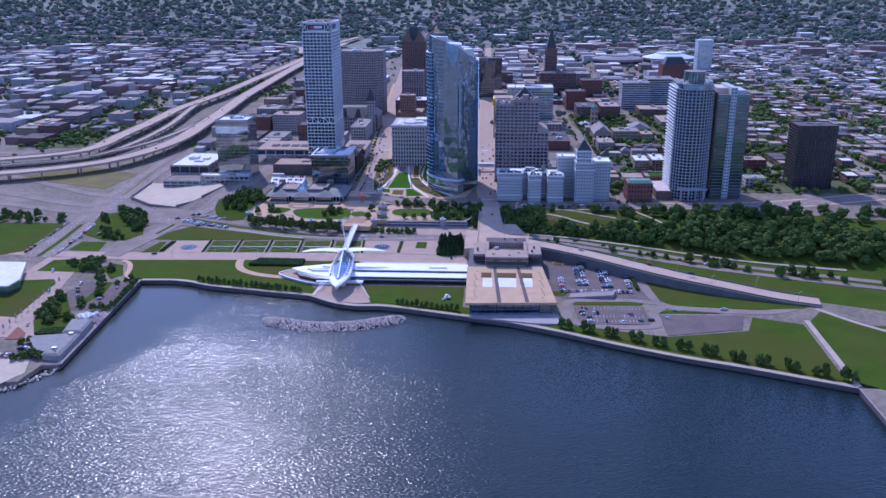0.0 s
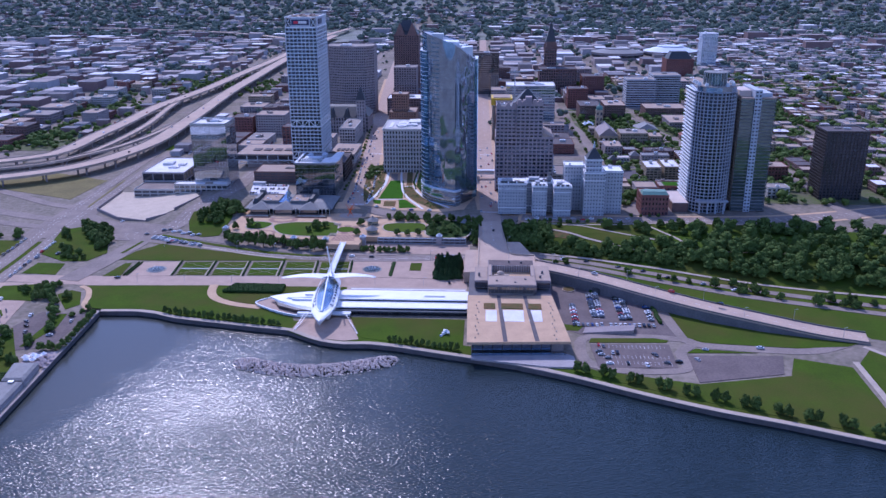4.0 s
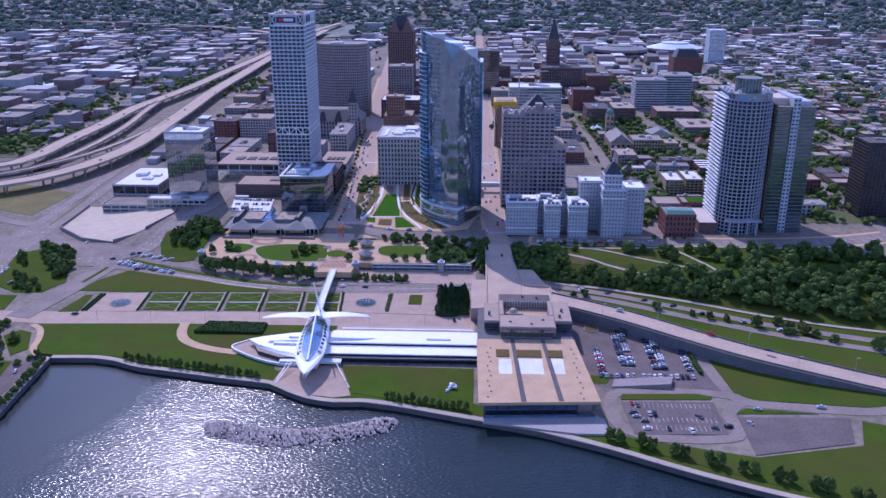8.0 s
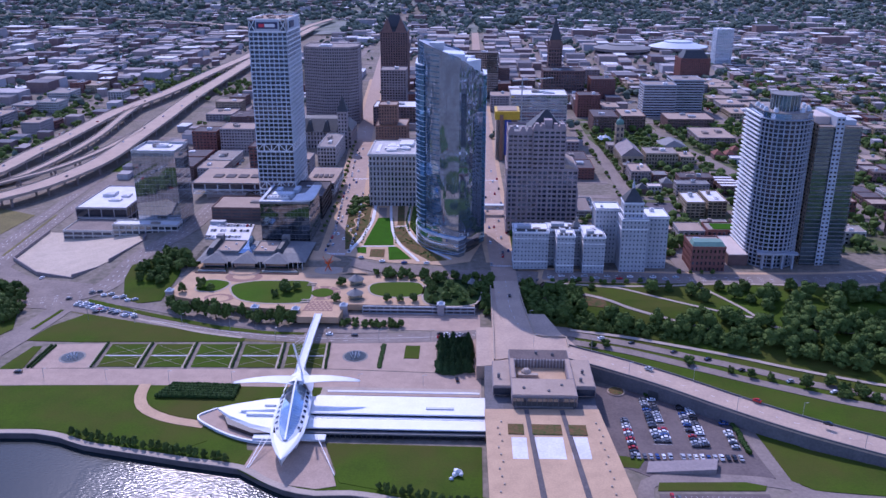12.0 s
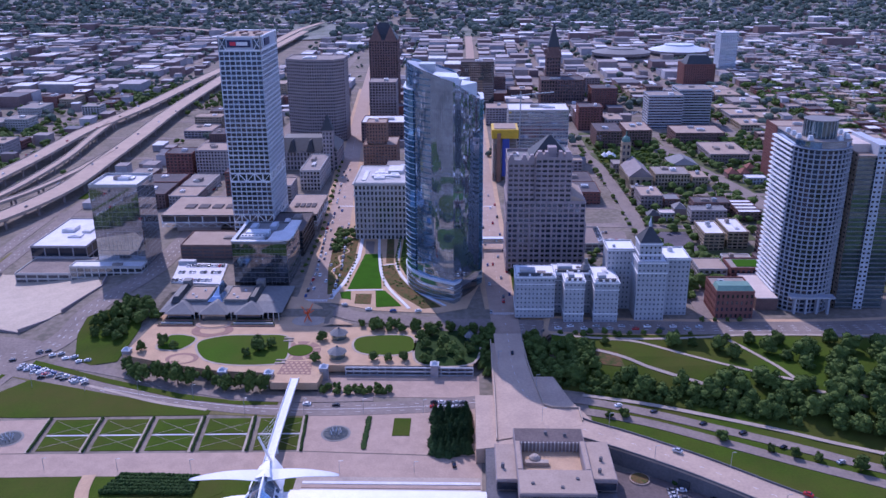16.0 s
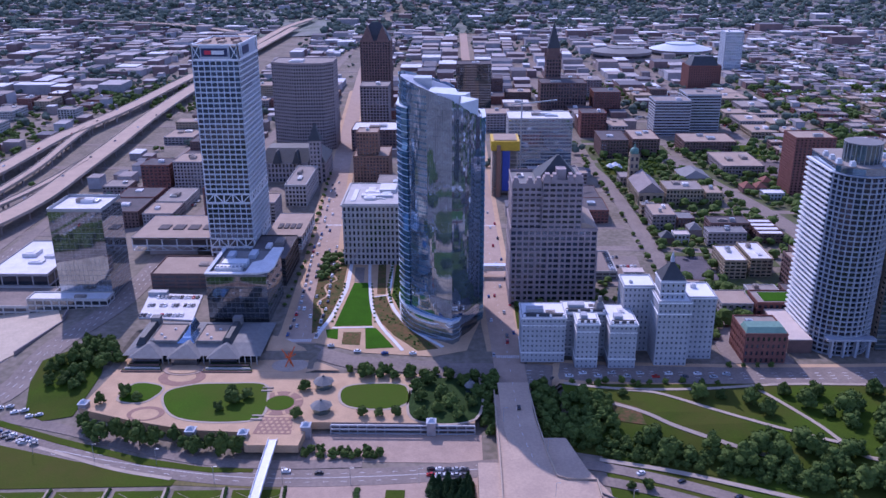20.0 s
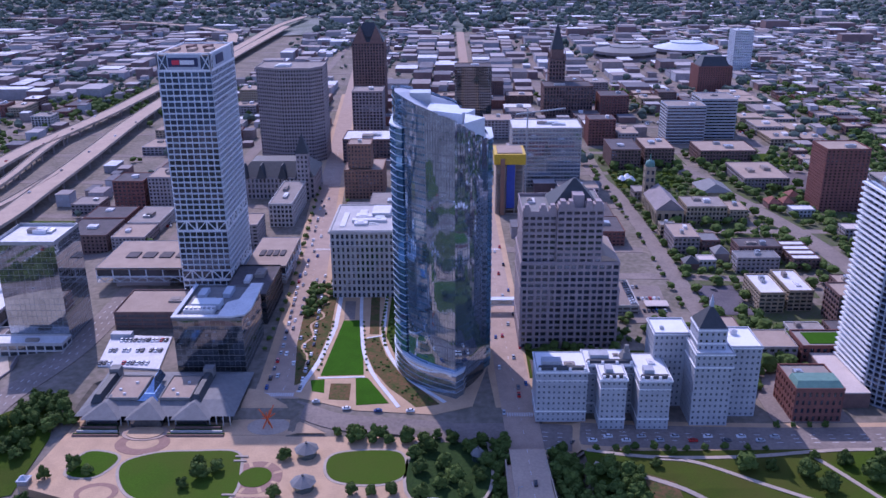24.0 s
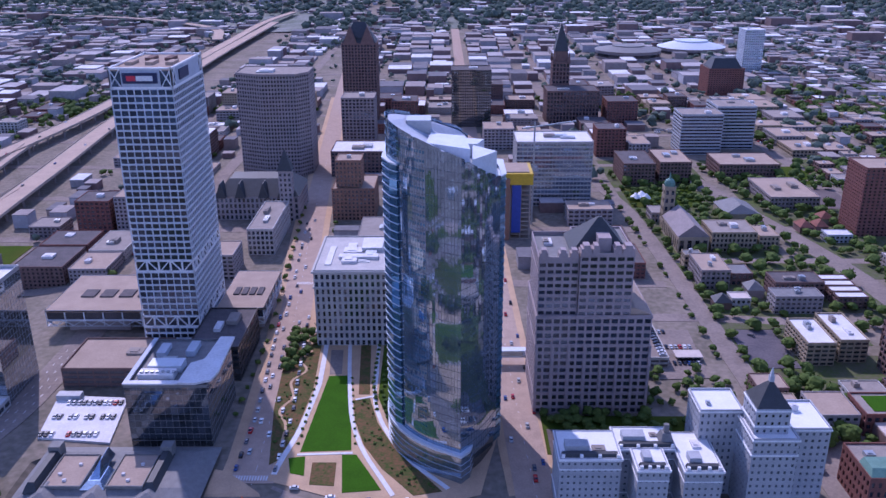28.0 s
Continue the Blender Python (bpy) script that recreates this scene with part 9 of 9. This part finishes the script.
def lamp(x, y, z, h=9):
    ob = thing("street_lamp", "tall thin grey street lamp beside the road", "street lamp", (x, y, z), "street lamps")
    beam(ob, "pole", (x, y, z), (x, y, z + h), 0.2, STEEL)
    beam(ob, "arm", (x, y, z + h), (x + 1.8, y, z + h + 0.3), 0.2, STEEL)
    bm = bmesh.new()
    box(bm, x + 1.3, x + 2.2, y - 0.2, y + 0.2, z + h + 0.1, z + h + 0.32)
    part("lamp_head", bm, STEEL, ob)


for x, y in ((150, 724.2), (197, 690.3)):
    bm = bmesh.new()
    obox(bm, (x, y), Vector((0.83, -0.56)), Vector((-0.56, -0.83)), -3, 3, 0, 1.2, 3.4, 8.2)
    tagged(part("portal", bm, DARK_SLATE), "dark garage opening in the retaining wall", "opening", kind="structure")
ln = spline(ROAD_UP, 6)
for i, (a, b) in enumerate(sides(ln, 8.8)):
    if i % 5 == 2:
        p = b if i % 2 else a
        lamp(p.x, p.y, ln[i].z + 0.3)
for x in range(-240, 40, 36):
    lamp(x, 795 + (0.12 * -x if x < -100 else 0), 3.5, 10)
for x in range(-230, 30, 40):
    lamp(x, 735, 3.5, 7)

# pier restaurant with tents
rest = thing("pier_restaurant", "low grey-roofed restaurant along the pier edge", "restaurant", (-236, 535, 3.4))
for poly, z in (([(-238, 512), (-225.5, 511), (-228, 548), (-241, 547)], 7.4), ([(-241.2, 548), (-228, 549), (-230.5, 573), (-246, 572)], 8.2), ([(-261, 541), (-242, 546), (-239, 519), (-247, 522)], 6.4)):
    bm = bmesh.new()
    prism(bm, poly, 3.2, z)
    part("wall", bm, GRAY_STONE, rest)
    bm = bmesh.new()
    prism(bm, inset(poly, -0.5), z, z + 1.1, inset(poly, 1.5))
    part("roof", bm, SLATE, rest)
for x, y in ((-233, 520), (-233.5, 545)):
    bm = bmesh.new()
    box(bm, x - 1.6, x + 1.6, y - 1.2, y + 1.2, 8.4, 9.6)
    part("rooftop_unit", bm, STEEL, rest)
for x, y, r, rosy in ((-247, 587, 2.8, 0), (-243, 590, 2.6, 0), (-239, 588, 2.9, 0), (-244.5, 583.5, 2.4, 0), (-240, 583, 2.3, 0), (-237, 592, 2.2, 0), (-236, 586, 2.0, 1), (-234, 590, 2.0, 1), (-233, 583, 2.1, 1),
                      (-232, 578, 2.0, 1), (-230, 587, 1.9, 1), (-229.5, 581, 2.0, 1), (-228.6, 575, 1.9, 1), (-235, 579, 1.9, 1), (-232, 593, 1.9, 1)):
    ob = thing("parasol", "rose cloth parasol on the restaurant terrace" if rosy else "white cloth parasol on the restaurant terrace", "parasol", (x, y, 3.8), "terrace parasols")
    beam(ob, "pole", (x, y, 3.6), (x, y, 6.2), 0.1, STEEL)
    bm = bmesh.new()
    prism(bm, oval(x, y, r, r, 8), 5.6, 6.7 if rosy else 7.4, oval(x, y, 0.1, 0.1, 8))
    part("canopy", bm, ROSE_STONE if rosy else WHITE, ob)
for k in range(12):
    x, y = -291.5 - 0.9 * k, 548 + 10.2 * k
    ob = thing("banner_pole", "steel pole with a rose banner along the festival walk", "banner", (x, y, 3.6), "festival banners")
    beam(ob, "pole", (x, y, 3.6), (x, y, 9.4), 0.16, STEEL)
    bm = bmesh.new()
    box(bm, x + 0.1, x + 1.3, y - 0.04, y + 0.04, 5.6, 9.0)
    part("banner", bm, ROSE_STONE, ob)
for k in range(4):
    hedge(-265 + 0.2 * k, 554 + 3.0 * k, -247, 556.5 + 3.0 * k, 3.0, 1.8)
hall = thing("festival_hall", "low hall with a broad white roof", "hall", (-370, 660, 3.4))
bm = bmesh.new()
prism(bm, [(-420, 632), (-330, 632), (-329, 648), (-347, 690), (-420, 690)], 3.3, 10.5)
part("wall", bm, BLUE_GLASS, hall)
bm = bmesh.new()
prism(bm, [(-421, 631), (-329, 631), (-328, 648), (-346, 691), (-421, 691)], 10.5, 11.6)
part("roof", bm, WHITE_ROOF, hall)
# parking ramp canopy, lot markings
ramp = thing("ramp_canopy", "tapered grey concrete ramp beside the car park", "ramp", (150, 655, 3.4))
bm = bmesh.new()
v = [bm.verts.new(c) for c in ((131, 646, 3.4), (167, 646, 3.4), (170, 656, 3.4), (134, 656, 3.4), (131, 646, 4.2), (167, 646, 6.8), (170, 656, 6.8), (134, 656, 4.2))]
for f in ((3, 2, 1, 0), (4, 5, 6, 7), (0, 1, 5, 4), (1, 2, 6, 5), (2, 3, 7, 6), (3, 0, 4, 7)):
    bm.faces.new([v[i] for i in f])
part("slab", bm, TAUPE, ramp)


def stripes(x0, x1, y0, y1, n, along_x, z, label="white painted parking lines"):
    bm = bmesh.new()
    for i in range(n):
        f = (i + 0.5) / n
        if along_x:
            y = y0 + (y1 - y0) * f
            box(bm, x0, x1, y - 0.08, y + 0.08, z, z + 0.02)
        else:
            x = x0 + (x1 - x0) * f
            box(bm, x - 0.08, x + 0.08, y0, y1, z, z + 0.02)
    tagged(part("parking_lines", bm, WHITE_ROOF), label, "road marking", kind="stuff")


stripes(140, 186, 622, 627, 17, False, 3.82)
stripes(140, 186, 606, 611, 17, False, 3.82)
stripes(140, 186, 597, 602, 17, False, 3.82)
for x in (145.5, 165.5):
    stripes(x - 5, x + 5, 672, 722, 17, True, 3.64)
for x, y, r in ((144, 724, 2.8), (148, 724, 2.4), (161, 718, 2.6), (181, 702, 2.6), (131, 695, 2.4), (145, 676, 2.8), (162, 689, 2.4), (169, 692, 2.2), (127, 676, 2.2), (188, 685, 2.6)):
    tree(x, y, r, group="car park trees")
ring_bed = thing("round_planter", "round concrete planter with low shrubs in the car park", "planter", (128.6, 731, 3.5))
bm = bmesh.new()
prism(bm, oval(128.6, 731, 5.4, 5.4), 3.5, 4.3)
part("rim", bm, TAN_ROOF, ring_bed)
bm = bmesh.new()
prism(bm, oval(128.6, 731, 4.6, 4.6), 4.31, 4.6)
part("soil", bm, PLANTING, ring_bed)
for k in range(3):
    hedge(150 + 20 * k - 4, 727 - 4 * k, 150 + 20 * k + 2, 726 - 4 * k, 3.4, 2.4)
for y in (680, 694):
    hedge(190, y - 14, 189, y, 3.4, 2.6)


def lane_marks(points, offsets, dash, gap, lift, label, width=0.35, step=3.0):
    """Painted lines along a road, dashed unless gap is 0."""
    ln = spline(points, step)
    verts, faces = [], []
    per = max(1, round((dash + gap) / step))
    on = max(1, round(dash / step))
    for off in offsets:
        left = sides(ln, off + width / 2)
        right = sides(ln, off - width / 2)
        for i in range(len(ln) - 1):
            if gap and i % per >= on:
                continue
            n = len(verts)
            for k in (i, i + 1):
                for p in (left[k][0], right[k][0]):
                    z = ln[k].z if len(points[0]) == 3 else height(p.x, p.y)
                    verts.append((p.x, p.y, z + lift))
            faces.append((n, n + 2, n + 3, n + 1))
    me = bpy.data.meshes.new("lane_lines")
    me.from_pydata(verts, [], faces)
    me.materials.append(WHITE_ROOF)
    tagged(new("lane_lines", me), label, "road marking", kind="stuff")


DRIVE = [(-320, 852), (-262, 846), (-200, 826), (-150, 812), (-80, 800), (0, 803), (60, 812)]
lane_marks(DRIVE, (-3.6, 3.6), 3, 6, 0.33, "white dashed lane lines on the drive", 0.25)
lane_marks(DRIVE, (-0.2, 0.2), 3, 0, 0.33, "painted centre lines on the drive", 0.18)
lane_marks([(60, 812), (100, 814), (143, 800), (188, 779), (223, 762), (252, 746), (277, 736), (340, 714)], (0,), 3, 6, 0.36, "white dashed lane line on the drive", 0.25)
lane_marks([(60, 808), (100, 802), (140, 789), (166, 776), (193, 761), (219, 747), (247, 733), (271, 722), (330, 701)], (0,), 3, 6, 0.38, "white dashed lane line on the drive", 0.25)
lane_marks(ROAD_UP, (0,), 3, 6, 0.33, "worn centre line on the approach road", 0.2)
lane_marks([(-76, 930), (-76, 960), (-84, 1100), (-104, 1330), (-122, 1573)], (0,), 3, 9, 0.44, "white dashed lane lines on the avenue", 0.2)
lane_marks([(66, 905), (62, 1000), (58, 1200), (52, 1700)], (0,), 3, 9, 0.46, "white dashed lane lines on the street", 0.2)
lane_marks([(76, 903), (130, 898), (240, 896), (360, 905), (500, 950)], (-3.6, 0, 3.6), 3, 6, 0.36, "white dashed lane lines on the avenue")
for off in (-9, 9):
    lane_marks([(-357 + off, 728), (-360 + off, 780), (-366 + off, 838), (-372 + off, 880), (-377 + off, 950), (-388 + off, 1155)], (-2.2, 2.2), 3, 6, 0.36, "white dashed lane lines on the street")
lane_marks([(-310, 850), (-262, 868), (-247, 890), (-243, 930), (-225, 1000), (-222, 1080)], (-5, 0, 5), 3, 6, 0.4, "white dashed lane lines on the climbing street")


def crosswalk(x, y, turn, n, z, length=4.0, name="zebra crossing across the street"):
    bm = bmesh.new()
    u, v = Vector((math.cos(radians(turn)), math.sin(radians(turn)))), Vector((-math.sin(radians(turn)), math.cos(radians(turn))))
    for i in range(n):
        obox(bm, (x, y), u, v, (i - n / 2) * 1.4, (i - n / 2) * 1.4 + 0.7, -length / 2, length / 2, z, z + 0.02)
    tagged(part("crosswalk", bm, WHITE_ROOF), f"white {name}", "road marking", kind="stuff")


for x, y, a, n, z in ((-77, 942, 0, 13, 14.46), (66, 922, 0, 12, 14.48), (-268, 858, 120, 12, 4.4), (-86, 1190, 0, 12, 14.5), (60, 1190, 0, 11, 14.5)):
    crosswalk(x, y, a, n, height(x, y) + 0.5 if z > 14.4 and y > 905 else z)
# planting round the plaza hall
for x, y in ((-190, 925), (-192, 945), (-96, 925), (-94, 945), (-98, 958)):
    hedge(x, y, x + 1.5, y + 7, 2.6, 2.2, 10)
# traffic on the freeway
for k in range(16):
    y = 1180 + 45 * k
    car((-516 if k % 2 else -424 - 0.03 * (y - 1300)) + car_rnd.uniform(-4, 4), y, 178 if k % 2 else 2, 16.15, "driving on the freeway", wheels=False)
# cars past those, joined by their paint
for k in range(7):
    verts, faces = [], []
    for kind_, m in FAR_CARS:
        if k < 6 and kind_ != k:
            continue
        me, n = PLAIN[k] if k < 6 else CABIN, len(verts)
        verts += [tuple(m @ v.co) for v in me.vertices]
        faces += [[n + i for i in p.vertices] for p in me.polygons]
    me = bpy.data.meshes.new("far_cars")
    me.from_pydata(verts, [], faces)
    me.materials.append(CAR_PAINTS[k] if k < 6 else GLASS)
    tagged(new("far_cars", me), "small cars parked and driving downtown", "cars", kind="stuff")
